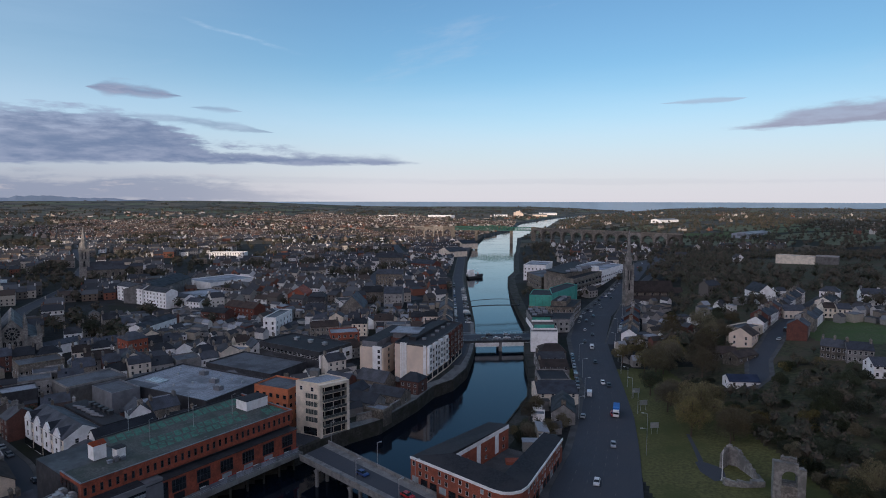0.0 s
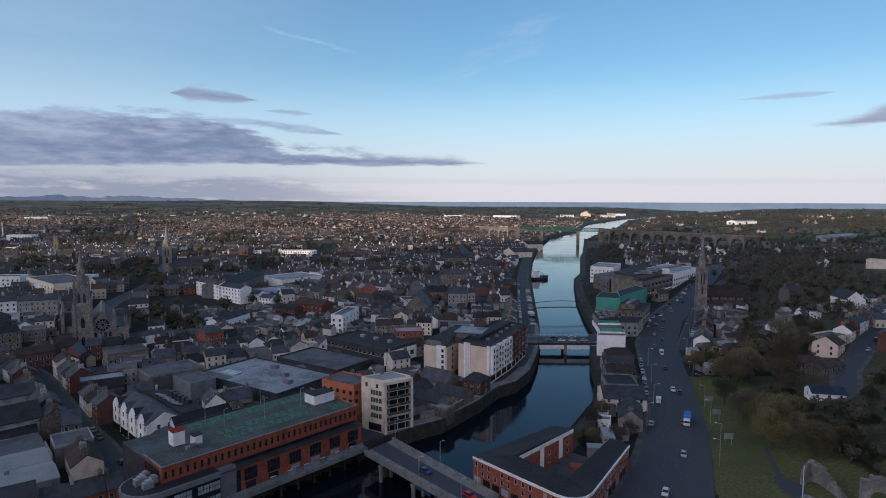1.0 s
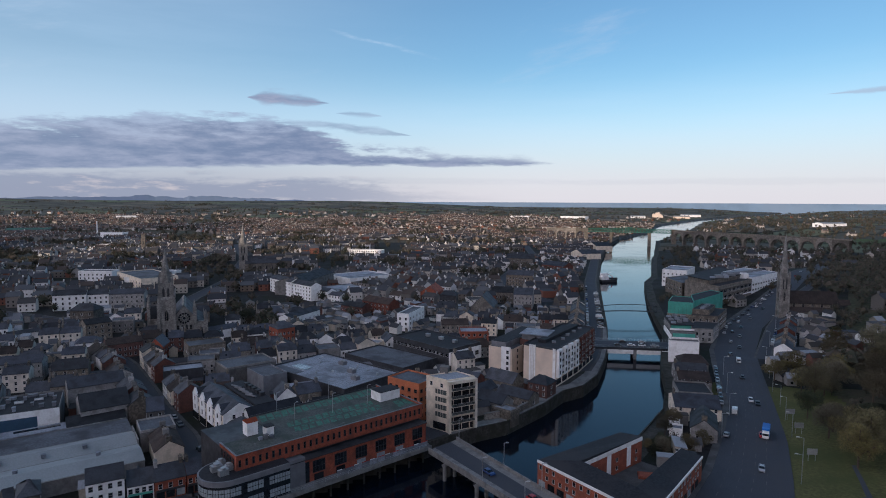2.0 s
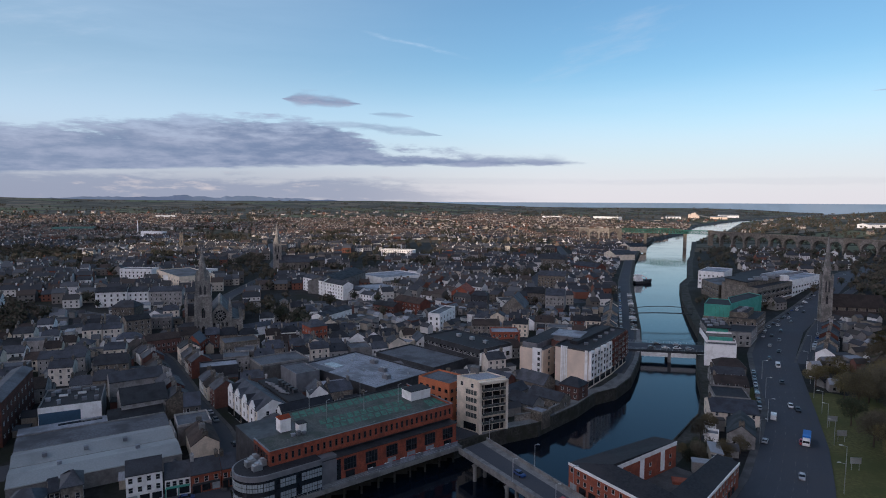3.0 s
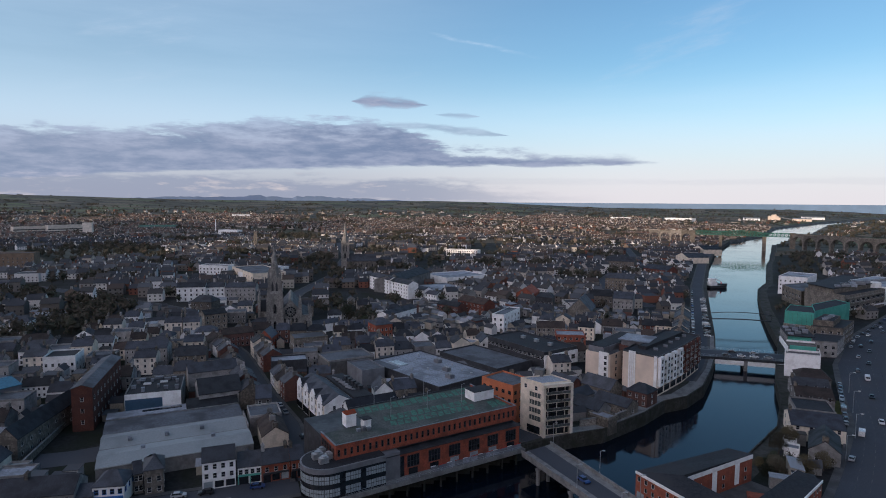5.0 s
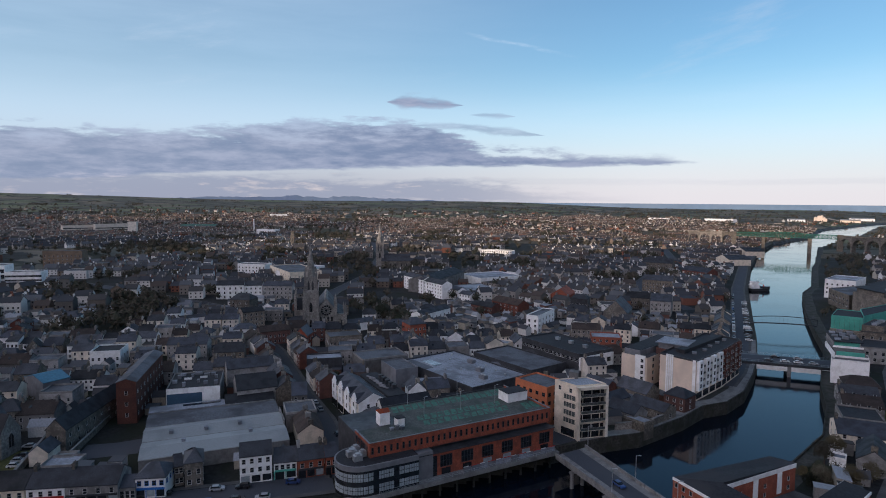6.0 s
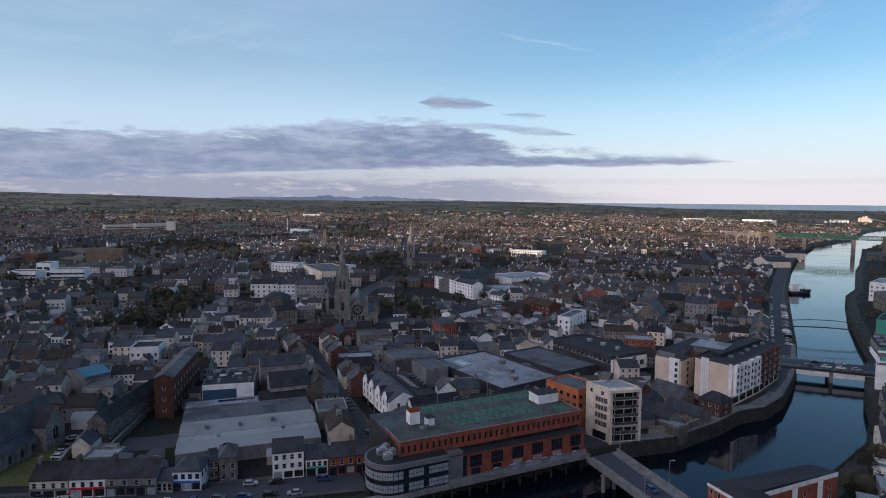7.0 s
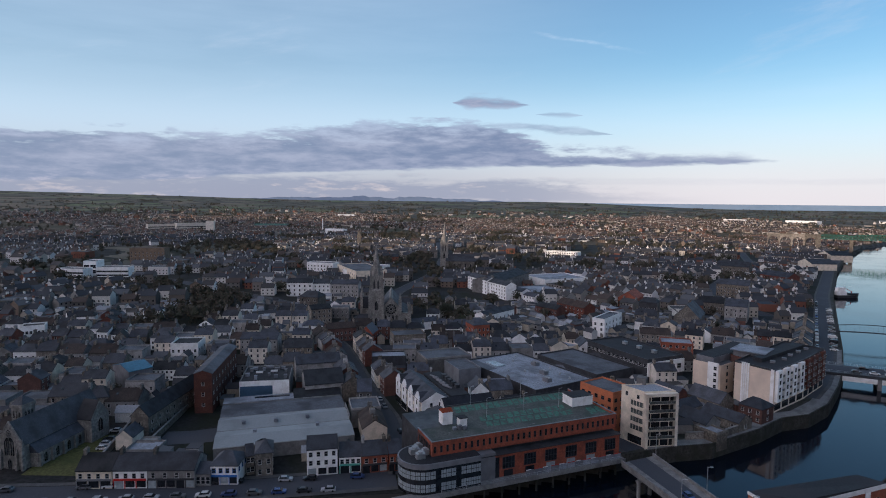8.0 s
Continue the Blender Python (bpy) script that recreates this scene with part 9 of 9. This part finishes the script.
spots = []
quarters = [(iq, jq) for iq in range(-14, 15) for jq in range(2, 18)] + [(-5, 1), (-4, 1), (-3, 1), (-2, 1)]
for iq, jq in quarters:
    # quarters of about 180 m, each with its own street direction
    qx, qy = iq * 180 + random.uniform(-30, 30), jq * 180 + random.uniform(-30, 30)
    ang = street_angle(qx, qy) * (0.5 if math.hypot(qx, qy) > 700 else 1.0) + random.choice((0, 0, 0, 8, -12, 55)) + random.uniform(-4, 4)
    if math.hypot(qx, qy) > 2900:
        continue
    estate = math.hypot(qx, qy) > 900
    c, s = math.cos(radians(ang)), math.sin(radians(ang))
    for iv in range(-5, 6):
        v = iv * (19 if estate else 16) + (4 if iv % 2 else 0)
        u = -95.0
        while u < 95:
            w = random.uniform(7, 13) if not estate else random.choice((8, 9, 12, 16))
            u += w / 2 + (random.choice((0.2, 0.2, 4, 7)) if not estate else random.choice((3.0, 4.0, 1.0, 9)))
            x, y = qx + c * u - s * v, qy + s * u + c * v
            u += w / 2
            r, b = math.hypot(x, y), math.degrees(math.atan2(-x, y))
            if not (300 < r < 2750 and -42 < b < 74) or r < 410:
                continue
            if in_river(x, y, 16) or is_park(x, y) or in_wood(x, y, 4) or on_road(x, y, 7) or not is_free(x, y, 6):
                continue
            z_here = zone(x, y, 5, r, b)
            if z_here == 3 and random.random() > (0.22 if b < -8 and r < 2100 else 0.06):
                continue
            if z_here == 2 and random.random() > 0.16:
                continue
            if 80 < x < 470 and 690 < y < 1230 and random.random() > 0.45:
                continue
            if b < -14 and r > 640 and random.random() > 0.6:
                continue
            if random.random() < (0.12 if r < 900 else 0.34 if r < 1500 else 0.5) or (r > 800 and noise.noise((x * 0.005, y * 0.005, 2)) < -0.22):
                continue
            if math.hypot(x + 546, y - 287) < 36:  # the car park before the college
                continue
            cell = (int(x // 9), int(y // 9))
            spots.append((cell, x, y, ang, w))
seen_cells = set()
for cell, x, y, ang, w in spots:
    if cell in seen_cells:
        continue
    seen_cells.add(cell)
    r = math.hypot(x, y)
    flat = random.random() < (0.07 if r < 900 else 0.02)
    far_house(far if r < 1250 else estate_rows, x, y, ang + (90 if random.random() < 0.07 else 0), w if not flat else w * 1.6, random.uniform(8, 10) if not flat else random.uniform(12, 18),
              random.choice((5.4, 5.8, 6.2, 8.0)) if r < 1000 else random.choice((3.2, 5.4, 5.6)), random.uniform(2.4, 3.4), flat)
# lighter, browner roofs than nearer ones: warm sunlight is put into these colours
ROOF_SUNLIT = island_surface("sun_browned_roofs", [(0.060, 0.047, 0.040), (0.095, 0.060, 0.044), (0.050, 0.046, 0.045), (0.110, 0.070, 0.052), (0.045, 0.042, 0.043), (0.080, 0.056, 0.044), (0.13, 0.10, 0.085)], 0.8)
WALL_ESTATE = island_surface("estate_walls", [(0.56, 0.53, 0.49), (0.40, 0.36, 0.31), (0.24, 0.21, 0.185), (0.48, 0.44, 0.40), (0.20, 0.17, 0.15), (0.34, 0.30, 0.25), (0.22, 0.10, 0.065), (0.28, 0.24, 0.20)])
whole("far_estates", estate_rows, [WALL_ESTATE, ROOF_SUNLIT, GLASS_DARK], "white-walled housing estates at the edge of town", "houses", kind="stuff")
whole("far_house_rows", far, [WALL_FAR, ROOF_FAR, GLASS_DARK], "rows of far town houses with pale walls and slate roofs", "houses", kind="stuff")


# ---------------------------------------------------------------- trees
def leaf_cloud(s, cx, cy, cz, rx, ry, rz, count, size, rng, mat=0):
    """Leaf sprays scattered through an ellipsoid, denser near its skin."""
    for _ in range(count):
        a, b = rng.uniform(0, 2 * math.pi), math.acos(rng.uniform(-0.75, 1))
        k = rng.uniform(0.55, 1.05)
        px, py, pz = cx + rx * k * math.sin(b) * math.cos(a), cy + ry * k * math.sin(b) * math.sin(a), cz + rz * k * math.cos(b)
        d1 = Vector((rng.uniform(-1, 1), rng.uniform(-1, 1), rng.uniform(-1, 1))).normalized()
        d2 = d1.orthogonal().normalized()
        l, w = size * rng.uniform(0.6, 1.3), size * rng.uniform(0.3, 0.7)
        p = Vector((px, py, pz))
        s.face([tuple(p - d1 * l * 0.5), tuple(p + d2 * w * 0.5), tuple(p + d1 * l * 0.5), tuple(p - d2 * w * 0.5)], mat)


BROAD = 1.5  # bushes spread wider than they are tall


def tree_model(name, x, y, height, spread, leaf, label, seed, count=1500, bush=False):
    rng = random.Random(seed)
    e = thing(name, pose(x, y, gz(x, y)), label, "bush" if bush else "tree", "bushes" if bush else "trees")
    s = Shape()
    th = height * (0.12 if bush else 0.34)
    s.cone(0, 0, -0.5, th, 0.028 * height, 0.018 * height, 8)
    tips = []
    for i in range(4 if bush else 8):
        a = 2 * math.pi * i / (4 if bush else 8) + rng.uniform(-0.3, 0.3)
        r = spread * rng.uniform(0.35, 0.75)
        tip = Vector((r * math.cos(a), r * math.sin(a), height * rng.uniform(0.36, 0.80)))
        s.beam((0, 0, th * rng.uniform(0.7, 1.0)), tip, 0.008 * height, 0, 5)
        tips.append(tip)
        for j in range(3):
            t2 = tip + Vector((rng.uniform(-1, 1), rng.uniform(-1, 1), rng.uniform(0.1, 1))) * spread * 0.3
            s.beam(tip.lerp(Vector((0, 0, th)), 0.3), t2, 0.004 * height, 0, 4)
    s.beam((0, 0, th), (0, 0, height * 0.86), 0.010 * height, 0, 5)
    part("trunk", s, BARK, e)
    f = Shape()
    tips.append(Vector((0, 0, height * 0.8)))
    for tip in tips:
        k = spread * rng.uniform(0.4, 0.58)
        leaf_cloud(f, tip.x, tip.y, tip.z, k, k, k * 0.85, count // len(tips), (0.05 if bush else 0.04) * spread + 0.16, rng)
    part("crown", f, leaf, e)
    return e


random.seed(31)
kinds = [(LEAF_OLIVE, "spreading tree with thin olive spring leaves"), (TWIG_BROWN, "bare brown-twigged tree in early spring"), (LEAF_DARK, "dense dark green tree")]
tree_models, bush_models = {}, {}


def plant(x, y, kind, scale=1.0, bush=False):
    pool = bush_models if bush else tree_models
    v = random.randrange(2)
    if (kind, v) not in pool:
        leaf, label = kinds[kind]
        if bush:
            label = ("low olive-brown scrub bush", "low brown bramble thicket", "low dark evergreen bush")[kind]
        pool[(kind, v)] = tree_model("bush" if bush else "tree", x, y, (3.0 if bush else 11.5) + v, 2.2 * BROAD if bush else 5.2 + 0.6 * v, leaf, label, 50 + kind * 7 + v + (20 if bush else 0), 3600 if bush else 7000, bush)
        return
    m = pose(x, y, gz(x, y), 0, 0, random.uniform(0, 360)) @ Matrix.Diagonal((scale, scale, scale * random.uniform(0.85, 1.15), 1))
    copy_thing(pool[(kind, v)], m)


for x, y, k, s in ((98, 284, 0, 1.0), (106, 281, 0, 1.1), (92, 300, 2, 0.8), (93, 237, 1, 1.0), (89, 250, 2, 0.7), (125, 277, 1, 1.0), (88, 205, 0, 0.9), (94, 212, 0, 1.1), (89, 230, 1, 1.0), (119, 268, 1, 0.9), (99, 272, 0, 1.0), (99, 197, 1, 0.8), (93, 222, 0, 0.8),
                   (100, 222, 2, 1.0), (97, 195, 1, 0.8), (113, 290, 1, 1.0), (118, 300, 0, 0.8), (104, 312, 2, 0.8), (133, 300, 2, 0.9), (140, 312, 0, 0.9), (128, 330, 1, 0.9), (146, 330, 2, 1.0), (155, 322, 0, 0.6), (134, 344, 2, 1.0),
                   (160, 262, 0, 0.6), (166, 258, 0, 0.6), (152, 260, 0, 0.5), (172, 244, 2, 0.9), (165, 235, 2, 0.8), (176, 228, 1, 1.0), (158, 228, 2, 0.8), (150, 222, 1, 0.8), (182, 220, 2, 1.0), (170, 214, 2, 0.9), (158, 208, 2, 0.7), (190, 232, 1, 1.0), (38, 205, 1, 0.45), (30, 204, 1, 0.4), (44, 212, 2, 0.35),
                   (35, 208, 0, 0.35), (33, 222, 1, 0.5), (37, 230, 1, 0.45), (141, 198, 2, 0.8), (130, 190, 2, 0.7), (148, 186, 2, 0.9), (136, 176, 2, 0.8), (122, 170, 2, 0.7), (150, 172, 2, 0.9), (128, 158, 1, 0.8), (140, 160, 2, 0.8), (112, 150, 2, 0.6), (118, 146, 2, 0.7)):
    if x > 120 and y < 270:
        plant(x, y, k, s * 1.7, True)
    else:
        plant(x, y, (0, 1, 0, 2, 0, 1)[int(x + y) % 6] if k == 2 else k, s * 1.3)
for x, y, k in ((27, 203, 2), (30, 207, 2), (33, 204, 2), (29, 212, 2), (33, 211, 2), (36, 207, 0), (31, 216, 2), (26, 209, 1), (35, 214, 2)):
    plant(x, y, k, 0.8, True)
for i in range(150):
    x, y = random.uniform(100, 205), random.uniform(140, 262)
    if i < 40:
        y = 142 + 3.0 * i
        x = 105 + 0.05 * (y - 150) + random.uniform(-0.5, 3)
    if x < 104 + 0.05 * (y - 150) or not is_free(x, y, 3) or on_road(x, y, 3) or math.hypot(x - 93, y - 155) < 9:
        continue
    if noise.noise((x * 0.05, y * 0.05, 3)) < -0.12:
        continue
    plant(x, y, random.choice((2, 2, 2, 0, 1)), random.uniform(0.6, 1.4), True)
for a, b, r in WOODS:
    if math.hypot(a, b) < 400:
        for _ in range(int(r * r * 0.012) + 2):
            t, q = random.uniform(0, 6.28), r * math.sqrt(random.random())
            x, y = a + q * math.cos(t), b + q * math.sin(t)
            if is_free(x, y, 3) and not on_road(x, y, 3) and not in_river(x, y, 8):
                plant(x, y, random.choice((1, 2, 2, 2)), random.uniform(0.6, 0.95))

# far trees, woods and hedges past counting
random.seed(41)
far_leaf = island_surface("far_foliage", [(0.040, 0.044, 0.027), (0.060, 0.050, 0.034), (0.078, 0.062, 0.045), (0.048, 0.048, 0.028), (0.068, 0.058, 0.036), (0.084, 0.068, 0.050), (0.034, 0.038, 0.024)], 0.9, 0.4)
wood = Shape()


def far_tree(x, y, h, n=26):
    z = gz(x, y)
    r = h * random.uniform(0.36, 0.52)
    wood.cone(x, y, z - 1, z + h * 0.5, 0.25, 0.15, 4)
    # an uneven inner clump, then leaf sprays round it
    ring = [(x + r * random.uniform(0.5, 0.85) * math.cos(a), y + r * random.uniform(0.5, 0.85) * math.sin(a), z + h * random.uniform(0.42, 0.66)) for a in (0.2, 1.4, 2.5, 3.8, 5.0)]
    peak, foot = (x + random.uniform(-0.2, 0.2) * r, y, z + h * random.uniform(0.82, 0.95)), (x, y, z + h * 0.2)
    wood.solid(ring + [peak, foot], [(0, 1, 5), (1, 2, 5), (2, 3, 5), (3, 4, 5), (4, 0, 5), (1, 0, 6), (2, 1, 6), (3, 2, 6), (4, 3, 6), (0, 4, 6)])
    leaf_cloud(wood, x, y, z + h * 0.58, r, r, h * 0.42, n, r * (2.6 / math.sqrt(n) + 0.12), random)


for a, b, r in WOODS:
    if math.hypot(a, b) < 460 or r < 100:
        n_wood = int(r * r * (0.007 if a > 150 else 0.030 if r < 30 else 0.013))
    else:
        n_wood = int(r * r * 0.0022)
    if True:
        for _ in range(n_wood):
            t, q = random.uniform(0, 6.28), r * math.sqrt(random.random())
            x, y = a + q * math.cos(t), b + q * math.sin(t)
            if is_free(x, y, 2) and not in_river(x, y, 12) and not (330 < x < 420 and 560 < y < 660):
                far_tree(x, y, random.uniform(6, 12), 64 if math.hypot(x, y) < 800 else 34)
for _ in range(11500):
    b = radians(random.uniform(-42, 74))
    r = math.exp(random.uniform(math.log(190), math.log(3300)))
    x, y = -r * math.sin(b), r * math.cos(b)
    if in_river(x, y, 9) or on_road(x, y, 4) or not is_free(x, y, 2.5) or (is_park(x, y) and y < 300 and x < 105) or (int(x // 9), int(y // 9)) in seen_cells:
        continue
    if r < 430 and random.random() < 0.6:
        continue
    if r < 1000 and x < along(RIGHT_BANK, y) and random.random() < 0.72:
        continue
    if 80 < x < 480 and 1080 < y < 1240 or 188 < x < 248 and 281 < y < 347 or (300 < x < 430 and 500 < y < 660) or (470 < x < 690 and 1240 < y < 1400):
        continue
    far_tree(x, y, random.uniform(3.5, 7) if r < 430 else random.uniform(5, 11), 70 if r < 600 else 46 if r < 1000 else 22)
for _ in range(5200):
    b = radians(random.uniform(-42, 8))
    r = math.exp(random.uniform(math.log(900), math.log(4600)))
    x, y = -r * math.sin(b), r * math.cos(b)
    if in_river(x, y, 25) or (x < along(LEFT_BANK, y) and r < 2300) or on_road(x, y, 4) or not is_free(x, y, 3) or noise.noise((x * 0.004, y * 0.004, 6)) < -0.1:
        continue
    if 80 < x < 480 and 1080 < y < 1240 or (470 < x < 690 and 1240 < y < 1400):
        continue
    far_tree(x, y, random.uniform(5, 10), 20)
# hedgerows and wooded skyline over the plain
for _ in range(950):
    b = radians(random.uniform(-42, 74))
    r = math.exp(random.uniform(math.log(1500), math.log(4700)))
    x, y = -r * math.sin(b), r * math.cos(b)
    if in_river(x, y, 30) or noise.noise((x * 0.0022, y * 0.0022, 9)) < -0.05:
        continue
    u = random.choice((0.3, 1.4, 0.8))
    for k in range(random.randint(2, 7)):
        far_tree(x + k * 9 * math.cos(u), y + k * 9 * math.sin(u), random.uniform(6, 12), 10)
whole("far_trees", wood, [far_leaf], "far trees, hedges and woods in dull spring leaf", "trees", kind="stuff")
